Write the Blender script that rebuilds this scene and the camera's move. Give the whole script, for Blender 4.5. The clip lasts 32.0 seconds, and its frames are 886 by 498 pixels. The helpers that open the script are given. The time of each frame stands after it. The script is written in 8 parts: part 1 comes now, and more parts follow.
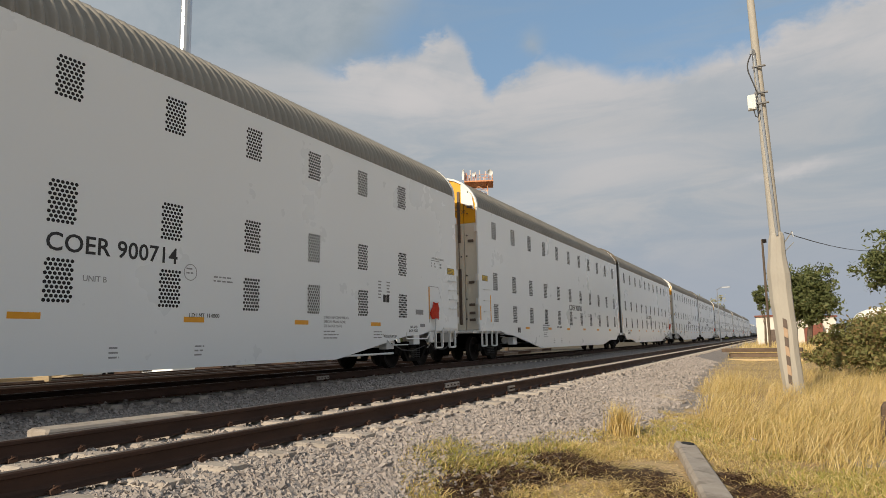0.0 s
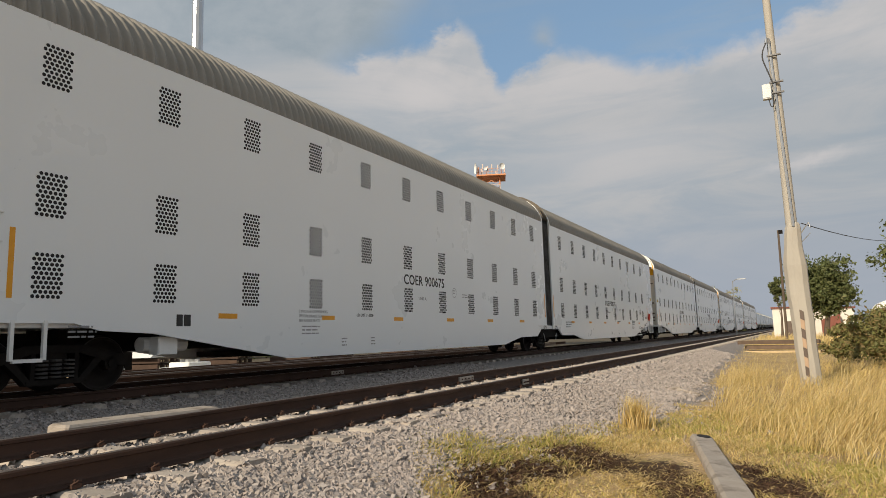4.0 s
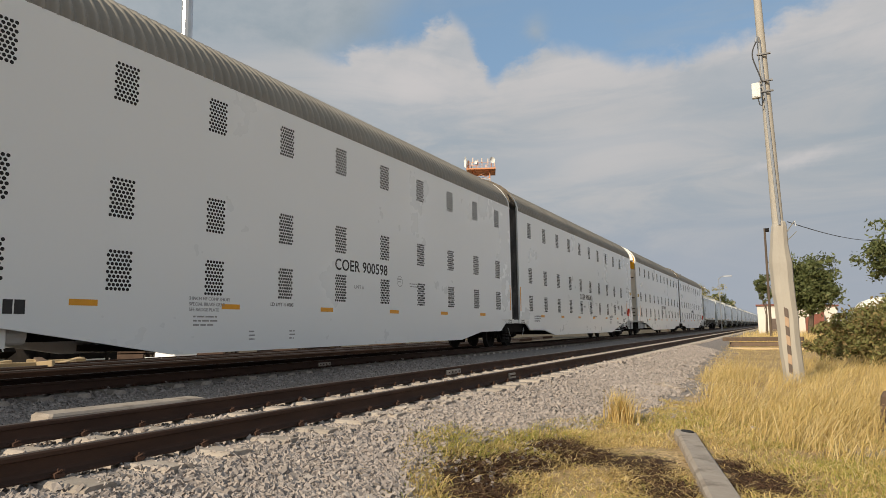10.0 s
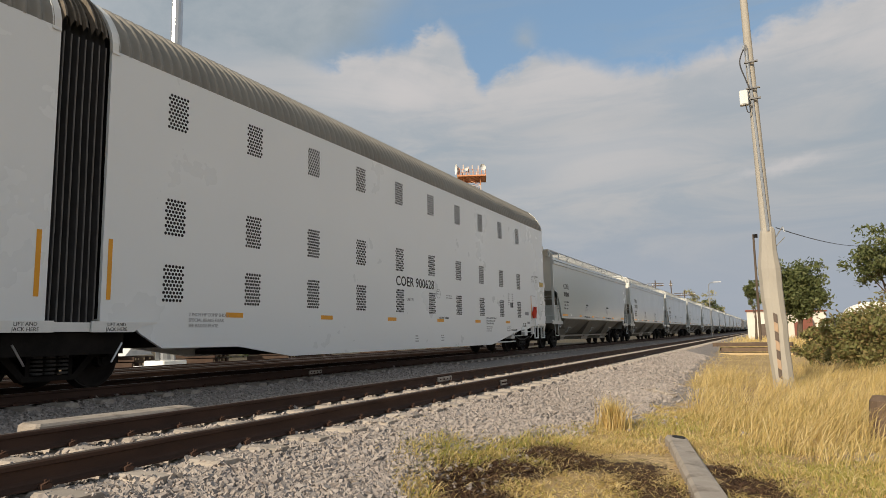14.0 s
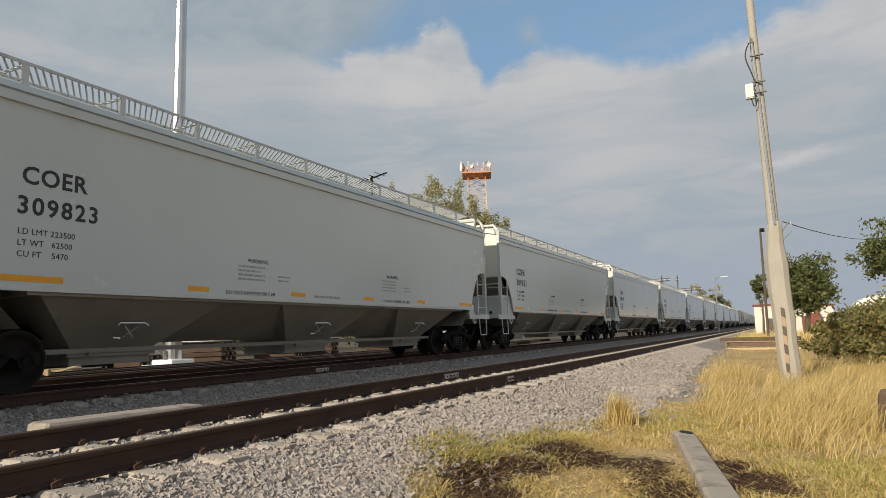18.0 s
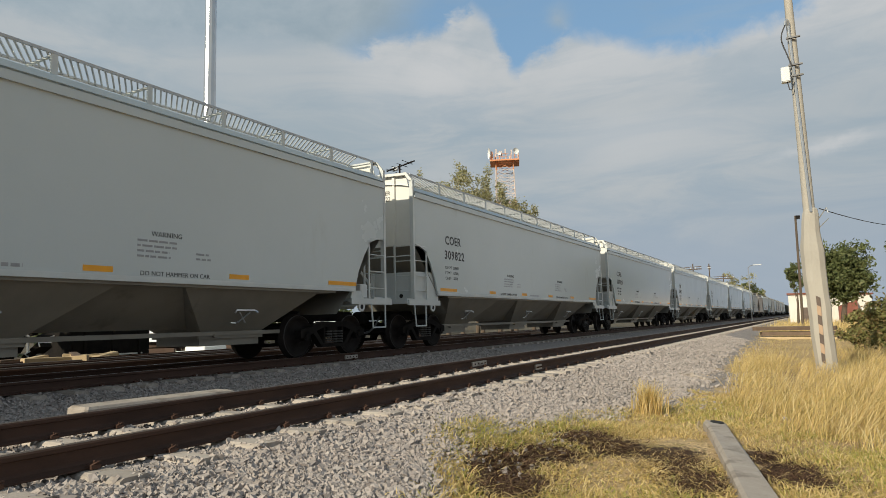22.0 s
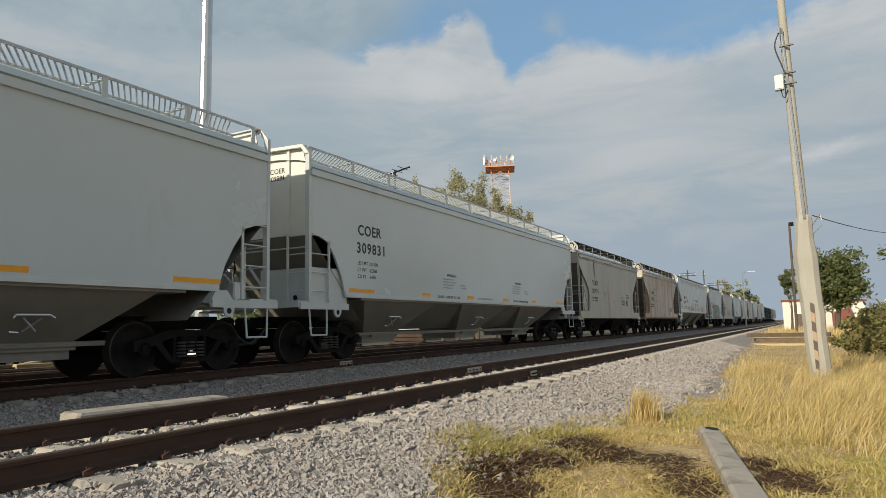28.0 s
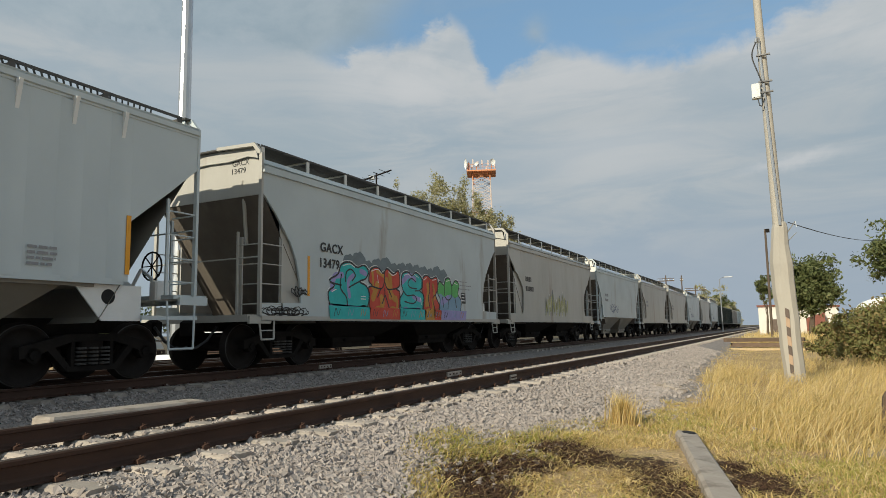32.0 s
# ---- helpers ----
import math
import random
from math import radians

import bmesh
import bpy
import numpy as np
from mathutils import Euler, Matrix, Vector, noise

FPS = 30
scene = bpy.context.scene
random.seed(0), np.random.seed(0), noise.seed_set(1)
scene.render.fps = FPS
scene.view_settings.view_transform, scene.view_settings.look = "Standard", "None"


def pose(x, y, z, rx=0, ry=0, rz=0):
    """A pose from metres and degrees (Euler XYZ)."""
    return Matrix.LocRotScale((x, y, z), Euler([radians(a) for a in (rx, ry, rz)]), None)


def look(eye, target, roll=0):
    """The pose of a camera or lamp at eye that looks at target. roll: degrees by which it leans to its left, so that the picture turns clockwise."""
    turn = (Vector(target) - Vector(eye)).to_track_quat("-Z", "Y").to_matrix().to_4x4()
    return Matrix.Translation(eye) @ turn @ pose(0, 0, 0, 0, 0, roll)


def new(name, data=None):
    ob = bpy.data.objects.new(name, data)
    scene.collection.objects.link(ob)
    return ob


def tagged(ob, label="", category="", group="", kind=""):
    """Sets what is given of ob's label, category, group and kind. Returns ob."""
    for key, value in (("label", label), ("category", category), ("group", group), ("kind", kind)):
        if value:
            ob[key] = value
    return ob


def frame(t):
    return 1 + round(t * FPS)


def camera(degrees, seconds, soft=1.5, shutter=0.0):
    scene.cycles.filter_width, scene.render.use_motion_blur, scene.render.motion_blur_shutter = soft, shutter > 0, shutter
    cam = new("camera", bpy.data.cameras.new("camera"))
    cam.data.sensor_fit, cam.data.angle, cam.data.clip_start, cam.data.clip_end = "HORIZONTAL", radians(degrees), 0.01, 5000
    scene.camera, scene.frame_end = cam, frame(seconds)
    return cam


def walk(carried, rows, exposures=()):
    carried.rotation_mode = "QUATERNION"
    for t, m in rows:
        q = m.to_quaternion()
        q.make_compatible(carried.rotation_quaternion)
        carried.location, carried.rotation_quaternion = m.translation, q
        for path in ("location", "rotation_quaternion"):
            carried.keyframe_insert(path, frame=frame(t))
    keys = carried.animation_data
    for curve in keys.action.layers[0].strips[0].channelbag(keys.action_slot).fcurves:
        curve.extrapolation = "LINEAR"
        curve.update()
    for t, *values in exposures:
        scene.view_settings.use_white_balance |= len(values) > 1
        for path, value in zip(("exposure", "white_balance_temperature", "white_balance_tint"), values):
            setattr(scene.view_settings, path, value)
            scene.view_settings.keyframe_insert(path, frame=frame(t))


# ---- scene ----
HFOV = 68.1
EYE_Z = 0.743
GROUND = -0.62          # level of the verge
TRAIN_X, TRAIN_Z = -10.9, 0.02
NEAR_X = -5.08          # centre line of the empty track
SPEED, GAIN = 16.38, 0.0115   # metres a second towards the camera, and half of its slow gain

cam = camera(HFOV, 32.0, soft=0.5)
PATH = [
    (0, 98.04, 1.22, 26.99), (0.5, 98, 1.39, 27.04), (1, 98.22, 1.64, 27.34), (1.5, 97.58, 1.46, 28.09),
    (2, 97.02, 1.2, 28.77), (2.5, 97.31, 1.53, 28.33), (3, 97.36, 1.56, 27.92), (3.5, 97.39, 1.48, 28.03),
    (4, 97.57, 1.62, 28.18), (4.5, 98.12, 1.47, 29.09), (6.5, 97.42, 1.56, 29.57), (7, 96.9, 1, 28.67),
    (7.5, 96.92, 1.14, 28.37), (8, 97.51, 0.9, 27.81), (8.5, 97.04, 0.77, 27.47), (9, 96.76, 0.8, 27.59),
    (9.5, 97.42, 1.15, 27.34), (10, 96.95, 0.92, 27.11), (10.5, 97.07, 1.07, 27.09), (11, 97.11, 0.83, 27.84),
    (11.5, 97.02, 1.29, 26.93), (12, 97.35, 1.47, 26.74), (12.5, 97.61, 1.33, 26.48), (13, 97.56, 1.65, 27.07),
    (13.5, 97.43, 1.32, 27.14), (14, 97.54, 1.21, 26.35), (14.5, 97.48, 1.29, 26.68), (16.5, 96.94, 1.59, 27.96),
    (17, 96.85, 1.83, 26.72), (17.5, 97.05, 1.89, 26.93), (18, 97.29, 1.64, 26.9), (18.5, 97.77, 1.75, 26.78),
    (19, 97.83, 1.77, 26.77), (19.5, 97.89, 1.89, 26.35), (20, 97.89, 1.96, 25.89), (20.5, 97.92, 2.15, 26.51),
    (21, 97.57, 1.41, 27.5), (21.5, 96.49, 0.98, 27.9), (22, 96.31, 1.41, 29.32), (22.5, 96.81, 1.6, 29.13),
    (23, 97.07, 1.5, 29.95), (23.5, 97.16, 1.55, 30.79), (24, 97.11, 1.59, 29.54), (24.5, 97.15, 1.73, 29.03),
    (25, 97.02, 1.8, 29.03), (25.5, 97.06, 1.73, 28.99), (27.5, 97.23, 1.43, 29.14), (28, 96.82, 1.33, 28.89),
    (28.5, 97.15, 1.18, 28.52), (29, 96.77, 1.23, 28.7), (29.5, 96.76, 1.19, 28.89), (30, 96.74, 1.09, 28.71),
    (30.5, 97.06, 1.05, 27.9), (31, 97.13, 0.99, 27.41), (31.5, 97.03, 1.02, 27.36), (32, 97.11, 1.12, 27.18),
]

# the picture turns a little cooler once the grey hoppers fill it
walk(cam, [(t, pose(0, 0, EYE_Z, rx, ry, rz)) for t, rx, ry, rz in PATH],
     exposures=((0, 0.1, 6500, 10), (14, 0.1, 6500, 10), (18, 0.11, 6350, 8), (22, 0.13, 6150, 5), (32, 0.12, 6100, 4)))

# ---- sun and sky ----
SUN_DIR = Vector((0.42, 1.95, -1.0)).normalized()     # the way the light goes
sun = new("sun", bpy.data.lights.new("sun", "SUN"))
sun.data.energy, sun.data.angle, sun.data.color = 4.6, radians(0.6), (1.0, 0.86, 0.66)
sun.matrix_world = look((0, 0, 60), Vector((0, 0, 60)) + SUN_DIR)


def maths(nt, op, a, b=None, c=None, clamp=False):
    n = nt.nodes.new("ShaderNodeMath")
    n.operation, n.use_clamp = op, clamp
    for i, v in enumerate((a, b, c)):
        if v is None:
            continue
        if isinstance(v, (int, float)):
            n.inputs[i].default_value = v
        else:
            nt.links.new(v, n.inputs[i])
    return n.outputs[0]


def mixc(nt, fac, a, b, blend="MIX"):
    n = nt.nodes.new("ShaderNodeMix")
    n.data_type, n.blend_type = "RGBA", blend
    for i, v in ((0, fac), (6, a), (7, b)):
        if isinstance(v, (int, float)):
            n.inputs[i].default_value = v
        elif isinstance(v, tuple):
            n.inputs[i].default_value = (*v[:3], 1)
        else:
            nt.links.new(v, n.inputs[i])
    return n.outputs[2]


def ramp(nt, fac, lo, hi, a=0.0, b=1.0):
    n = nt.nodes.new("ShaderNodeMapRange")
    n.interpolation_type = "SMOOTHSTEP"
    nt.links.new(fac, n.inputs[0])
    for i, v in enumerate((lo, hi, a, b)):
        n.inputs[i + 1].default_value = v
    return n.outputs[0]


def noise_tex(nt, vec, scale, detail=4.0, rough=0.55, distort=0.0):
    n = nt.nodes.new("ShaderNodeTexNoise")
    n.inputs["Scale"].default_value, n.inputs["Detail"].default_value = scale, detail
    n.inputs["Roughness"].default_value, n.inputs["Distortion"].default_value = rough, distort
    if vec is not None:
        nt.links.new(vec, n.inputs["Vector"])
    return n.outputs["Fac"]


def scaled(nt, vec, s, rot=(0, 0, 0), loc=(0, 0, 0)):
    n = nt.nodes.new("ShaderNodeMapping")
    n.inputs["Scale"].default_value, n.inputs["Rotation"].default_value, n.inputs["Location"].default_value = s, rot, loc
    nt.links.new(vec, n.inputs["Vector"])
    return n.outputs[0]


def make_world():
    w = bpy.data.worlds.new("sky")
    scene.world = w
    w.use_nodes = True
    nt = w.node_tree
    nt.nodes.clear()
    out, bg = nt.nodes.new("ShaderNodeOutputWorld"), nt.nodes.new("ShaderNodeBackground")
    nt.links.new(bg.outputs[0], out.inputs[0])
    sky = nt.nodes.new("ShaderNodeTexSky")
    sky.sky_type, sky.sun_disc = "NISHITA", False
    d = -SUN_DIR
    sky.sun_elevation, sky.sun_rotation = math.asin(d.z), math.atan2(d.x, d.y)
    sky.dust_density, sky.air_density = 1.6, 1.0
    tc = nt.nodes.new("ShaderNodeTexCoord")
    sep = nt.nodes.new("ShaderNodeSeparateXYZ")
    nt.links.new(tc.outputs["Generated"], sep.inputs[0])
    x, y, z = sep.outputs
    az = maths(nt, "MULTIPLY", maths(nt, "ARCTAN2", x, y), 57.2958)
    el = maths(nt, "MULTIPLY", maths(nt, "ARCSINE", z), 57.2958)
    # clouds drift over a flat layer: stretch the pattern towards the horizon
    flat = nt.nodes.new("ShaderNodeCombineXYZ")
    deep = maths(nt, "ADD", maths(nt, "MAXIMUM", z, 0.0), 0.22)
    nt.links.new(maths(nt, "DIVIDE", x, deep), flat.inputs[0])
    nt.links.new(maths(nt, "DIVIDE", y, deep), flat.inputs[1])
    big = noise_tex(nt, flat.outputs[0], 1.3, 7.0, 0.55, 0.3)

    def pattern(da, de, scale, detail, rough, warp):
        v = nt.nodes.new("ShaderNodeCombineXYZ")
        nt.links.new(maths(nt, "DIVIDE", az, da), v.inputs[0])
        nt.links.new(maths(nt, "DIVIDE", el, de), v.inputs[1])
        return noise_tex(nt, v.outputs[0], scale, detail, rough, warp)
    puff = pattern(9.0, 6.0, 1.0, 10.0, 0.6, 0.25)
    tiny = pattern(2.6, 2.0, 1.0, 9.0, 0.62, 0.35)
    streak = pattern(16.0, 3.4, 1.0, 9.0, 0.6, 0.6)
    wide = pattern(30.0, 11.0, 1.0, 5.0, 0.5, 0.4)

    def off(fac, amount):
        return maths(nt, "MULTIPLY", maths(nt, "SUBTRACT", fac, 0.5), amount)
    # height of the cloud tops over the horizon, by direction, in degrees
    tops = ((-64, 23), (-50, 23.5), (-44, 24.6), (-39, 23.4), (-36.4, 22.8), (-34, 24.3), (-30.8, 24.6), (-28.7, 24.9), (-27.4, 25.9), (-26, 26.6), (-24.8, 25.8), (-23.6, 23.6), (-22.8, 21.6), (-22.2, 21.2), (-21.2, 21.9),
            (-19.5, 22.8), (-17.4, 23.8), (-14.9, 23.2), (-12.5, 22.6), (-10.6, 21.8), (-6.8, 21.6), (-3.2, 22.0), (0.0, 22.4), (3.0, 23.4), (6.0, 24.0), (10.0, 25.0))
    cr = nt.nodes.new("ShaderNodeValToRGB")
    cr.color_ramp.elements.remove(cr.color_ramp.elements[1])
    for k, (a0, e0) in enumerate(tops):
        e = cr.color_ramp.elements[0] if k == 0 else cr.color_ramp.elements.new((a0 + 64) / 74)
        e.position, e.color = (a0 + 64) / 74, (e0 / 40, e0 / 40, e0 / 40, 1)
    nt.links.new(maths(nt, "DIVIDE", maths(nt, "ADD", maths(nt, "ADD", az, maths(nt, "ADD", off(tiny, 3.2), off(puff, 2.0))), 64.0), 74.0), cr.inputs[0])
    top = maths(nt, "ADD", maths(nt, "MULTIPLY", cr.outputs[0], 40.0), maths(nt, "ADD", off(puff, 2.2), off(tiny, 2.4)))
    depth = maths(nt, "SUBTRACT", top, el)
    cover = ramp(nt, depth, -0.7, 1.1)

    def blob(a0, e0, sa, se, lean=0.0):
        da = maths(nt, "ADD", maths(nt, "SUBTRACT", az, a0), off(puff, 4.0))
        de = maths(nt, "ADD", maths(nt, "SUBTRACT", el, e0), off(tiny, 1.6))
        de = maths(nt, "SUBTRACT", de, maths(nt, "MULTIPLY", da, lean))
        q = maths(nt, "ADD", maths(nt, "POWER", maths(nt, "DIVIDE", da, sa), 2.0), maths(nt, "POWER", maths(nt, "DIVIDE", de, se), 2.0))
        return maths(nt, "EXPONENT", maths(nt, "MULTIPLY", q, -1.0))
    blue = nt.nodes.new("ShaderNodeVectorMath")
    blue.operation = "SCALE"
    nt.links.new(sky.outputs[0], blue.inputs[0])
    blue.inputs["Scale"].default_value = 0.15
    clear = mixc(nt, 0.66, blue.outputs[0], (0.205, 0.325, 0.46))
    # thin grey sheet that covers the sky to the west and overhead
    sheet = mixc(nt, ramp(nt, puff, 0.3, 0.7), (0.275, 0.325, 0.362), (0.385, 0.415, 0.435))
    west = ramp(nt, maths(nt, "ADD", maths(nt, "ADD", az, off(puff, 9.0)), maths(nt, "MULTIPLY", maths(nt, "SUBTRACT", 27.0, el), 1.2)), -35.5, -27.5, 0.94, 0.0)
    high = maths(nt, "MULTIPLY", ramp(nt, el, 29.0, 42.0), ramp(nt, big, 0.3, 0.6, 0.7, 0.97))
    far_side = maths(nt, "MULTIPLY", ramp(nt, maths(nt, "ABSOLUTE", az), 62.0, 90.0), ramp(nt, big, 0.3, 0.6, 0.7, 0.97))
    thin = maths(nt, "MULTIPLY", ramp(nt, streak, 0.42, 0.72), ramp(nt, az, -8.0, 6.0, 0.22, 0.62))
    veil = maths(nt, "MAXIMUM", maths(nt, "MAXIMUM", west, high), maths(nt, "MAXIMUM", far_side, thin), clamp=True)
    veil = maths(nt, "MAXIMUM", veil, maths(nt, "MULTIPLY", blob(-18.1, 25.1, 0.9, 0.9), 0.6))
    c = mixc(nt, veil, clear, sheet)
    # heaped cloud: sunlit under its tops, greyer and streaked below, a blue-grey haze over the horizon
    body = mixc(nt, ramp(nt, streak, 0.36, 0.64), (0.315, 0.365, 0.41), (0.435, 0.44, 0.445))
    body = mixc(nt, ramp(nt, wide, 0.3, 0.72, 0.0, 0.5), body, (0.36, 0.39, 0.42))
    lit = maths(nt, "MULTIPLY", ramp(nt, maths(nt, "SUBTRACT", maths(nt, "ADD", 23.0, off(puff, 3.0)), el), 0.0, 8.5, 1.0, 0.0), ramp(nt, puff, 0.25, 0.62, 0.35, 1.0))
    lit = maths(nt, "MULTIPLY", lit, ramp(nt, az, -41.0, -34.0, 0.32, 1.0))
    lit = maths(nt, "MAXIMUM", lit, maths(nt, "MULTIPLY", blob(-29.5, 21.2, 6.0, 2.6), 1.0))
    lit = maths(nt, "MAXIMUM", lit, maths(nt, "MULTIPLY", blob(1.8, 12.5, 3.4, 0.5, 0.09), 0.9), clamp=True)
    # unseen bank right of the view, made brighter to light the car sides
    lit = maths(nt, "MAXIMUM", lit, maths(nt, "MULTIPLY", ramp(nt, az, 12.0, 26.0), ramp(nt, az, 34.0, 58.0, 1.0, 0.0)), clamp=True)
    lit = maths(nt, "MULTIPLY", lit, ramp(nt, streak, 0.28, 0.62, 0.55, 1.0))
    lit = maths(nt, "MAXIMUM", lit, maths(nt, "MULTIPLY", blob(-12.0, 15.0, 9.0, 3.4), 0.55), clamp=True)
    body = mixc(nt, maths(nt, "MULTIPLY", lit, 0.95), body, (0.545, 0.525, 0.52))
    # horizon haze, also raised within the unseen bright bank
    body = mixc(nt, ramp(nt, maths(nt, "ADD", el, off(streak, 6.0)), 3.0, 12.5, 0.9, 0.0), body, mixc(nt, maths(nt, "MULTIPLY", ramp(nt, az, 12.0, 26.0), ramp(nt, az, 34.0, 58.0, 1.0, 0.0)), (0.335, 0.37, 0.425), (0.62, 0.615, 0.61)))
    body = mixc(nt, maths(nt, "MULTIPLY", ramp(nt, az, -40.0, -30.0, 0.75, 0.0), ramp(nt, el, 14.0, 21.0, 1.0, 0.25)), body, (0.325, 0.365, 0.395))
    # further brightness added high in that unseen bank, for the car sides
    body = mixc(nt, maths(nt, "MULTIPLY", maths(nt, "MULTIPLY", ramp(nt, az, 11.0, 30.0), ramp(nt, az, 36.0, 62.0, 1.0, 0.0)), ramp(nt, streak, 0.25, 0.6, 0.6, 0.95)), body, (0.70, 0.685, 0.67))
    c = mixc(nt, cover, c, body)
    below = ramp(nt, z, -0.02, 0.0)
    c = mixc(nt, below, (0.16, 0.14, 0.11), c)
    nt.links.new(c, bg.inputs[0])
    bg.inputs[1].default_value = 1.0


make_world()

# ---- materials ----


def surf(name, col, col2=None, rough=0.6, metal=0.0, scale=3.0, fine=60.0, bump=0.15, dist=0.01, stretch=(1, 1, 1), amount=0.6,
         stain=None, stain_lo=0.58, stain_hi=0.75, stain_scale=1.2, stain_stretch=(1, 1, 1), rand=0.0, spec=0.4, waves=0.0):
    """A painted, stone or metal surface: two tones at a large and a fine scale, stains, fine relief."""
    m = bpy.data.materials.new(name)
    m.use_nodes = True
    nt = m.node_tree
    b = nt.nodes["Principled BSDF"]
    tc = nt.nodes.new("ShaderNodeTexCoord")
    vec = scaled(nt, tc.outputs["Object"], stretch)
    col2 = col2 or tuple(v * 0.82 for v in col)
    a = noise_tex(nt, vec, scale, 5.0, 0.6)
    f = noise_tex(nt, vec, fine, 3.0, 0.6)
    mixf = maths(nt, "ADD", maths(nt, "MULTIPLY", ramp(nt, a, 0.3, 0.7), amount), maths(nt, "MULTIPLY", maths(nt, "SUBTRACT", f, 0.5), 0.5), clamp=True)
    c = mixc(nt, mixf, col, col2)
    if stain:
        sv = scaled(nt, tc.outputs["Object"], stain_stretch, loc=(3.1, 1.7, 0.4))
        s = noise_tex(nt, sv, stain_scale, 6.0, 0.62)
        c = mixc(nt, ramp(nt, s, stain_lo, stain_hi, 0.0, 0.85), c, stain)
    if rand:
        oi = nt.nodes.new("ShaderNodeObjectInfo")
        k = maths(nt, "ADD", maths(nt, "MULTIPLY", oi.outputs["Random"], rand), 1.0 - rand / 2)
        sc = nt.nodes.new("ShaderNodeVectorMath")
        sc.operation = "SCALE"
        nt.links.new(c, sc.inputs[0])
        nt.links.new(k, sc.inputs["Scale"])
        c = sc.outputs[0]
    nt.links.new(c, b.inputs["Base Color"])
    r = maths(nt, "ADD", maths(nt, "MULTIPLY", maths(nt, "SUBTRACT", a, 0.5), 0.3), rough, clamp=True)
    nt.links.new(r, b.inputs["Roughness"])
    b.inputs["Metallic"].default_value = metal
    b.inputs["Specular IOR Level"].default_value = spec
    if bump:
        bp = nt.nodes.new("ShaderNodeBump")
        bp.inputs["Strength"].default_value, bp.inputs["Distance"].default_value = bump, dist
        nt.links.new(f, bp.inputs["Height"])
        nt.links.new(bp.outputs[0], b.inputs["Normal"])
        if waves:
            # thin sheet, slightly buckled between its posts
            big = nt.nodes.new("ShaderNodeBump")
            big.inputs["Strength"].default_value, big.inputs["Distance"].default_value = waves, 0.03
            nt.links.new(noise_tex(nt, scaled(nt, tc.outputs["Object"], (1, 1.1, 0.7)), 0.9, 2.0, 0.5), big.inputs["Height"])
            nt.links.new(big.outputs[0], bp.inputs["Normal"])
    return m


def island(name, cols, rough=0.8, fine=40.0, bump=0.3, spec=0.3, trans=0.0):
    """Many small pieces in one mesh: each piece takes its own tone."""
    m = bpy.data.materials.new(name)
    m.use_nodes = True
    nt = m.node_tree
    b = nt.nodes["Principled BSDF"]
    g = nt.nodes.new("ShaderNodeNewGeometry")
    cr = nt.nodes.new("ShaderNodeValToRGB")
    cr.color_ramp.elements.remove(cr.color_ramp.elements[1])
    for i, c in enumerate(cols):
        e = cr.color_ramp.elements[0] if i == 0 else cr.color_ramp.elements.new(i / (len(cols) - 1))
        e.color = (*c, 1)
    nt.links.new(g.outputs["Random Per Island"], cr.inputs[0])
    tc = nt.nodes.new("ShaderNodeTexCoord")
    f = noise_tex(nt, tc.outputs["Object"], fine, 3.0)
    c = mixc(nt, maths(nt, "MULTIPLY", f, 0.45), cr.outputs[0], tuple(v * 0.5 for v in cols[0]))
    nt.links.new(c, b.inputs["Base Color"])
    b.inputs["Roughness"].default_value, b.inputs["Specular IOR Level"].default_value = rough, spec
    if bump:
        bp = nt.nodes.new("ShaderNodeBump")
        bp.inputs["Strength"].default_value, bp.inputs["Distance"].default_value = bump, 0.004
        nt.links.new(f, bp.inputs["Height"])
        nt.links.new(bp.outputs[0], b.inputs["Normal"])
    if trans:
        t = nt.nodes.new("ShaderNodeBsdfTranslucent")
        nt.links.new(c, t.inputs[0])
        mx = nt.nodes.new("ShaderNodeMixShader")
        mx.inputs[0].default_value = trans
        nt.links.new(b.outputs[0], mx.inputs[1])
        nt.links.new(t.outputs[0], mx.inputs[2])
        nt.links.new(mx.outputs[0], nt.nodes["Material Output"].inputs[0])
    return m


WHITE = surf("white_car_paint", (0.79, 0.815, 0.825), (0.765, 0.79, 0.80), 0.30, scale=0.35, fine=14, bump=0.05, amount=0.3, stain=(0.66, 0.66, 0.63), stain_lo=0.64, stain_hi=0.9, stain_scale=0.8, stain_stretch=(1, 1, 0.25), spec=0.6, waves=0.35)
WHITE_TRIM = surf("white_trim_paint", (0.80, 0.80, 0.78), (0.68, 0.68, 0.66), 0.45, scale=2, bump=0.05)
ROOF_ZINC = surf("galvanised_roof", (0.31, 0.285, 0.245), (0.24, 0.22, 0.188), 0.5, 0.3, scale=0.8, fine=12, bump=0.05)
BLACK_RUBBER = surf("black_rubber", (0.035, 0.035, 0.037), (0.06, 0.06, 0.062), 0.7, scale=4, bump=0.1)
HOLE = surf("dark_hole", (0.012, 0.012, 0.013), (0.02, 0.02, 0.02), 0.8, bump=0)
YELLOW_END = surf("yellow_end_paint", (0.80, 0.40, 0.012), (0.70, 0.33, 0.01), 0.5, scale=2, bump=0.04, stain=(0.45, 0.22, 0.03))
CREAM_DOOR = surf("dusty_cream_door", (0.74, 0.70, 0.61), (0.64, 0.60, 0.52), 0.6, scale=1.5, bump=0.06, stretch=(1, 1, 0.3), stain=(0.28, 0.22, 0.16), stain_stretch=(2, 2, 0.3))
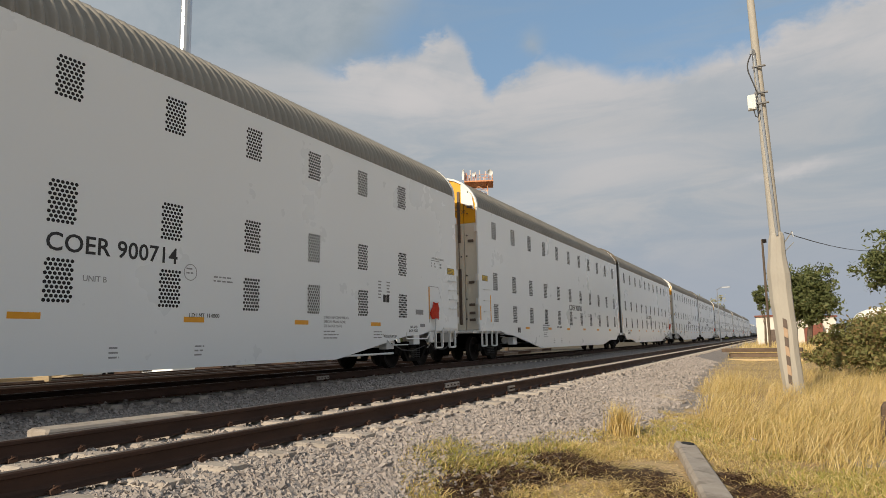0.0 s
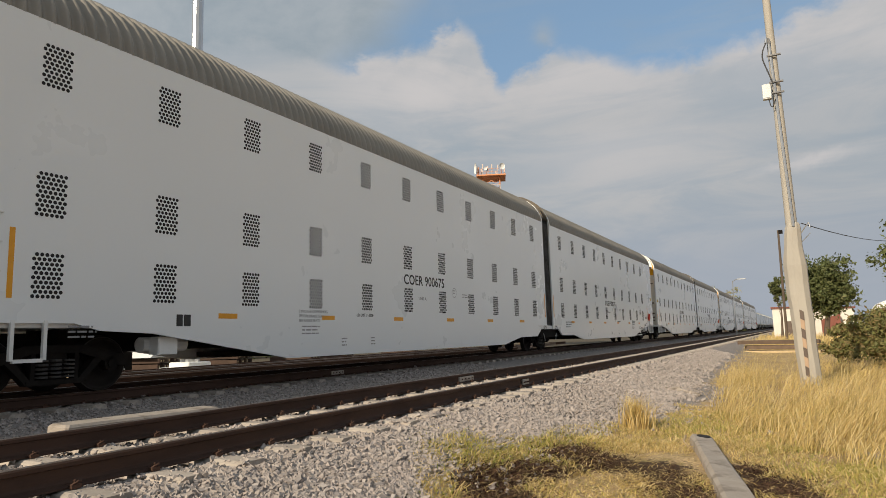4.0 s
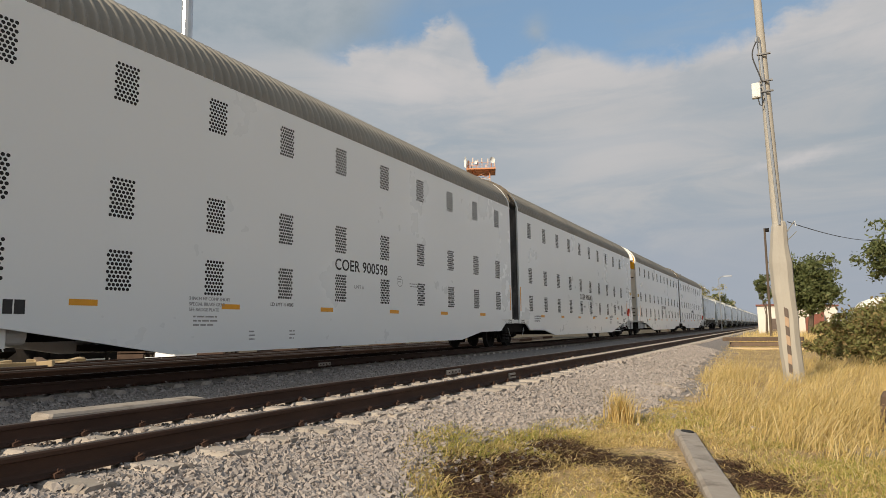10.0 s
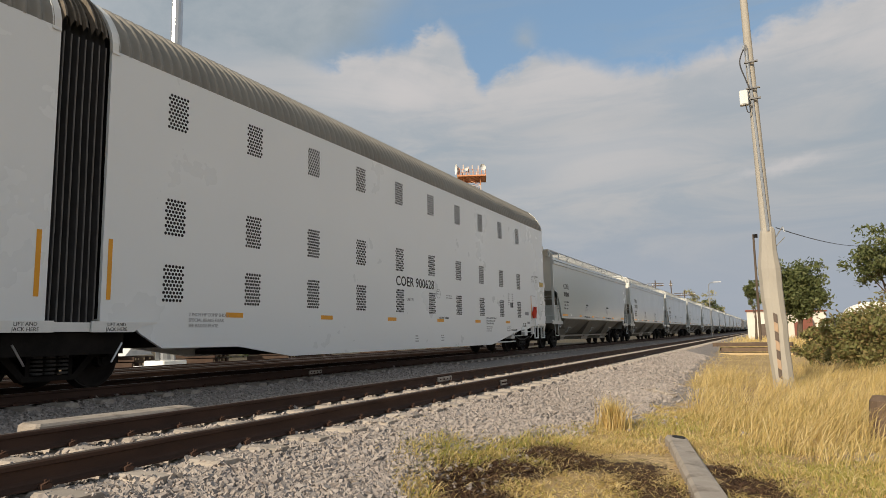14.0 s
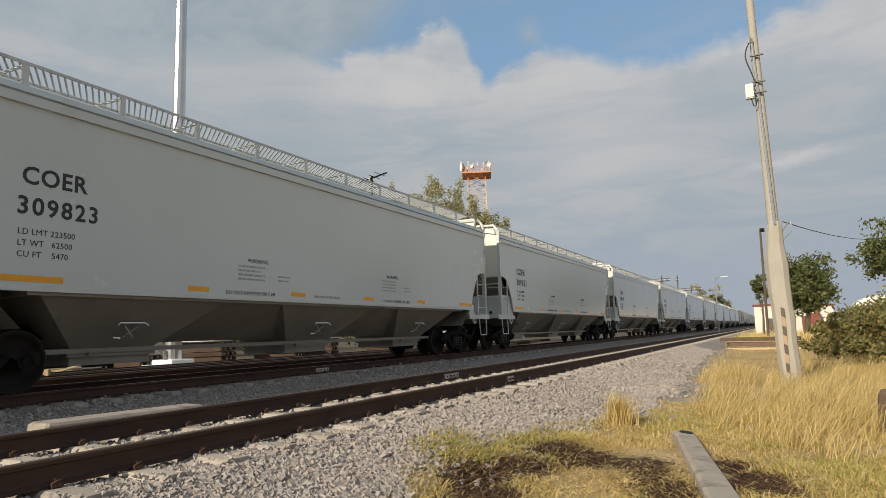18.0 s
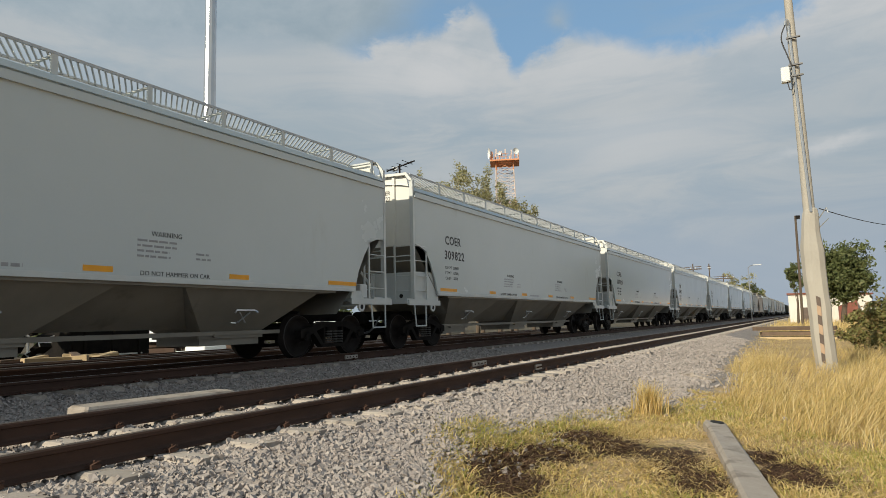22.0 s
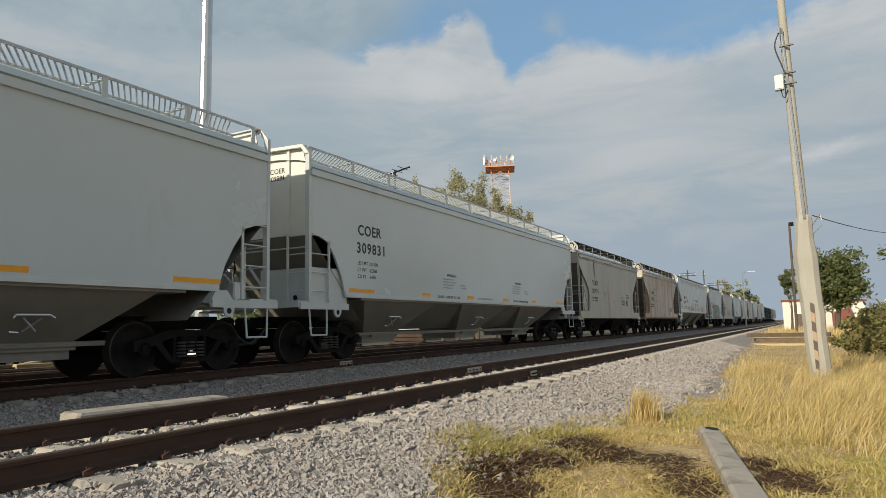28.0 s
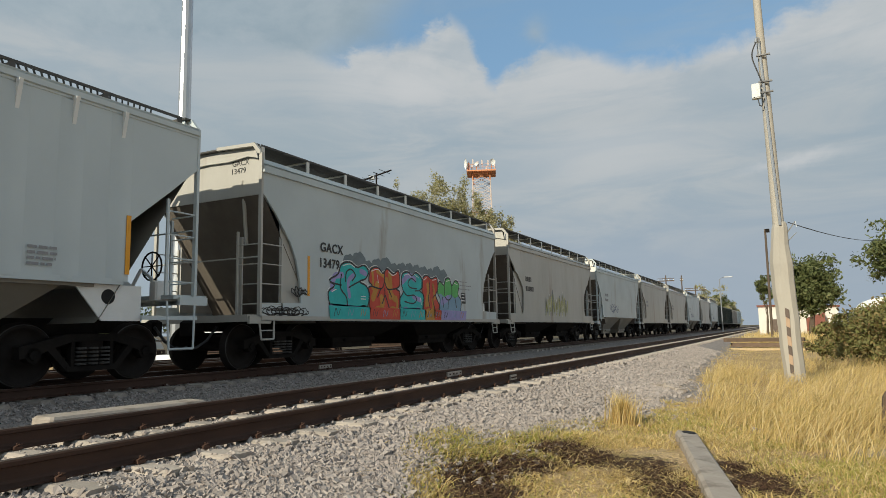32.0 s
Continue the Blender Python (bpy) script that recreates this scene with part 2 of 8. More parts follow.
SIGN_YELLOW = surf("yellow_sign_enamel", (0.62, 0.42, 0.03), (0.52, 0.35, 0.03), 0.45, scale=6, bump=0.02)
BROWN_POST = surf("brown_door_post", (0.10, 0.075, 0.06), (0.16, 0.12, 0.10), 0.7, scale=3)
# lighter rubber, for the light that catches the bellows' ridges
FOLD_GREY = surf("lit_rubber_edge", (0.15, 0.145, 0.14), (0.08, 0.078, 0.075), 0.8, scale=5, bump=0.1)
CROWN_CANVAS = surf("dusty_brown_canvas", (0.16, 0.135, 0.105), (0.06, 0.052, 0.045), 0.9, scale=6, bump=0.3)
ORANGE = surf("orange_reflector", (0.80, 0.36, 0.015), (0.70, 0.30, 0.015), 0.4, scale=6, fine=150, bump=0.1)
LETTER = surf("black_lettering", (0.02, 0.02, 0.022), (0.035, 0.035, 0.036), 0.55, scale=8, bump=0)
GREY_LETTER = surf("worn_grey_lettering", (0.30, 0.30, 0.31), (0.22, 0.22, 0.23), 0.6, scale=15, bump=0)
BLUE_LETTER = surf("blue_lettering", (0.025, 0.035, 0.08), (0.02, 0.03, 0.06), 0.6, scale=8, bump=0)
RED_COVER = surf("red_canvas", (0.62, 0.055, 0.022), (0.45, 0.035, 0.02), 0.8, scale=6, fine=90, bump=0.3)
TRUCK_IRON = surf("dusty_black_iron", (0.012, 0.011, 0.0105), (0.028, 0.024, 0.021), 0.85, 0.0, scale=3, fine=40, bump=0.2, spec=0.05)
WHEEL_STEEL = surf("wheel_steel", (0.026, 0.022, 0.020), (0.015, 0.013, 0.012), 0.8, 0.0, scale=4, bump=0.1, spec=0.08)
SPRING_IRON = surf("dusty_spring_steel", (0.055, 0.052, 0.048), (0.03, 0.028, 0.026), 0.6, 0.0, scale=8, bump=0.1)
RIM_STEEL = surf("worn_wheel_tread", (0.06, 0.055, 0.05), (0.035, 0.032, 0.03), 0.45, 0.3, scale=6, bump=0.02)
RAIL_RUST = surf("rusty_rail", (0.075, 0.042, 0.030), (0.045, 0.028, 0.022), 0.75, 0.25, scale=5, fine=80, bump=0.2, stretch=(1, 0.3, 1), spec=0.25)
RAIL_TOP = surf("worn_rail_head", (0.20, 0.16, 0.135), (0.12, 0.09, 0.075), 0.42, 0.7, scale=3, fine=60, bump=0.05, stretch=(1, 0.1, 1))
CONCRETE = surf("weathered_concrete", (0.41, 0.36, 0.31), (0.32, 0.275, 0.235), 0.88, scale=5, fine=45, bump=0.5, stain=(0.20, 0.165, 0.135), stain_lo=0.48, stain_hi=0.7, stain_scale=4.0, rand=0.25)
POLE_CONCRETE = surf("pole_concrete", (0.42, 0.39, 0.34), (0.33, 0.305, 0.265), 0.85, scale=2, fine=30, bump=0.25, stretch=(1, 1, 0.35), stain=(0.30, 0.27, 0.22), stain_scale=2, stain_stretch=(1, 1, 0.3))
RUST_CLIP = surf("rusty_clip", (0.10, 0.052, 0.034), (0.065, 0.036, 0.026), 0.8, 0.3, scale=20)
GALV = surf("galvanised_steel", (0.55, 0.56, 0.57), (0.46, 0.47, 0.48), 0.32, 0.8, scale=2, bump=0.03)
WALK_STEEL = surf("grey_grating_steel", (0.50, 0.505, 0.51), (0.38, 0.385, 0.39), 0.5, 0.2, scale=4)
HOP_GREY = surf("pale_grey_hopper_paint", (0.50, 0.535, 0.53), (0.47, 0.505, 0.50), 0.22, scale=0.5, fine=25, bump=0.02, stain=(0.40, 0.39, 0.35), stain_lo=0.6, stain_hi=0.85, stain_scale=0.9, stain_stretch=(1, 1, 0.3), spec=0.7)
HOP_TRIM = surf("grey_hopper_trim", (0.56, 0.58, 0.57), (0.48, 0.50, 0.49), 0.42, scale=2, bump=0.05)
HOP_LIGHT = surf("light_grey_end_paint", (0.70, 0.69, 0.64), (0.62, 0.61, 0.57), 0.42, scale=1, bump=0.03)
# bays below the body: darker and browner than the sides
HOP_DARKEND = surf("dark_grey_hopper_bay", (0.24, 0.222, 0.185), (0.17, 0.158, 0.132), 0.55, scale=0.8, bump=0.05, stain=(0.14, 0.12, 0.10), stain_stretch=(1, 1, 0.4))
# slope sheets set back in the ends: their shade is darkened into this brown
SHADED_BROWN = surf("shaded_brown_slope_paint", (0.15, 0.13, 0.108), (0.10, 0.085, 0.07), 0.7, scale=1.2, bump=0.06, stain=(0.22, 0.19, 0.16), stain_stretch=(1, 1, 0.4))
OLD_GREY = surf("old_beige_grey_hopper_paint", (0.44, 0.425, 0.388), (0.355, 0.34, 0.303), 0.45, scale=0.7, fine=20, bump=0.06, stretch=(1, 1, 0.35), stain=(0.26, 0.19, 0.14), stain_lo=0.56, stain_hi=0.78, stain_scale=1.1, stain_stretch=(1, 1, 0.15))
RUSTY_GREY = surf("rust_streaked_hopper_paint", (0.50, 0.46, 0.40), (0.40, 0.355, 0.30), 0.5, scale=0.8, fine=20, bump=0.08, stretch=(1, 1, 0.3), stain=(0.28, 0.13, 0.07), stain_lo=0.47, stain_hi=0.68, stain_scale=1.3, stain_stretch=(1, 1, 0.14))
RUSTY_TRIM = surf("rusty_brown_trim", (0.27, 0.205, 0.155), (0.19, 0.14, 0.105), 0.7, scale=3, bump=0.1)
RIB_GREY = surf("cool_grey_ribbed_paint", (0.53, 0.585, 0.60), (0.48, 0.53, 0.545), 0.36, scale=0.6, bump=0.03)
BLUE_GREY = surf("blue_grey_hopper_paint", (0.49, 0.54, 0.55), (0.42, 0.46, 0.47), 0.42, scale=0.7, bump=0.04, stain=(0.28, 0.25, 0.21), stain_stretch=(1, 1, 0.2))
DARK_GREEN = surf("dark_green_car_paint", (0.045, 0.06, 0.05), (0.03, 0.04, 0.035), 0.55, scale=0.8, stain=(0.09, 0.07, 0.05))
ROOF_DARK = surf("dark_running_board", (0.06, 0.057, 0.054), (0.10, 0.095, 0.09), 0.7, 0.0, scale=4)
WASHED = surf("washed_grey_streak", (0.52, 0.51, 0.48), (0.46, 0.44, 0.40), 0.6, scale=9, stretch=(1, 1, 0.25))
RUST_RUN = surf("rust_run", (0.41, 0.32, 0.24), (0.46, 0.39, 0.32), 0.8, scale=9, stretch=(1, 1, 0.25))
PALE_RUN = surf("pale_rust_run", (0.42, 0.36, 0.27), (0.46, 0.42, 0.35), 0.7, scale=9, stretch=(1, 1, 0.25))
OLD_WOOD = surf("old_tie_wood", (0.16, 0.11, 0.075), (0.09, 0.065, 0.05), 0.9, scale=4, stretch=(1, 0.1, 1), rand=0.5, bump=0.3)
PALE_WOOD = surf("pale_split_wood", (0.52, 0.40, 0.24), (0.40, 0.29, 0.17), 0.85, scale=4, stretch=(1, 0.1, 1), rand=0.4, bump=0.3)
BROWN_IRON = surf("rust_brown_iron", (0.15, 0.078, 0.052), (0.10, 0.055, 0.04), 0.8, scale=4, rand=0.3)

# ---- mesh helpers ----


class Form:
    """Gathers vertices and faces of one part."""

    def __init__(self):
        self.v, self.f = [], []

    def add(self, verts, faces):
        n = len(self.v)
        self.v += [tuple(p) for p in verts]
        self.f += [tuple(n + i for i in f) for f in faces]
        return self

    def box(self, x0, x1, y0, y1, z0, z1, b=0.0):
        if b <= 0:
            p = [(x, y, z) for z in (z0, z1) for y in (y0, y1) for x in (x0, x1)]
            return self.add(p, [(0, 2, 3, 1), (4, 5, 7, 6), (0, 1, 5, 4), (2, 6, 7, 3), (0, 4, 6, 2), (1, 3, 7, 5)])
        # chamfered on the four long edges of its upright profile and on top
        q = [(x0 + b, y0), (x1 - b, y0), (x1, y0 + b), (x1, y1 - b), (x1 - b, y1), (x0 + b, y1), (x0, y1 - b), (x0, y0 + b)]
        cx, cy = (x0 + x1) / 2, (y0 + y1) / 2

        def inn(p):
            return (p[0] + (b if p[0] < cx else -b), p[1] + (b if p[1] < cy else -b))
        v = [(*p, z0) for p in q] + [(*p, z1 - b) for p in q] + [(*inn(p), z1) for p in q]
        f = [tuple(range(7, -1, -1)), tuple(range(16, 24))]
        for r in (0, 8):
            f += [(r + i, r + (i + 1) % 8, r + 8 + (i + 1) % 8, r + 8 + i) for i in range(8)]
        return self.add(v, f)

    def rod(self, a, b, r, n=8, r2=None, cap=True):
        a, b = Vector(a), Vector(b)
        r2 = r if r2 is None else r2
        d = (b - a).normalized()
        u = d.orthogonal().normalized()
        w = d.cross(u)
        ring = [(math.cos(2 * math.pi * i / n), math.sin(2 * math.pi * i / n)) for i in range(n)]
        v = [a + (u * c + w * s) * r for c, s in ring] + [b + (u * c + w * s) * r2 for c, s in ring]
        f = [(i, (i + 1) % n, n + (i + 1) % n, n + i) for i in range(n)]
        if cap:
            f += [tuple(range(n - 1, -1, -1)), tuple(range(n, 2 * n))]
        return self.add(v, f)

    def pipe(self, pts, r, n=6):
        for a, b in zip(pts, pts[1:]):
            self.rod(a, b, r, n)
        return self

    def extrude_y(self, prof, y0, y1):
        """A closed profile of (x, z), run along y."""
        n = len(prof)
        v = [(x, y0, z) for x, z in prof] + [(x, y1, z) for x, z in prof]
        f = [(i, (i + 1) % n, n + (i + 1) % n, n + i) for i in range(n)]
        return self.add(v, f + [tuple(range(n - 1, -1, -1)), tuple(range(n, 2 * n))])

    def extrude_x(self, prof, x0, x1):
        """A closed profile of (y, z), run along x."""
        n = len(prof)
        v = [(x0, y, z) for y, z in prof] + [(x1, y, z) for y, z in prof]
        f = [(i, (i + 1) % n, n + (i + 1) % n, n + i) for i in range(n)]
        return self.add(v, f + [tuple(range(n - 1, -1, -1)), tuple(range(n, 2 * n))])

    def skin(self, rows):
        """A sheet through rows of points."""
        n = len(rows[0])
        v = [p for r in rows for p in r]
        return self.add(v, [(i * n + j, i * n + j + 1, (i + 1) * n + j + 1, (i + 1) * n + j) for i in range(len(rows) - 1) for j in range(n - 1)])

    def mesh(self, name, material, smooth=False):
        me = bpy.data.meshes.new(name)
        me.from_pydata(self.v, [], self.f)
        bm = bmesh.new()
        bm.from_mesh(me)
        bmesh.ops.recalc_face_normals(bm, faces=bm.faces)
        bm.to_mesh(me)
        bm.free()
        me.materials.append(material)
        if smooth:
            me.shade_smooth()
        return me


def part(name, form, material, parent=None, label="", at=None, smooth=False):
    """One mesh object, under a thing or a part."""
    me = form if isinstance(form, bpy.types.Mesh) else form.mesh(name, material, smooth)
    ob = new(name, me)
    ob.parent = parent
    if at is not None:
        ob.matrix_basis = at if isinstance(at, Matrix) else pose(*at)
    if label:
        tagged(ob, label)
    if name in ("stencil", "sign_lines"):
        tagged(ob, kind="stuff")
    return ob


def thing(name, label, category, group="", at=None):
    ob = new(name)
    ob.empty_display_size = 0.2
    if at is not None:
        ob.matrix_basis = at if isinstance(at, Matrix) else pose(*at)
    return tagged(ob, label, category, group)


def fast_mesh(name, verts, faces, material):
    me = bpy.data.meshes.new(name)
    verts, faces = np.asarray(verts, dtype=np.float32), np.asarray(faces, dtype=np.int32)
    k = faces.shape[1]
    me.vertices.add(len(verts))
    me.vertices.foreach_set("co", verts.ravel())
    me.loops.add(faces.size)
    me.loops.foreach_set("vertex_index", faces.ravel())
    me.polygons.add(len(faces))
    me.polygons.foreach_set("loop_start", np.arange(0, faces.size, k, dtype=np.int32))
    me.update(calc_edges=True)
    me.validate()
    me.materials.append(material)
    return me


TEXTS = {}


def text_mesh(words, size, material, space=1.0, bold=0.0):
    """Lettering as a flat mesh that faces +x and reads along +y, 4 mm thick; its lower left corner is the origin."""
    key = (words, size, material.name, space)
    if key not in TEXTS:
        cu = bpy.data.curves.new("lettering", "FONT")
        cu.body, cu.size, cu.extrude, cu.space_character, cu.offset, cu.resolution_u = words, size / 0.7, 0.002, space, bold, 3
        ob = bpy.data.objects.new("lettering", cu)
        me = bpy.data.meshes.new_from_object(ob)
        bpy.data.objects.remove(ob)
        bpy.data.curves.remove(cu)
        me.transform(Matrix(((0, 0, 1, 0), (1, 0, 0, 0), (0, 1, 0, 0), (0, 0, 0, 1))))
        me.materials.clear()
        me.materials.append(material)
        TEXTS[key] = me
    return TEXTS[key]


def bars_form(y0, z0, width, lines, pitch, h, rng, x=0.0):
    """Small writing that cannot be read: broken bars, line by line."""
    fm = Form()
    for i in range(lines):
        y, end = y0, y0 + width * rng.uniform(0.7, 1.0)
        while y < end:
            w = rng.uniform(0.05, 0.2)
            fm.box(x, x + 0.003, y, min(y + w, end), z0 - i * pitch, z0 - i * pitch + h)
            y += w + 0.03
    return fm


# ---- the ground and the two tracks ----


def ground_z(x, y):
    """Height of the ground: two ballast beds, a dip between them, the verge and the yard."""
    pts = ((-400, -0.55), (-14.5, -0.45), (-13.2, -0.40), (-12.4, -0.18), (-10.0, -0.19), (-9.4, -0.25), (-8.6, -0.34), (-7.3, -0.33), (-6.5, -0.235), (-3.8, -0.235), (-3.3, -0.36), (-2.5, -0.56), (-1.6, -0.62), (400, -0.62))
    for (xa, za), (xb, zb) in zip(pts, pts[1:]):
        if x <= xb:
            return za + (zb - za) * max(0.0, (x - xa) / (xb - xa))
    return pts[-1][1]


# where the verge is dark brown: centre and half sizes
DARK_SPOTS = ((-2.5, 5.55, 0.34, 0.48), (-2.2, 4.95, 0.30, 0.40), (-2.35, 6.2, 0.32, 0.40), (-2.3, 7.1, 0.28, 0.42), (-1.85, 6.88, 0.34, 0.46), (-1.4, 6.85, 0.34, 0.40), (-1.12, 6.35, 0.20, 0.45), (-0.9, 5.75, 0.16, 0.40),
         (-0.58, 6.95, 0.26, 0.34), (-0.28, 6.45, 0.26, 0.34), (-0.15, 6.1, 0.20, 0.28))


def build_ground():
    xs = [-3000, -900, -300, -120, -60, -35, -25, -20, -17] + [-15 + 0.25 * i for i in range(90)] + [8, 9, 10, 12, 15, 20, 30, 50, 90, 200, 600, 3000]
    ys = [-400, -120, -40, -20, -10, -5] + [0.25 * i for i in range(110)] + [28 + 1.0 * i for i in range(35)] + [65, 70, 80, 95, 120, 160, 220, 320, 500, 900, 3000]
    v = []
    for y in ys:
        for x in xs:
            z = ground_z(x, y)
            if -15 < x < 12 and -6 < y < 70:
                z += 0.02 * (noise.noise((x * 1.7, y * 1.7, 0)) + 0.5 * noise.noise((x * 5, y * 5, 3)))
                if x > -2:
                    z += 0.05 * noise.noise((x * 0.5, y * 0.4, 7))
            v.append((x, y, z))
    n = len(xs)
    f = [(j * n + i, j * n + i + 1, (j + 1) * n + i + 1, (j + 1) * n + i) for j in range(len(ys) - 1) for i in range(n - 1)]
    m = bpy.data.materials.new("ground")
    m.use_nodes = True
    nt = m.node_tree
    b = nt.nodes["Principled BSDF"]
    tc = nt.nodes.new("ShaderNodeTexCoord")
    o = tc.outputs["Object"]
    sep = nt.nodes.new("ShaderNodeSeparateXYZ")
    nt.links.new(o, sep.inputs[0])
    big, mid = noise_tex(nt, o, 0.7, 5.0), noise_tex(nt, o, 6.0, 5.0)
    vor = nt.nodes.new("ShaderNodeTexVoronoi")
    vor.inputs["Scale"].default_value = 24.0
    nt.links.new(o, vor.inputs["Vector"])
    # cells darken outwards: the shade in the gaps between stones is painted in
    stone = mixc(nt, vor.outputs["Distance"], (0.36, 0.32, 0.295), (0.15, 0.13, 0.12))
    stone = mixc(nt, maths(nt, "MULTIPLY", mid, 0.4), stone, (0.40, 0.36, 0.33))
    soil = mixc(nt, ramp(nt, big, 0.35, 0.65), (0.38, 0.27, 0.15), (0.48, 0.35, 0.19))
    soil = mixc(nt, ramp(nt, mid, 0.45, 0.75), soil, (0.27, 0.21, 0.09))
    # dark brown patch on the verge, with a ragged edge
    r2 = None
    for cx, cy, rx, ry in DARK_SPOTS:
        bx = maths(nt, "DIVIDE", maths(nt, "SUBTRACT", sep.outputs[0], cx), rx)
        by = maths(nt, "DIVIDE", maths(nt, "SUBTRACT", sep.outputs[1], cy), ry)
        q = maths(nt, "ADD", maths(nt, "POWER", bx, 2.0), maths(nt, "POWER", by, 2.0))
        r2 = q if r2 is None else maths(nt, "MINIMUM", r2, q)
    dark_spot = ramp(nt, maths(nt, "ADD", r2, maths(nt, "ADD", maths(nt, "MULTIPLY", maths(nt, "SUBTRACT", mid, 0.5), 3.2), maths(nt, "MULTIPLY", maths(nt, "SUBTRACT", noise_tex(nt, o, 22.0, 4.0), 0.5), 1.6))), 0.7, 1.15, 0.92, 0.0)
    soil = mixc(nt, dark_spot, soil, (0.045, 0.027, 0.019))
    bare = ramp(nt, maths(nt, "ADD", maths(nt, "ADD", maths(nt, "POWER", maths(nt, "DIVIDE", maths(nt, "SUBTRACT", sep.outputs[0], 0.95), 0.55), 2.0), maths(nt, "POWER", maths(nt, "DIVIDE", maths(nt, "SUBTRACT", sep.outputs[1], 8.6), 1.2), 2.0)), maths(nt, "MULTIPLY", maths(nt, "SUBTRACT", mid, 0.5), 2.0)), 0.6, 1.3, 0.9, 0.0)
    soil = mixc(nt, bare, soil, (0.40, 0.35, 0.30))
    # stone bed up to a wavering edge, soil of the verge and of the yard beyond
    edge = maths(nt, "ADD", sep.outputs[0], maths(nt, "MULTIPLY", maths(nt, "SUBTRACT", big, 0.5), 2.4))
    edge = maths(nt, "ADD", edge, maths(nt, "MULTIPLY", maths(nt, "SUBTRACT", mid, 0.5), 0.8))
    edge = maths(nt, "ADD", edge, maths(nt, "ADD", ramp(nt, sep.outputs[1], 7.5, 11.0, 0.5, -0.75), ramp(nt, sep.outputs[1], 14.0, 27.0, 0.0, 0.8)))
    right = ramp(nt, edge, -2.55, -2.15)
    left = ramp(nt, edge, -14.2, -13.4, 1.0, 0.0)
    yard_soil = mixc(nt, mid, (0.085, 0.075, 0.055), (0.14, 0.115, 0.08))
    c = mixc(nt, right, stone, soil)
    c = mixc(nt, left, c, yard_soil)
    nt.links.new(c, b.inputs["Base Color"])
    b.inputs["Roughness"].default_value, b.inputs["Specular IOR Level"].default_value = 0.92, 0.2
    bp = nt.nodes.new("ShaderNodeBump")
    bp.inputs["Strength"].default_value, bp.inputs["Distance"].default_value = 0.8, 0.03
    nt.links.new(maths(nt, "ADD", vor.outputs["Distance"], mid), bp.inputs["Height"])
    nt.links.new(bp.outputs[0], b.inputs["Normal"])
    g = new("ground", fast_mesh("ground", v, f, m))
    g.data.shade_smooth()
    tagged(g, "grey crushed-stone trackbed beside dry yellow verge soil", "ground", kind="structure")


build_ground()


def rail_profile(x, top):
    h = 0.172
    b = top - h
    return [(x - 0.07, b), (x + 0.07, b), (x + 0.07, b + 0.012), (x + 0.018, b + 0.03), (x + 0.009, b + 0.05), (x + 0.009, top - 0.045), (x + 0.034, top - 0.036),
            (x + 0.036, top - 0.01), (x + 0.028, top), (x - 0.028, top), (x - 0.036, top - 0.01), (x - 0.034, top - 0.036), (x - 0.009, top - 0.045), (x - 0.009, b + 0.05), (x - 0.018, b + 0.03), (x - 0.07, b + 0.012)]


TIE_STEP = 0.607


def tie_mesh():
    fm = Form()
    prof = [(-0.14, -0.21), (0.14, -0.21), (0.125, -0.05), (0.11, -0.018), (0.08, 0.0), (-0.08, 0.0), (-0.11, -0.018), (-0.125, -0.05)]
    fm.extrude_x(prof, -1.28, 1.28)
    # the ends slope down
    fm.v = [(x * (0.985 if z > -0.1 else 1.0), y, z - (0.012 if abs(x) < 0.4 and z > -0.1 else 0)) for x, y, z in fm.v]
    return fm.mesh("tie", CONCRETE)


def clip_mesh(side):
    """A bent spring clip with its iron shoulder, on one side of a rail's foot."""
    fm = Form()
    s = side
    fm.box(min(s * 0.075, s * 0.125), max(s * 0.075, s * 0.125), -0.045, 0.045, 0.0, 0.035)
    fm.pipe([(s * 0.045, -0.05, 0.022), (s * 0.06, 0.03, 0.05), (s * 0.10, 0.055, 0.055), (s * 0.125, 0.01, 0.06), (s * 0.10, -0.04, 0.03)], 0.010, 5)
    fm.rod((s * 0.105, 0.0, 0.03), (s * 0.115, -0.015, 0.075), 0.009, 5)
    fm.v = [(s * 0.06 + (x - s * 0.06) * 0.8, y * 0.75, z * 0.75) for x, y, z in fm.v]
    return fm.mesh("clip", RUST_CLIP)


TIE, CLIPS = tie_mesh(), (clip_mesh(1), clip_mesh(-1))


def build_track(name, label, xc, top, y_first):
    tr = thing(name, label, "railway track")
    tr["kind"] = "structure"
    for sx in (-1, 1):
        x = xc + sx * 0.7525
        fm = Form().extrude_y(rail_profile(x, top), -60, 900)
        part("rail", fm, RAIL_RUST, tr, "brown rusty steel rail")
        part("rail_head", Form().box(x - 0.027, x + 0.027, -60, 900, top, top + 0.0025), RAIL_TOP, tr, "worn top of the rail")
    y = y_first - 20 * TIE_STEP
    n = 0
    far = Form()
    while y < 260:
        if y < 70:
            part("tie", TIE, None, tr, at=pose(xc + 0.01 * math.sin(n * 7.3), y, top - 0.178, 0, 0, 0.35 * math.sin(n * 3.7)))
            if -1 < y < 20:
                for sx in (-1, 1):
                    for cl in CLIPS:
                        part("clip", cl, None, tr, at=pose(xc + sx * 0.7525, y, top - 0.172))
        else:
            far.box(xc - 1.28, xc + 1.28, y - 0.12, y + 0.12, top - 0.3, top - 0.178)
        y += TIE_STEP
        n += 1
    tagged(part("far_ties", far, CONCRETE, tr), "distant concrete ties", kind="stuff")
    return tr


near_track = build_track("track_1", "rusty empty railway track on pale concrete ties", NEAR_X, 0.0, 2.16)
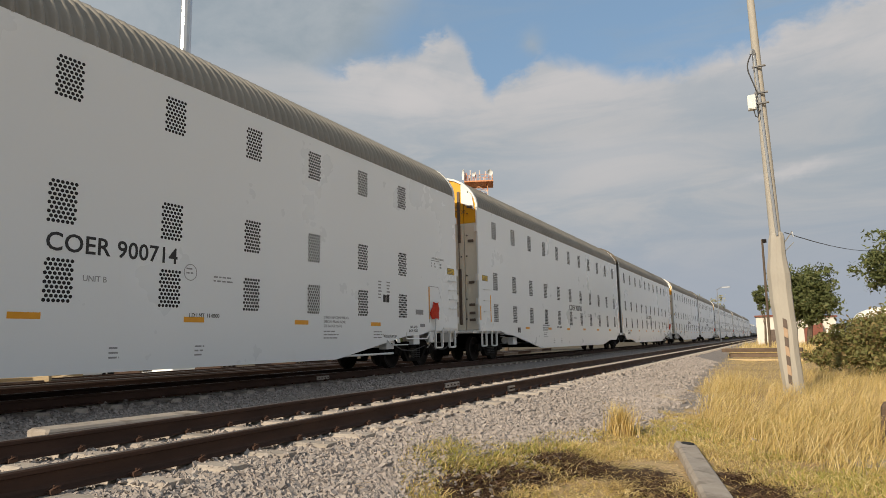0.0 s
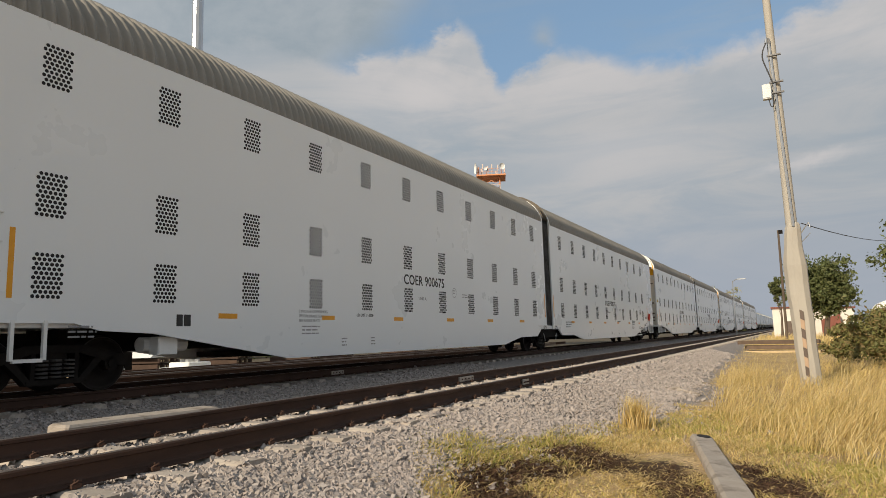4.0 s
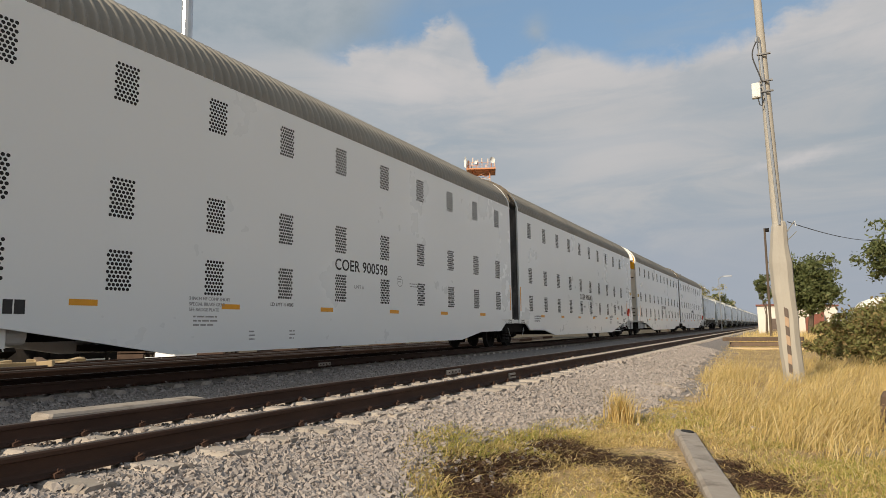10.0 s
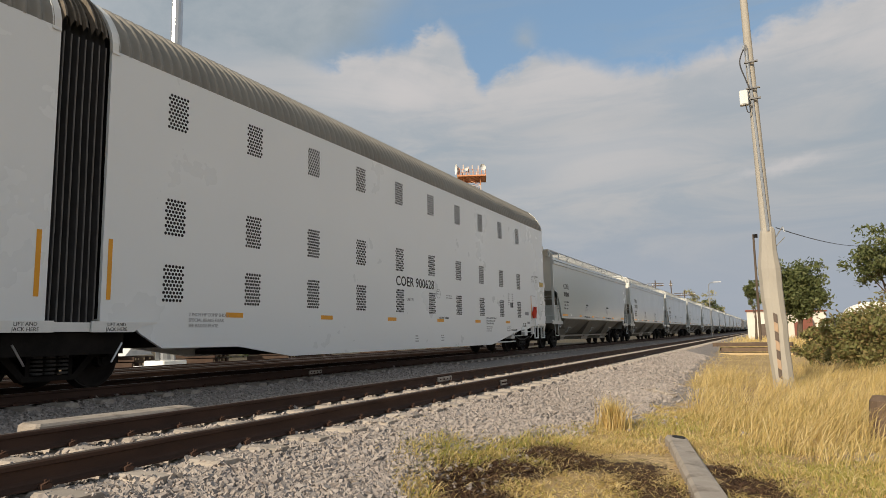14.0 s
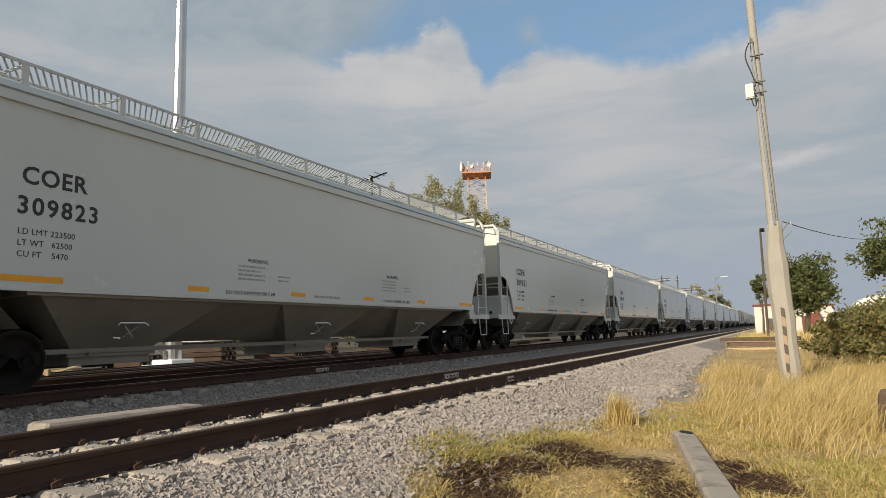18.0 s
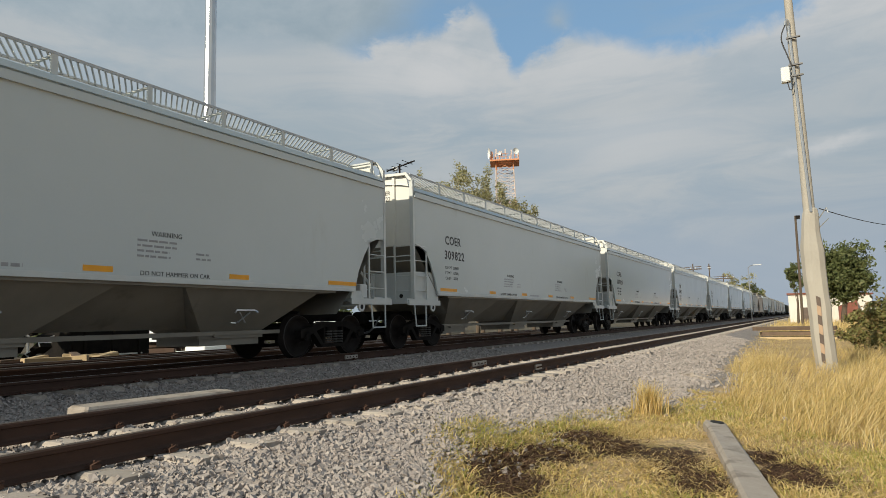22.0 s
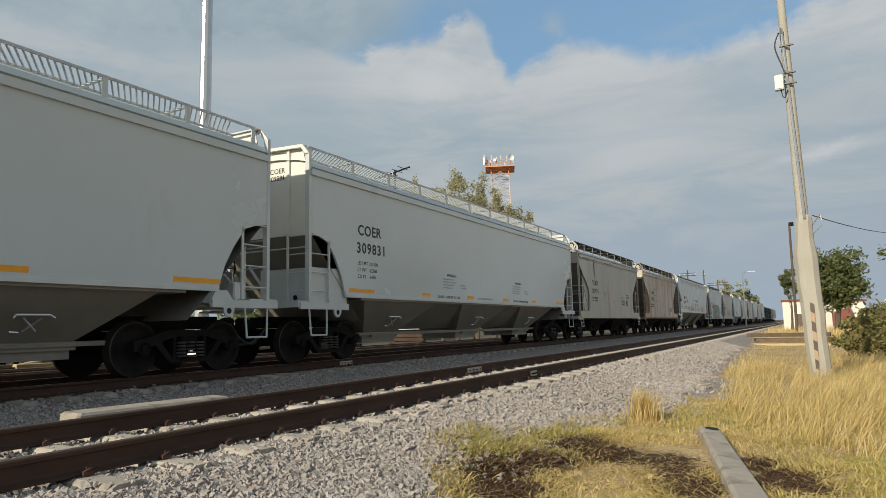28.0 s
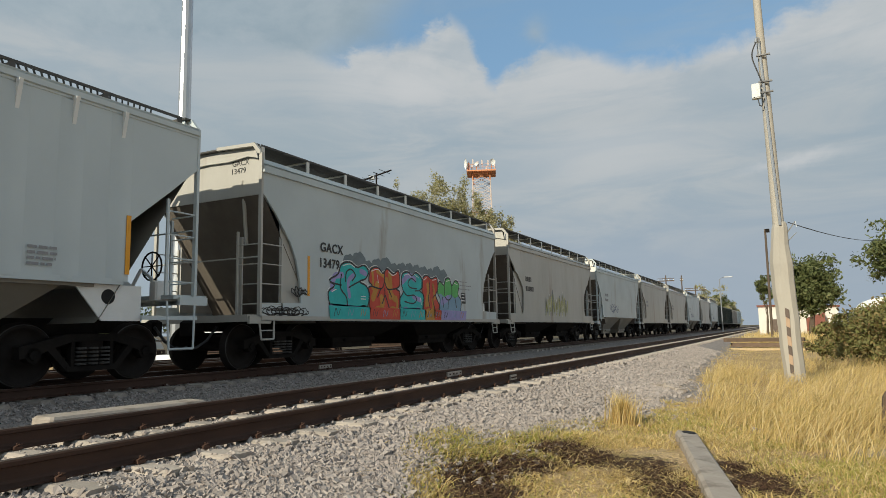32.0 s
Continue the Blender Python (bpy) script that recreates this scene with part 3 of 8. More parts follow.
far_track = build_track("track_2", "railway track under the passing freight train", TRAIN_X, TRAIN_Z, 2.4)


def joint_plate(tr, x, y, top, w=0.5):
    """Pale painted plate on the web of a rail, with four bolts."""
    fm = Form().box(x + 0.012, x + 0.045, y - w / 2, y + w / 2, top - 0.14, top - 0.05, 0.006)
    ob = part("joint_plate", fm, CONCRETE, tr, "pale painted joint plate")
    for i in range(4):
        part("bolt", Form().rod((x + 0.045, y - w * 0.36 + i * w * 0.24, top - 0.095), (x + 0.065, y - w * 0.36 + i * w * 0.24, top - 0.095), 0.014, 6), RAIL_RUST, ob)


joint_plate(near_track, NEAR_X + 0.7525, 11.05, 0.0, 0.3)
joint_plate(near_track, NEAR_X - 0.7525, 11.75, 0.0, 0.62)
joint_plate(far_track, TRAIN_X + 0.7525, 13.3, TRAIN_Z, 0.5)


def build_stones():
    """Crushed stone of the beds: thousands of small angular pieces."""
    rng = np.random.default_rng(5)
    zones = ((-4.28, -2.2, 1.6, 9.0, 44000), (-4.28, -1.3, 9.0, 17.0, 19000), (-4.28, -1.7, 17.0, 34.0, 11000), (-5.8, -4.36, 1.2, 12.0, 14000), (-5.8, -4.36, 12.0, 30.0, 4000),
             (-8.0, -5.88, 2.0, 13.0, 22000), (-8.0, -5.88, 13.0, 32.0, 7000), (-10.05, -8.0, 3.0, 20.0, 9000), (-11.6, -10.2, 3.0, 20.0, 4000))
    P, S = [], []
    for x0, x1, y0, y1, n in zones:
        x, y = rng.uniform(x0, x1, n), rng.uniform(y0, y1, n)
        if x1 > -2.5:                      # the verge edge thins out
            keep = rng.random(n) < np.clip((np.interp(y, (3, 4.6, 5.3, 6.0, 7.4, 9.0, 10.5, 14, 20, 30), (-2.2, -2.4, -2.75, -3.05, -2.6, -2.35, -1.95, -1.85, -2.2, -2.6)) + 0.1 * np.sin(y * 2.3) - x) / 0.35, 0.03, 1)
            x, y = x[keep], y[keep]
        z = np.array([ground_z(a, 0) for a in x])
        P.append(np.stack([x, y, z], 1))
        S.append(rng.uniform(0.011, 0.023, len(x)) * np.where(rng.random(len(x)) < 0.07, 1.5, 1.0) * (1 + 0.35 * (y > 13)))
    P, S = np.concatenate(P), np.concatenate(S)
    # keep the crests of the ties free
    for xc, yf in ((NEAR_X, 2.16), (TRAIN_X, 2.4)):
        on = (np.abs(P[:, 0] - xc) < 1.27) & (np.abs((P[:, 1] - yf + TIE_STEP / 2) % TIE_STEP - TIE_STEP / 2) < 0.15)
        keep = ~on | (rng.random(len(P)) < np.where(np.abs(P[:, 0] - xc) > 1.05, 0.12, 0.06))
        lift = on & keep
        P[lift, 2] += 0.035
        P, S = P[keep], S[keep]
    n = len(P)
    # a squashed eight-cornered chip, every corner pulled its own way, tumbled freely
    cube = np.array([(x, y, z) for z in (-1, 1) for y in (-1, 1) for x in (-1, 1)], float)
    V = cube[None] * rng.uniform(0.25, 1.25, (n, 8, 3))
    V = V * np.stack([rng.uniform(0.9, 1.6, n), rng.uniform(0.7, 1.1, n), rng.uniform(0.5, 0.9, n)], 1)[:, None, :]
    for i, j, spread in ((1, 2, 1.2), (0, 2, 0.8), (0, 1, 3.14)):
        a = rng.uniform(-spread, spread, n)[:, None]
        p, q = V[..., i].copy(), V[..., j].copy()
        V[..., i], V[..., j] = p * np.cos(a) - q * np.sin(a), p * np.sin(a) + q * np.cos(a)
    V = V * S[:, None, None] + P[:, None, :] + np.stack([np.zeros(n), np.zeros(n), rng.uniform(0.0, 0.022, n)], 1)[:, None, :]
    tri = np.array([(0, 2, 3), (0, 3, 1), (4, 5, 7), (4, 7, 6), (0, 1, 5), (0, 5, 4), (2, 6, 7), (2, 7, 3), (0, 4, 6), (0, 6, 2), (1, 3, 7), (1, 7, 5)])
    F = (tri[None] + 8 * np.arange(n)[:, None, None]).reshape(-1, 3)
    mat = island("crushed_stone", ((0.34, 0.302, 0.278), (0.43, 0.38, 0.35), (0.39, 0.345, 0.315), (0.48, 0.428, 0.392), (0.26, 0.232, 0.216), (0.44, 0.378, 0.338), (0.31, 0.277, 0.258)), 0.9, 60, 0.3)
    me = fast_mesh("ballast", V.reshape(-1, 3), F, mat)
    me.shade_flat()
    tagged(new("ballast", me), "loose angular grey crushed stone along both tracks", "ballast", kind="stuff")


build_stones()

# ---- the train ----
# A car's own space: x across (towards the camera is +), y along the train from its near end, z up from the rail.
RNG = random.Random(11)
HALF = 1.57


def wheel_form(r, w=0.13, n=28):
    """A rolled wheel: flange, tread, rim, dished plate and hub; its axle is x, its outer face +x."""
    prof = [(-w / 2 - 0.02, r + 0.028), (-w / 2 + 0.012, r + 0.028), (-w / 2 + 0.03, r), (w / 2 - 0.012, r - 0.006), (w / 2, r - 0.022), (w / 2, r - 0.07), (w / 2 - 0.05, r - 0.085),
            (w / 2 - 0.075, r * 0.5), (w / 2 - 0.03, 0.16), (w / 2 + 0.03, 0.13), (w / 2 + 0.03, 0.0)]
    fm = Form()
    rows = [[(x, rr * math.cos(2 * math.pi * i / n), rr * math.sin(2 * math.pi * i / n)) for i in range(n + 1)] for x, rr in prof]
    fm.skin(rows)
    back = [[(-w / 2 - 0.02, (r + 0.028) * k * math.cos(2 * math.pi * i / n), (r + 0.028) * k * math.sin(2 * math.pi * i / n)) for i in range(n + 1)] for k in (1.0, 0.0)]
    return fm.skin(back)


def side_frame_form():
    """Cast side frame of a three-piece truck, in the (y, z) plane."""
    fm = Form()
    out = [(-1.16, 0.42), (-1.16, 0.60), (-0.80, 0.68), (-0.45, 0.78), (0.45, 0.78), (0.80, 0.68), (1.16, 0.60), (1.16, 0.42), (0.92, 0.46), (0.62, 0.58), (0.36, 0.66), (-0.36, 0.66), (-0.62, 0.58), (-0.92, 0.46)]
    fm.extrude_x(out, -0.09, 0.09)
    fm.extrude_x([(-0.42, 0.2), (0.42, 0.2), (0.44, 0.28), (-0.44, 0.28)], -0.09, 0.09)
    for s in (-1, 1):
        fm.extrude_x([(s * 0.78, 0.58), (s * 0.64, 0.60), (s * 0.34, 0.24), (s * 0.42, 0.2)][::s], -0.08, 0.08)
        fm.extrude_x([(s * 0.36, 0.68), (s * 0.30, 0.68), (s * 0.30, 0.26), (s * 0.36, 0.26)][::s], -0.07, 0.07)
    return fm


WHEELS = {r: wheel_form(r).mesh("wheel", WHEEL_STEEL, True) for r in (0.44, 0.475)}
for _r, _me in WHEELS.items():
    # the tread and the edge of the rim are worn bright
    _me.materials.append(RIM_STEEL)
    for _p in _me.polygons:
        if _r - 0.024 < math.hypot(_p.center.y, _p.center.z) < _r - 0.012 and _p.center.x > 0.04:
            _p.material_index = 1
FRAME_MESH = side_frame_form().mesh("side_frame", TRUCK_IRON)
BEARING = Form().rod((0.0, 0, 0), (0.16, 0, 0), 0.115, 12).rod((0.16, 0, 0), (0.19, 0, 0), 0.07, 8).mesh("bearing", TRUCK_IRON)
SPRING_F = Form()
for _k in range(5):
    SPRING_F.rod((0.03, 0, 0.30 + 0.06 * _k), (0.03, 0, 0.33 + 0.06 * _k), 0.09, 10)
SPRING = SPRING_F.mesh("spring", SPRING_IRON)
SHOE = Form().box(-0.06, 0.06, -0.05, 0.05, 0.35, 0.68, 0.01).rod((0.05, 0.02, 0.28), (0.05, 0.22, 0.72), 0.02, 5).mesh("brake_beam", TRUCK_IRON)


def truck(car, yc, r, base=0.95):
    """A four-wheel truck under a car, at yc along it."""
    tr = part("truck", Form().box(-1.05, 1.05, -0.2, 0.2, 0.42, 0.72, 0.03).box(-0.2, 0.2, -0.2, 0.2, 0.72, 0.95), TRUCK_IRON, car, "grimy black four-wheel truck", at=pose(0, yc, 0))
    for sy in (-1, 1):
        part("axle", Form().rod((-0.75, sy * base, r), (0.75, sy * base, r), 0.085, 10), TRUCK_IRON, tr)
        for sx in (-1, 1):
            part("wheel", WHEELS[r], None, tr, at=pose(sx * 0.765, sy * base, r, 0, 0, 0 if sx > 0 else 180))
        part("bearing", BEARING, None, tr, at=pose(0.93, sy * base, r))
        part("brake_beam", SHOE, None, tr, at=pose(0.765, sy * (base - r - 0.06), 0, 0, 0, 0 if sy > 0 else 180))
    for sx in (-1, 1):
        part("side_frame", FRAME_MESH, None, tr, at=pose(sx * 1.0, 0, r - 0.47, 0, 0, 0))
    for k in (-0.2, 0.0, 0.2):
        part("spring", SPRING, None, tr, at=pose(1.03, k, r - 0.47, 0, 0, 0))
    return tr


def coupler(car, y, sign):
    fm = Form().box(-0.09, 0.09, min(y, y + sign * 0.4), max(y, y + sign * 0.4), 0.78, 0.98, 0.02)
    fm.box(-0.17, 0.17, min(y + sign * 0.25, y + sign * 0.45), max(y + sign * 0.25, y + sign * 0.45), 0.72, 1.04, 0.05)
    part("coupler", fm, TRUCK_IRON, car, "dark iron knuckle coupler")
    part("air_hose", Form().pipe([(0.45, y, 0.9), (0.45, y + sign * 0.25, 0.62), (0.42, y + sign * 0.5, 0.48), (0.35, y + sign * 0.75, 0.46), (0.3, y + sign * 0.9, 0.5)], 0.028, 6), BLACK_RUBBER, car, "black rubber air hose")


def ladder(car, x, y, z0, z1, width, rungs, along="y", mat=None, r=0.016, rail=0.022):
    """Two uprights and rungs; it runs along the side (y) or across the end (x)."""
    mat = mat or WHITE_TRIM
    fm = Form()
    w = (0, width, 0) if along == "y" else (width, 0, 0)
    for k in (0, 1):
        fm.box(x + w[0] * k - rail, x + w[0] * k + rail, y + w[1] * k - rail, y + w[1] * k + rail, z0, z1)
    lad = part("ladder", fm, mat, car)
    for i in range(rungs):
        z = z0 + (i + 0.5) * (z1 - z0) / rungs
        part("rung", Form().rod((x, y, z), (x + w[0], y + w[1], z), r, 6), mat, lad)
    return lad


def stirrup(car, x, y0, y1, z0, z1, mat, r=0.02):
    part("step", Form().pipe([(x, y0 - 0.04, z1), (x + 0.03, y0, z0), (x + 0.03, y1, z0), (x, y1 + 0.04, z1)], r, 6), mat, car)


# --- two-unit car carrier ---
UNIT, GAP = 22.75, 0.87
CARRIER = 2 * UNIT + GAP


def carrier_side_profile():
    """Outline of a side panel, (y, z): the near end of the first unit at y = 0."""
    return [(0.0, 1.06), (1.95, 1.06), (2.35, 0.95), (3.3, 0.90), (6.6, 0.36), (18.15, 0.36), (19.75, 0.60), (21.55, 0.61), (22.0, 0.86), (22.12, 0.97), (22.75, 0.97), (22.75, 5.5), (0.0, 5.5)]


ROOF_ARC = [(1.555, 5.48), (1.55, 5.62), (1.50, 5.80), (1.40, 5.99), (1.24, 6.21), (1.0, 6.43), (0.70, 6.59), (0.36, 6.70), (0.0, 6.73)]
ROOF_ARC = ROOF_ARC + [(-x, z) for x, z in ROOF_ARC[-2::-1]]


def roof_form():
    rows = []
    n = int(UNIT / 0.22)
    for i in range(n * 6 + 1):
        y = 0.12 + (UNIT - 0.24) * i / (n * 6)
        k = 0.062 * math.cos(2 * math.pi * i / 6) - 0.03
        row = []
        for x, z in ROOF_ARC:
            d = Vector((x * 0.6, z - 5.0)).normalized()
            row.append((x + d.x * k, y, z + d.y * k))
        rows.append(row)
    return Form().skin(rows)


def vent_form():
    """A patch of round vent holes in staggered rows."""
    fm = Form()
    for r in range(10):
        for c in range(6):
            y = 0.035 + c * 0.073 + (0.0365 if r % 2 else 0.0)
            z = 0.03 + r * 0.066
            n = 8
            fm.add([(0.003, y + 0.029 * math.cos(6.2832 * i / n), z + 0.029 * math.sin(6.2832 * i / n)) for i in range(n)] + [(-0.002, y + 0.029 * math.cos(6.2832 * i / n), z + 0.029 * math.sin(6.2832 * i / n)) for i in range(n)],
                   [tuple(range(n))] + [(i, n + i, n + (i + 1) % n, (i + 1) % n) for i in range(n)])
    return fm


def arch_form(y0, y1, grow=0.02):
    rows = []
    for y in (y0, y1):
        rows.append([(HALF + grow, y, 5.44)] + [(x + grow * (1 if x > 0 else -1 if x < 0 else 0), y, z + grow) for x, z in ROOF_ARC] + [(-HALF - grow, y, 5.44)])
    inner = [[(x * 0.955, y, z - 0.06 if abs(x) < 1.4 else z) for x, _, z in rows[k]] for k, y in ((1, y1), (0, y0))]
    rows += inner
    rows.append(rows[0])
    return Form().skin(rows)


def end_door_panels(car, y, sign, number, rng):
    """The end doors: folding panels, yellow above and dusty cream below, dark posts, hinges."""
    body = Form()
    arc = [(x * 0.975, z - 0.045) for x, z in ROOF_ARC]

    def top_at(x):
        for (xa, za), (xb, zb) in zip(arc, arc[1:]):
            if xb <= x <= xa:
                return za + (zb - za) * (x - xa) / (xb - xa) if xa != xb else max(za, zb)
        return 5.4
    xs = [-1.48, -1.0, -0.5, 0.0, 0.5, 1.0, 1.48]
    for i, (a, b) in enumerate(zip(xs, xs[1:])):
        off = 0.03 if i % 2 else 0.0
        steps = [a + (b - a) * k / 4 for k in range(5)]
        ya, yb = sorted((y + sign * off, y + sign * (off + 0.05)))
        split = 4.95
        low = Form().box(a + 0.01, b - 0.01, ya, yb, 1.12, split)
        part("end_door_panel", low, CREAM_DOOR, car, "dusty cream end door panel")
        up = [(a + 0.01, split + 0.003), (b - 0.01, split + 0.003)] + [(min(max(s, a + 0.01), b - 0.01), top_at(s)) for s in reversed(steps)]
        n = len(up)
        fm = Form().add([(x, ya, z) for x, z in up] + [(x, yb, z) for x, z in up], [tuple(range(n)), tuple(range(2 * n - 1, n - 1, -1))] + [(k, (k + 1) % n, n + (k + 1) % n, n + k) for k in range(n)])
        part("end_door_panel", fm, YELLOW_END, car, "yellow top of the end door")
    ya, yb = sorted((y, y - sign * 0.035))
    for x, za, zb, w in ((0.82, 4.25, 6.15, 0.05), (0.82, 1.3, 3.3, 0.05), (0.8, 3.3, 4.25, 0.01), (0.32, 1.15, 6.5, 0.022), (-0.4, 1.2, 6.5, 0.02), (-0.82, 1.3, 6.1, 0.05), (0.05, 1.2, 6.4, 0.008)):
        part("door_post", Form().box(x - w, x + w, ya, yb, za, zb), BROWN_POST, car, "rusty brown door post")
    cor = [(0.92, 5.72), (1.43, 5.42)] + [(x, z) for x, z in arc if 0.92 < x < 1.46] + [(0.92, top_at(0.92))]
    fm = Form().add([(x, y - sign * 0.006, z) for x, z in cor], [tuple(range(len(cor)))])
    part("corner_plate", fm, WHITE_TRIM, car, "cream corner plate of the end door")
    for x, z in ((1.2, 6.1), (1.16, 5.3), (1.12, 4.5), (1.1, 3.75), (0.88, 3.74), (1.08, 3.05), (1.06, 2.2), (1.04, 1.5)):
        part("bolt", Form().rod((x, y, z), (x, y - sign * 0.02, z), 0.028, 8), HOLE, car)
    for z in (1.3, 2.0, 2.85, 4.6):
        part("hinge_tab", Form().box(1.48, 1.58, *sorted((y - sign * 0.06, y - sign * 0.16)), z, z + 0.22, 0.01), WHITE_TRIM, car, "white hinge tab")
    part("stencil", Form().box(0.45, 0.75, *sorted((y - sign * 0.001, y - sign * 0.003)), 2.5, 2.52).box(0.5, 0.74, *sorted((y - sign * 0.001, y - sign * 0.003)), 2.42, 2.44).box(0.5, 0.68, *sorted((y - sign * 0.001, y - sign * 0.003)), 2.05, 2.2), GREY_LETTER, car)
    if sign > 0 and number:
        part("lettering", text_mesh("COER", 0.13, BROWN_POST), None, car, at=pose(0.40, y - 0.006, 5.52, 0, 0, -90))
        part("lettering", text_mesh(number[:4], 0.13, BROWN_POST), None, car, at=pose(0.38, y - 0.006, 5.32, 0, 0, -90))
        part("lettering", text_mesh(number[4:], 0.13, BROWN_POST), None, car, at=pose(0.9, y - 0.006, 5.32, 0, 0, -90))
    for z in (1.42, 1.66, 1.95, 2.75, 4.25, 5.5):
        ya, yb = sorted((y, y - sign * 0.05))
        part("hinge", Form().box(1.16, 1.38, ya, yb, z, z + 0.09, 0.01), BROWN_POST, car, "dark hinge plate")


VENT = vent_form().mesh("vent", HOLE)
ROOF_MESH = roof_form().mesh("roof", ROOF_ZINC, True)
STRIPE = Form().box(0, 0.004, 0, 0.46, 0, 0.095).mesh("reflector", ORANGE)
VSTRIPE = Form().box(0, 0.004, 0, 0.075, 0, 0.97).mesh("reflector", ORANGE)
PANEL = {}


def carrier_unit(car, y0, flip, digits, rng):
    """One unit of the car carrier; flip turns the drawing end for end for the second unit."""
    def Y(y):
        return y0 + (UNIT - y if flip else y)

    def span(a, b):
        return min(Y(a), Y(b)), max(Y(a), Y(b))
    unit_label = "white steel car carrier body with three rows of vents"
    for sx in (1, -1):
        key = (sx, flip)
        if key not in PANEL:
            prof = [((UNIT - y if flip else y), z) for y, z in carrier_side_profile()]
            PANEL[key] = Form().extrude_x(prof, sx * (HALF - 0.06), sx * HALF).mesh("side_panel", WHITE)
        pan = part("side_panel", PANEL[key], None, car, unit_label, at=pose(0, y0, 0))
        if sx > 0:
            for c in range(1 if flip else 0, 11):
                for z in (4.50, 2.575, 1.405):
                    a, _ = span(1.28 + 1.985 * c, 1.28 + 1.985 * c + 0.47)
                    part("vent", VENT, None, pan, at=pose(HALF, a - y0, z))
    part("roof", ROOF_MESH, None, car, "corrugated galvanised curved roof", at=pose(0, y0, 0))
    for a, b in ((0.0, 0.14), (UNIT - 0.14, UNIT)):
        ya, yb = span(a, b)
        part("roof_arch", arch_form(ya, yb), WHITE_TRIM, car, "white arched roof end frame")
    ya, yb = span(2.4, UNIT - 0.3)
    part("centre_sill", Form().box(-0.45, 0.45, ya, yb, 0.62, 1.0).box(-1.5, 1.5, ya + 4.5, yb - 4.5, 0.40, 0.52), TRUCK_IRON, car)
    ya, yb = span(0.02, UNIT - 0.02)
    part("deck", Form().box(-1.5, 1.5, ya, yb, 1.0, 1.1), WHITE_TRIM, car)
    part("inner_end", Form().box(-1.45, 1.45, *span(UNIT - 0.08, UNIT - 0.03), 1.1, 5.9), HOLE, car)
    end_door_panels(car, Y(0.06), -1 if flip else 1, digits, rng)
    truck(car, Y(2.0), 0.44, 0.9)
    coupler(car, Y(0.0), 1 if flip else -1)
    # bright reflectors and small signs
    st = [(2.65 if flip else 4.68) + 2.995 * k for k in range(6)]
    for s in st:
        part("reflector", STRIPE, None, car, "orange reflector strip", at=pose(HALF, y0 + s, 1.16))
    ends = (0.09, 20.78) if flip else (0.97, UNIT - 0.19)
    for s in ends:
        part("reflector", VSTRIPE, None, car, "orange upright reflector strip", at=pose(HALF, y0 + s, 1.40))
    s = 22.08 if flip else 0.28
    part("warning_sign", Form().box(HALF, HALF + 0.005, y0 + s, y0 + s + 0.5, 2.86, 3.06), SIGN_YELLOW, car, "small yellow warning sign with a dark border")
    rim = [[(HALF + 0.007, y0 + s + g, 2.86 + g), (HALF + 0.007, y0 + s + 0.5 - g, 2.86 + g), (HALF + 0.007, y0 + s + 0.5 - g, 3.06 - g), (HALF + 0.007, y0 + s + g, 3.06 - g), (HALF + 0.007, y0 + s + g, 2.86 + g)] for g in (0.0, 0.015)]
    part("sign_edge", Form().skin(rim), LETTER, car)
    part("sign_lines", bars_form(y0 + s + 0.06, 2.99, 0.36, 3, 0.045, 0.016, rng, HALF + 0.005), BROWN_POST, car)
    # writing
    ty = 9.1 if flip else 11.2
    part("lettering", text_mesh("COER " + digits if digits else "COER", 0.27, LETTER, 1.04, 0.005), None, car, "black reporting mark", at=pose(HALF + 0.002, y0 + ty, 2.17))
    if flip:
        part("lettering", text_mesh("UNIT B", 0.09, GREY_LETTER), None, car, at=pose(HALF + 0.002, y0 + 9.7, 1.75))
        part("lettering", text_mesh("LD LMT 114000", 0.075, LETTER), None, car, at=pose(HALF + 0.002, y0 + 11.75, 1.25))
    else:
        part("lettering", text_mesh("UNIT A", 0.09, GREY_LETTER), None, car, at=pose(HALF + 0.002, y0 + 12.0, 1.75))
        part("lettering", text_mesh("LD LMT 114000", 0.075, LETTER), None, car, at=pose(HALF + 0.002, y0 + 9.0, 1.25))
    for k, words in enumerate(("2 INCH HF COMP SHOES", "SPECIAL BRAKE GEAR", "SEE BADGE PLATE")):
        part("lettering", text_mesh(words, 0.062, GREY_LETTER), None, car, at=pose(HALF + 0.002, y0 + (15.65 if flip else 6.9), 1.31 - 0.1 * k))
        if flip:
            part("lettering", text_mesh(words, 0.062, GREY_LETTER), None, car, at=pose(HALF + 0.002, y0 + 1.75, 1.17 - 0.1 * k))
    ring = Form()
    cy, cz = y0 + (11.75 if flip else 14.2), 2.05
    for i in range(24):
        a, b = 6.2832 * i / 24, 6.2832 * (i + 1) / 24
        ring.add([(HALF + 0.003, cy + r * math.cos(q), cz + r * math.sin(q)) for q in (a, b) for r in (0.135, 0.15)], [(0, 1, 3, 2)])
    part("round_mark", ring, GREY_LETTER, car, "thin round stencil")
    for yy, zz, w, n in ((cy - 0.09, cz + 0.05, 0.18, 2), (cy + 0.55, 2.0, 0.5, 2), (10.2 if flip else 9.6, 0.72, 0.2, 3), (11.9 if flip else 8.4, 0.72, 0.22, 3), (15.65 if flip else 7.0, 1.0, 0.6, 3), (17.75 if flip else 1.85, 1.0, 0.5, 3)):
        yy = yy if yy > 40 else (yy if yy > y0 and y0 > 0 and yy - y0 > 8 else y0 + yy)
        part("stencil", bars_form(yy, zz, w, n, 0.075, 0.028, rng, HALF), GREY_LETTER, car, "small worn stencil lines")
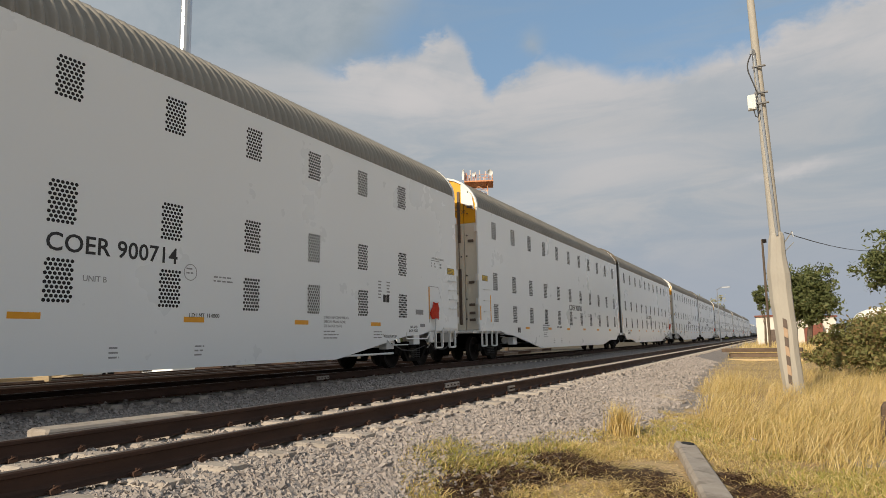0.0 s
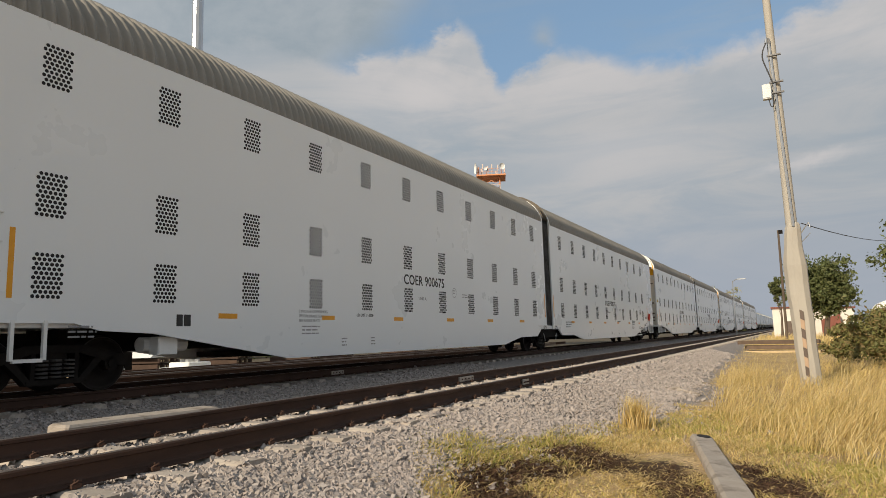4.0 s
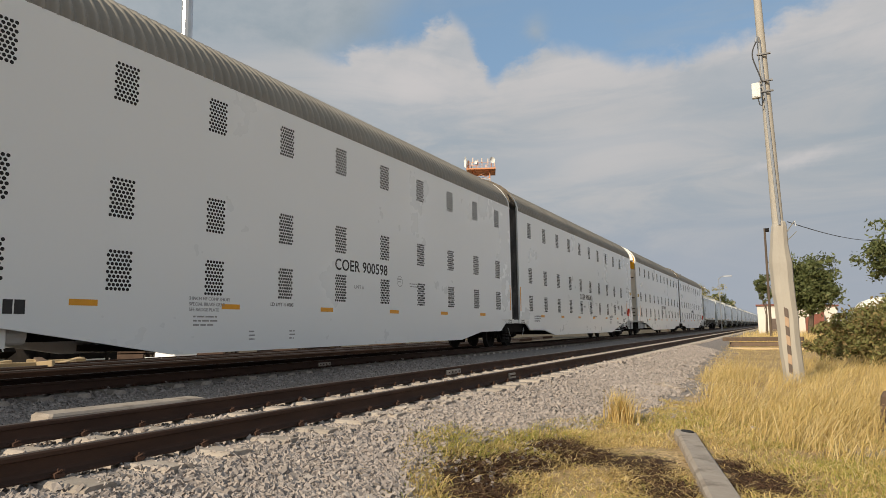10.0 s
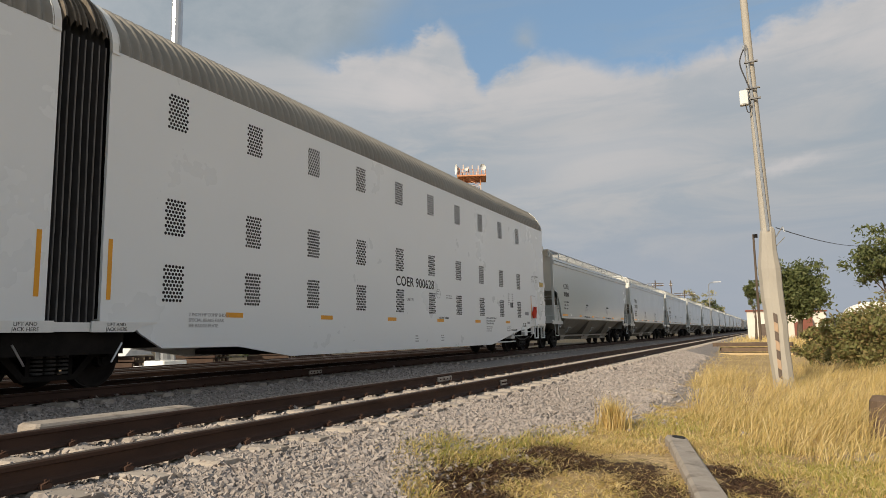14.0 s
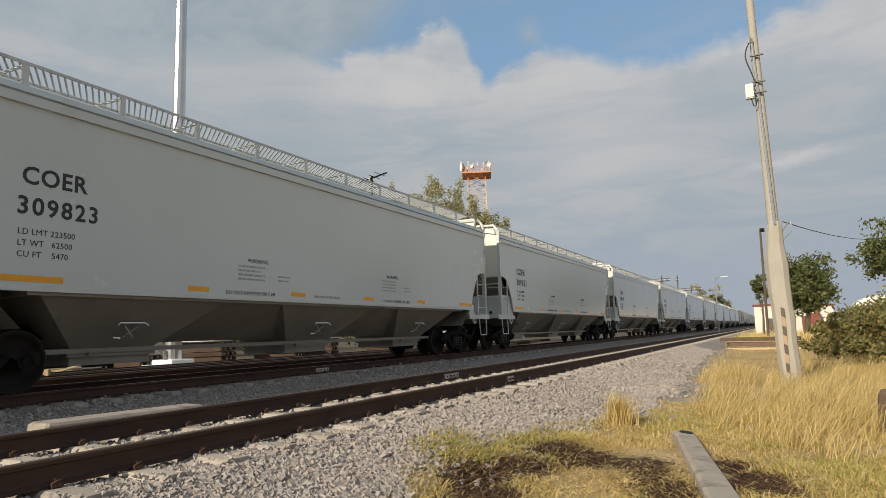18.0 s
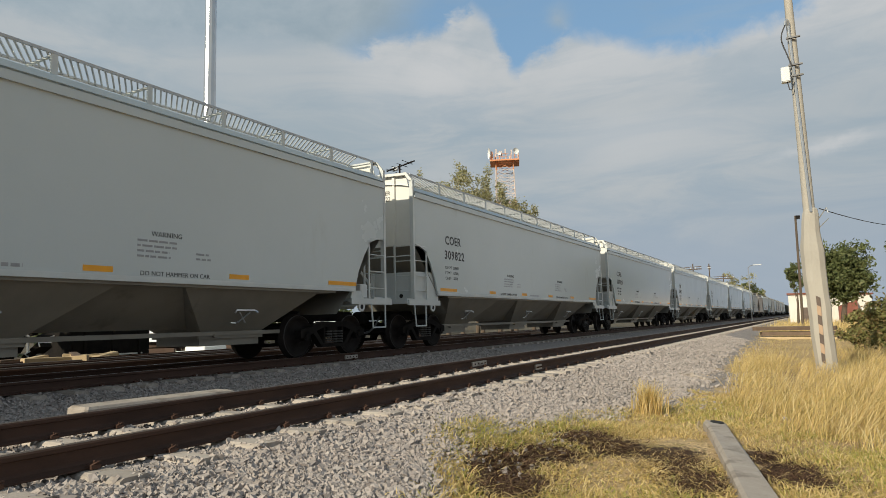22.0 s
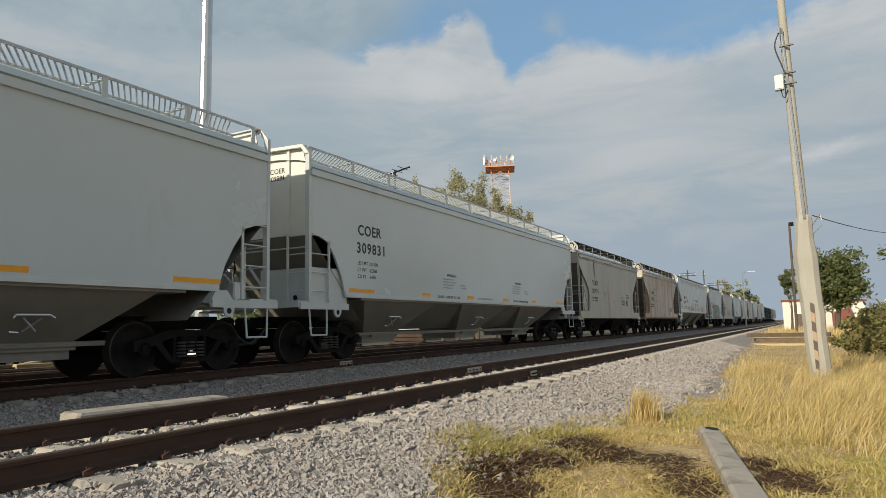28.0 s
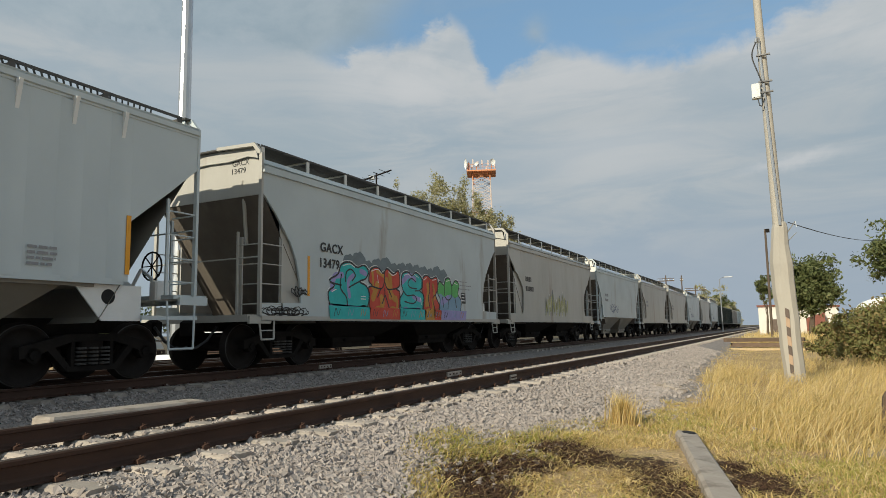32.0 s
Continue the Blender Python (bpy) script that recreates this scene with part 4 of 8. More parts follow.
    s = 18.22 if flip else 3.75
    part("black_board", Form().box(HALF, HALF + 0.003, y0 + s, y0 + s + 0.3, 1.80 if flip else 1.02, 2.0 if flip else 1.22), LETTER, car, "black stencil board")
    part("board_lines", Form().box(HALF + 0.003, HALF + 0.005, y0 + s + 0.13, y0 + s + 0.15, 1.80 if flip else 1.02, 2.0 if flip else 1.22), WHITE_TRIM, car)
    # steps, ladder and grab irons at the coupled end
    if flip:
        part("ladder_plate", Form().box(HALF, HALF + 0.03, y0 + 21.70, y0 + 22.70, 1.12, 1.16), WHITE_TRIM, car)
        for z in (1.75, 2.05, 2.35, 2.65):
            part("grab_iron", Form().pipe([(HALF, Y(0.05), z), (HALF + 0.06, Y(0.05), z), (HALF + 0.06, Y(0.6), z), (HALF, Y(0.6), z)], 0.012, 5), WHITE_TRIM, car)
        # canvas cover on the brake handle, and its chain
        cov = Form()
        rows = []
        for i in range(9):
            v = i / 8
            w = 0.09 + 0.17 * math.sin(math.pi * min(1.0, 0.25 + v * 0.85))
            rows.append([(HALF + 0.02 + 0.13 * math.sin(math.pi * k / 8) * (0.5 + 0.5 * v), y0 + 21.10 + 0.05 * v + w * math.cos(math.pi * k / 8) + 0.03 * math.sin(9 * v + k), 1.41 + 0.5 * v + 0.02 * math.sin(5 * k)) for k in range(9)])
        cov.skin(rows)
        cov.skin([[(HALF + 0.05, y0 + 21.18, 1.62), (HALF + 0.05, y0 + 21.35, 1.74)], [(HALF + 0.12, y0 + 21.18, 1.70), (HALF + 0.06, y0 + 21.36, 1.76)]])
        part("brake_cover", cov, RED_COVER, car, "bright red canvas brake cover")
        part("chain", Form().pipe([(HALF + 0.06, y0 + 21.10, 1.5), (HALF + 0.07, y0 + 21.06, 1.1), (HALF + 0.05, y0 + 21.00, 0.85), (HALF - 0.1, y0 + 20.83, 0.55)], 0.022, 5), GALV, car, "grey brake chain")
        part("door_outline", Form().box(HALF, HALF + 0.004, y0 + 20.80, y0 + 20.82, 1.3, 2.4).box(HALF, HALF + 0.004, y0 + 20.82, y0 + 21.43, 2.385, 2.4).add([(HALF + 0.003, y0 + 21.43, 2.4), (HALF + 0.003, y0 + 21.43, 2.383), (HALF + 0.003, y0 + 21.60, 2.02), (HALF + 0.003, y0 + 21.61, 2.035)], [(0, 1, 2, 3)]), GREY_LETTER, car)
        part("lettering", text_mesh("AAR DECK CLEARANCE", 0.055, GREY_LETTER), None, car, at=pose(HALF + 0.002, y0 + 21.03, 3.25))
        part("underline", Form().box(HALF, HALF + 0.003, y0 + 20.98, y0 + 21.55, 3.19, 3.21), GREY_LETTER, car)
        for k, (a, b, c) in enumerate((("A", "80", "MIN"), ("B", "114", "MIN"))):
            for w, dy in ((a, 0.0), (b, 0.18), (c, 0.56)):
                part("lettering", text_mesh(w, 0.055, GREY_LETTER), None, car, at=pose(HALF + 0.002, y0 + 20.98 + dy, 3.09 - 0.09 * k))
        part("lettering", text_mesh("RELEASE ROD", 0.075, LETTER), None, car, at=pose(HALF + 0.002, y0 + 18.23, 0.86))
        part("lettering", text_mesh("LIFT AND", 0.07, LETTER), None, car, at=pose(HALF + 0.002, y0 + 19.63, 1.12))
        part("lettering", text_mesh("JACK HERE", 0.07, LETTER), None, car, at=pose(HALF + 0.002, y0 + 19.58, 1.02))
        for k in range(6):
            for dy, w in ((0.0, 0.16), (0.42, 0.17)):
                part("stencil", Form().box(HALF, HALF + 0.003, y0 + 17.98 + dy, y0 + 17.98 + dy + w - 0.02 * (k % 3), 2.32 - 0.085 * k, 2.355 - 0.085 * k), GREY_LETTER, car)
        part("release_rod", Form().pipe([(HALF + 0.01, y0 + 18.38, 0.80), (HALF + 0.02, y0 + 18.58, 0.66), (HALF + 0.02, y0 + 19.48, 0.66)], 0.016, 5), WHITE_TRIM, car, "white release rod below the side")
        part("air_line", Form().pipe([(HALF - 0.05, y0 + 15.50, 0.42), (HALF - 0.05, y0 + 18.78, 0.44)], 0.028, 6), WHITE_TRIM, car, "white air line under the rising edge")
        part("jack_pad", Form().box(HALF - 0.16, HALF + 0.01, y0 + 19.83, y0 + 20.18, 0.66, 0.96, 0.02), WHITE_TRIM, car, "white jacking pad")
        part("gear_loop", Form().pipe([(HALF, y0 + 19.43, 1.0), (HALF, y0 + 19.43, 0.82), (HALF, y0 + 20.63, 0.82), (HALF, y0 + 20.78, 0.95)], 0.02, 6), WHITE_TRIM, car, "white guard rail over the truck")
        part("chain_bracket", Form().box(HALF - 0.06, HALF + 0.03, y0 + 20.78, y0 + 21.08, 0.72, 1.02, 0.02), WHITE_TRIM, car)
        part("rigging_chain", Form().pipe([(HALF - 0.1, y0 + 18.78, 0.70), (HALF - 0.12, y0 + 19.38, 0.52), (HALF - 0.12, y0 + 19.98, 0.48), (HALF - 0.1, y0 + 20.68, 0.62)], 0.018, 5), SPRING_IRON, car)
        part("dark_plate", Form().box(HALF, HALF + 0.004, y0 + 19.98, y0 + 20.43, 1.52, 1.66), GREY_LETTER, car)
        part("dark_plate", Form().box(HALF, HALF + 0.004, y0 + 20.23, y0 + 20.53, 1.16, 1.25), GREY_LETTER, car)
    else:
        for z in (1.75, 2.15, 2.55):
            part("grab_iron", Form().pipe([(HALF, 0.35, z), (HALF + 0.06, 0.35, z), (HALF + 0.06, 0.85, z), (HALF, 0.85, z)], 0.012, 5), WHITE_TRIM, car)
        part("reflector", Form().box(HALF, HALF + 0.004, 0.03, 0.12, 1.45, 1.95), ORANGE, car, "orange upright reflector strip")
    for a, b in ((0.2, 0.55), (1.1, 1.5)):
        ya, yb = span(a, b)
        part("step", Form().box(HALF - 0.05, HALF + 0.01, ya - 0.05, ya, 0.55, 1.1).box(HALF - 0.05, HALF + 0.01, yb, yb + 0.05, 0.55, 1.1).box(HALF - 0.05, HALF + 0.01, ya, yb, 0.52, 0.57), WHITE_TRIM, car, "white step iron")
    ya, yb = span(-0.35, 0.02)
    part("end_platform", Form().box(-1.2, 1.45, ya, yb, 1.0, 1.06).box(-0.5, 0.5, ya, yb, 0.7, 1.0), WHITE_TRIM, car, "white end platform")
    # brake rigging below the rising edge
    ya, yb = span(3.4, 4.3)
    part("brake_cylinder", Form().rod((1.1, ya, 0.72), (1.1, yb, 0.72), 0.13, 12).box(1.2, 1.45, ya + 0.1, ya + 0.5, 0.55, 0.85, 0.02), WHITE_TRIM, car, "grey brake gear under the side")


def bellows(car):
    y0 = UNIT + 0.02
    rows = []
    n = 15
    for i in range(n):
        y = y0 + (GAP - 0.04) * i / (n - 1)
        k = 0.965 if i % 2 else 0.85
        rows.append([(HALF * k, y, 1.0)] + [(x * k, y, z * (0.99 if i % 2 else 0.955)) for x, z in ROOF_ARC] + [(-HALF * k, y, 1.0)])
    bel = part("bellows", Form().skin(rows), BLACK_RUBBER, car, "black folded rubber bellows between the units")
    for i in range(1, n, 2):
        # paler piping paints the light on each fold's ridge; the frayed canvas crown over it
        y = y0 + (GAP - 0.04) * i / (n - 1)
        part("fold_edge", Form().pipe([(HALF * 0.968, y, 1.02), (HALF * 0.968, y + 0.012 * math.sin(i), 2.6), (HALF * 0.968, y - 0.008, 4.2), (HALF * 0.968, y, 5.5)], 0.013, 5), FOLD_GREY, bel, "fold edge painted paler as if lit")
        lift = 0.09 + 0.03 * math.sin(i * 2.3)
        crown = []
        for dy, up in ((-0.045, 0.0), (-0.02, lift), (0.02, lift * 0.9), (0.045, 0.0)):
            crown.append([(x * (0.985 + 0.35 * up), y + dy + 0.015 * math.sin(3 * x + i), z + up + 0.012 * math.sin(7 * x + 2 * i)) for x, z in ROOF_ARC[1:-1]])
        part("crown_flap", Form().skin(crown), CROWN_CANVAS, bel, "dusty brown canvas flap over the bellows")
    c = UNIT + GAP / 2
    part("joint_casting", Form().box(-1.3, HALF - 0.12, c - 1.0, c + 1.0, 0.55, 0.93, 0.05).box(-0.4, 0.4, c - 1.3, c + 1.3, 0.5, 0.8), TRUCK_IRON, car, "dark cast joint over the middle truck")
    part("joint_sill", Form().box(HALF - 0.09, HALF - 0.03, c - 0.4, c + 0.4, 0.90, 1.04), WHITE_TRIM, car, "white sill below the bellows")
    for s in (-1, 1):
        part("lift_plate", Form().extrude_x([(c + s * 0.3, 0.89), (c + s * 1.05, 0.89), (c + s * 1.2, 0.98), (c + s * 1.5, 1.03), (c + s * 1.5, 1.05), (c + s * 0.3, 1.06)][::s], HALF - 0.02, HALF + 0.012), WHITE_TRIM, car, "white lift plate")
        part("lettering", text_mesh("LIFT AND", 0.055, LETTER), None, car, at=pose(HALF + 0.013, c + s * 0.72 - 0.16, 0.985))
        part("lettering", text_mesh("JACK HERE", 0.055, LETTER), None, car, at=pose(HALF + 0.013, c + s * 0.72 - 0.18, 0.91))
        part("hanger", Form().rod((HALF - 0.02, c + s * 0.86, 0.72), (HALF - 0.02, c + s * 0.68, 0.42), 0.016, 5), GALV, car, "bright slanting hanger rod")
    truck(car, c, 0.44, 0.9)


def carrier(digits):
    car = thing("car_carrier", "white two-unit car carrier with dotted vents and yellow ends", "freight car", "cars of the passing train")
    rng = random.Random(hash_of(digits))
    carrier_unit(car, 0.0, False, digits, rng)
    carrier_unit(car, UNIT + GAP, True, digits, rng)
    bellows(car)
    return car


def hash_of(s):
    return sum((i + 1) * ord(c) for i, c in enumerate(s))


# --- covered hoppers ---


def style(base=None, **k):
    """Sizes (metres) and paints of one kind of hopper."""
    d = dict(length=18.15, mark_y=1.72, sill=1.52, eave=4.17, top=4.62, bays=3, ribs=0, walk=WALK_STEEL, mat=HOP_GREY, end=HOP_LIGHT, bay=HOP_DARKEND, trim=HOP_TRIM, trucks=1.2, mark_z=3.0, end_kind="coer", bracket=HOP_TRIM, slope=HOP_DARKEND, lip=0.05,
             cut=[(0.0, 2.84), (0.22, 2.82), (0.58, 2.70), (0.85, 2.35), (1.08, 1.95), (1.22, 1.52)],
             label="pale grey covered hopper car with orange reflectors", walk_x=(0.62, 1.36), walk_z=4.86, rim=0.27)
    d.update(base or {})
    d.update(k)
    return d


def hopper_shell_parts(st):
    """The shared meshes of one kind of hopper."""
    L, h = st["length"], HALF
    m = {}
    lo = st["cut"]
    prof = [(L, st["eave"])] + [(L - y, z) for y, z in lo] + [(y, z) for y, z in reversed(lo)] + [(0.0, st["eave"])]
    prof = prof[::-1]
    n = len(prof)
    for sx in (1, -1):
        side = Form()
        side.add([(sx * (h - 0.05), y, z) for y, z in prof] + [(sx * h, y, z) for y, z in prof], [tuple(range(n)), tuple(range(2 * n - 1, n - 1, -1))] + [(k, (k + 1) % n, n + (k + 1) % n, n + k) for k in range(n)])
        m["side", sx] = side.mesh("side_sheet", st["mat"])
    arc = [(h + 0.01, st["eave"]), (h + 0.045, st["eave"] + 0.015), (h + 0.045, st["eave"] + 0.10), (h - 0.03, st["eave"] + 0.115), (h - 0.03, st["eave"] + 0.14), (h + 0.02, st["eave"] + 0.15), (h - 0.05, st["eave"] + st["rim"]), (1.15, st["eave"] + st["rim"] + 0.09), (0.6, st["top"] - 0.02), (0.0, st["top"])]
    arc += [(-x, z) for x, z in arc[-2::-1]]
    m["roof"] = Form().skin([[(x, y, z) for x, z in arc] for y in (-0.02, L + 0.02)]).box(h - 0.01, h + st["lip"], -0.02, L + 0.02, st["eave"] - 0.035, st["eave"] + 0.025).box(-h - st["lip"], -h + 0.01, -0.02, L + 0.02, st["eave"] - 0.035, st["eave"] + 0.025).mesh("roof", st["mat"])
    zc = st["cut"][0][1]
    inner = 1.75
    for y, s in ((0.0, 1), (L, -1)):
        ends = Form()
        pl = [(-h + 0.04, zc), (h - 0.04, zc), (h - 0.04, st["eave"])] + [(x * 0.985, z - 0.02) for x, z in arc[6:-6]] + [(-h + 0.04, st["eave"])]
        k = len(pl)
        ends.add([(x, y + s * 0.05, z) for x, z in pl] + [(x, y + s * 0.1, z) for x, z in pl], [tuple(range(k)), tuple(range(2 * k - 1, k - 1, -1))] + [(i, (i + 1) % k, k + (i + 1) % k, k + i) for i in range(k)])
        m["end_plate", s] = ends.mesh("end_plate", st["end"])
    for y, s in ((0.0, 1), (L, -1)):
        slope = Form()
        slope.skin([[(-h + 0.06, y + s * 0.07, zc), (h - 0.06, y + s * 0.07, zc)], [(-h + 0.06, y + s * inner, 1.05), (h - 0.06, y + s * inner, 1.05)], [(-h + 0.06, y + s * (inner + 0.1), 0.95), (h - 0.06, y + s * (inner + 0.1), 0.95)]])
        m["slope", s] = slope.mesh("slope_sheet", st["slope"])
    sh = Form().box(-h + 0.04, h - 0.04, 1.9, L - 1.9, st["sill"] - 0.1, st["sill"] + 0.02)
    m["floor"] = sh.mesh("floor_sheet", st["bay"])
    # lower edge strip of the side
    y0 = st["cut"][-1][0]
    for sx in (1, -1):
        edge = Form()
        edge.box(min(sx * (h - 0.03), sx * (h + 0.02)), max(sx * (h - 0.03), sx * (h + 0.02)), y0, L - y0, st["sill"] - 0.05, st["sill"] + 0.04)
        m["edge", sx] = edge.mesh("side_sill", st["trim"])
    # bays
    nb = st["bays"]
    a0, a1 = 1.85, L - 1.85
    w = (a1 - a0) / nb
    top, bot = st["sill"] - 0.04, 0.46
    b = Form()
    ya, yb = (w / 2 - 1.85, w / 2 + 1.85) if nb == 3 else (0.05, w - 0.05)
    yc, hw = (ya + yb) / 2, 0.72 if nb == 3 else 0.9
    bx = 0.62 if nb == 3 else 1.0
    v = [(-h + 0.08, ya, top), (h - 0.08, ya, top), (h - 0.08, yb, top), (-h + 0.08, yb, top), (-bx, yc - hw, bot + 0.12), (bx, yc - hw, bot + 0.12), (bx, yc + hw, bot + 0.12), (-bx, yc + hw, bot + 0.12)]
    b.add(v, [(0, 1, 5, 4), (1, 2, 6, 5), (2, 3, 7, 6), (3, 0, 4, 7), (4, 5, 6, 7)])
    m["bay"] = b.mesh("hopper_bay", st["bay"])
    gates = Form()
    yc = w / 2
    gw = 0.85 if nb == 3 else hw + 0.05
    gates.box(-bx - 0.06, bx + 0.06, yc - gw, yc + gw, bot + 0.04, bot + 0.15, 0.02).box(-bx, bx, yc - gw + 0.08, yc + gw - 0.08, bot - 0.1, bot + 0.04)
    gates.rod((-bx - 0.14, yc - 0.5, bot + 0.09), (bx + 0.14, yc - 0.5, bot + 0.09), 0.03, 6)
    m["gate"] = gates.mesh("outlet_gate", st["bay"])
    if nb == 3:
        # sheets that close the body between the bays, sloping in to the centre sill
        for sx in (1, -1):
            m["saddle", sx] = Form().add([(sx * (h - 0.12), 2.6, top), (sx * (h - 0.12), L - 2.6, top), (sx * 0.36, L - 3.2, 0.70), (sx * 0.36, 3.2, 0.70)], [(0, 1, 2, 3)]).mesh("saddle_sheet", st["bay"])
    m["sill"] = Form().box(-0.32, 0.32, 0.1, L - 0.1, 0.8, 1.05).mesh("centre_sill", TRUCK_IRON)
    # running boards on both sides of the roof and across the ends
    x0, x1 = st["walk_x"]
    z = st["walk_z"]
    for sx in (1, -1):
        wk = Form()
        for x in (x0, x1):
            wk.box(sx * x - 0.015, sx * x + 0.015, 0.15, L - 0.15, z - 0.045, z)
        m["walk_frame", sx] = wk.mesh("running_board_rail", st["walk"])
    for sx in (1, -1):
        sl = Form()
        xa, xb = sorted((sx * x0, sx * x1))
        if st["end_kind"] == "acf":
            for i in range(5):
                sl.box(xa + (xb - xa) * i / 5, xa + (xb - xa) * (i + 0.93) / 5, 0.2, L - 0.2, z - 0.04, z - 0.006)
        else:
            # strips laid slantwise across the walkway
            run = 0.75 * (xb - xa) * -sx
            for i in range(int((L - 0.9) / 0.115)):
                y = 0.2 + i * 0.115 + (0.75 * (xb - xa) if sx > 0 else 0)
                if y + abs(run) * (sx < 0) > L - 0.2:
                    break
                sl.add([(x, y + r + w, zz) for zz in (z - 0.03, z - 0.006) for x, r, w in ((xa, 0, 0), (xb, run, 0), (xb, run, 0.034), (xa, 0, 0.034))], [(3, 2, 1, 0), (4, 5, 6, 7), (0, 1, 5, 4), (1, 2, 6, 5), (2, 3, 7, 6), (3, 0, 4, 7)])
        m["walk_slats", sx] = sl.mesh("running_board_grating", st["walk"])
    for ya in (-0.06, L - 0.12):
        sl = Form().box(-1.36, 1.36, ya, ya + 0.18, z - 0.035, z - 0.004)
        m["fascia", ya] = Form().add([(x, yb, zz) for yb in ((0.053, 0.075) if ya < 0 else (ya + 0.045, ya + 0.067)) for x, zz in ((-1.42, st["eave"] + 0.1), (1.42, st["eave"] + 0.1), (1.28, z - 0.04), (-1.28, z - 0.04))], [(0, 1, 2, 3), (7, 6, 5, 4), (0, 4, 5, 1), (1, 5, 6, 2), (2, 6, 7, 3), (3, 7, 4, 0)]).mesh("roof_end_plate", st["end"])
        m["crossover", ya] = sl.mesh("crossover_grating", st["walk"])
    for sx in (1, -1):
        po = Form().box(sx * x1 - 0.012, sx * x1 + 0.012, -0.05, 0.05, st["eave"] + st["rim"] - 0.05, z - 0.03)
        po.box(*sorted((sx * x0, sx * x1)), -0.02, 0.02, z - 0.075, z - 0.045)
        m["walk_post", sx] = po.mesh("running_board_bracket", st["bracket"])
    # hatches along the crown
    m["hatch"] = Form().box(-0.42, 0.42, 0, 1.1, st["top"] - 0.03, st["top"] + 0.10, 0.03).mesh("roof_hatch", st["end"])
    if st["ribs"]:
        # shallow rounded side posts, each with a tapering cap under the eave
        for sx in (1, -1):
            arcs = [(-0.2, 0.0), (-0.13, 0.012), (-0.05, 0.026), (0.05, 0.026), (0.13, 0.012), (0.2, 0.0)]
            m["rib", sx] = Form().skin([[(sx * (h + d + 0.001), yo, z) for yo, d in arcs] for z in (st["sill"], st["eave"] - 0.06)]).mesh("side_post", st["mat"], True)
            e = st["eave"]
            m["rib_cap", sx] = Form().add([(sx * (h + 0.02), -0.03, e + 0.01), (sx * (h + 0.02), 0.03, e + 0.01), (sx * (h + 0.11), -0.03, e - 0.0), (sx * (h + 0.11), 0.03, e - 0.0), (sx * (h + 0.02), -0.03, e - 0.46), (sx * (h + 0.02), 0.03, e - 0.46)],
                                          [(0, 4, 2), (1, 3, 5), (0, 2, 3, 1), (2, 4, 5, 3)]).mesh("post_cap", WHITE_TRIM)
    return m


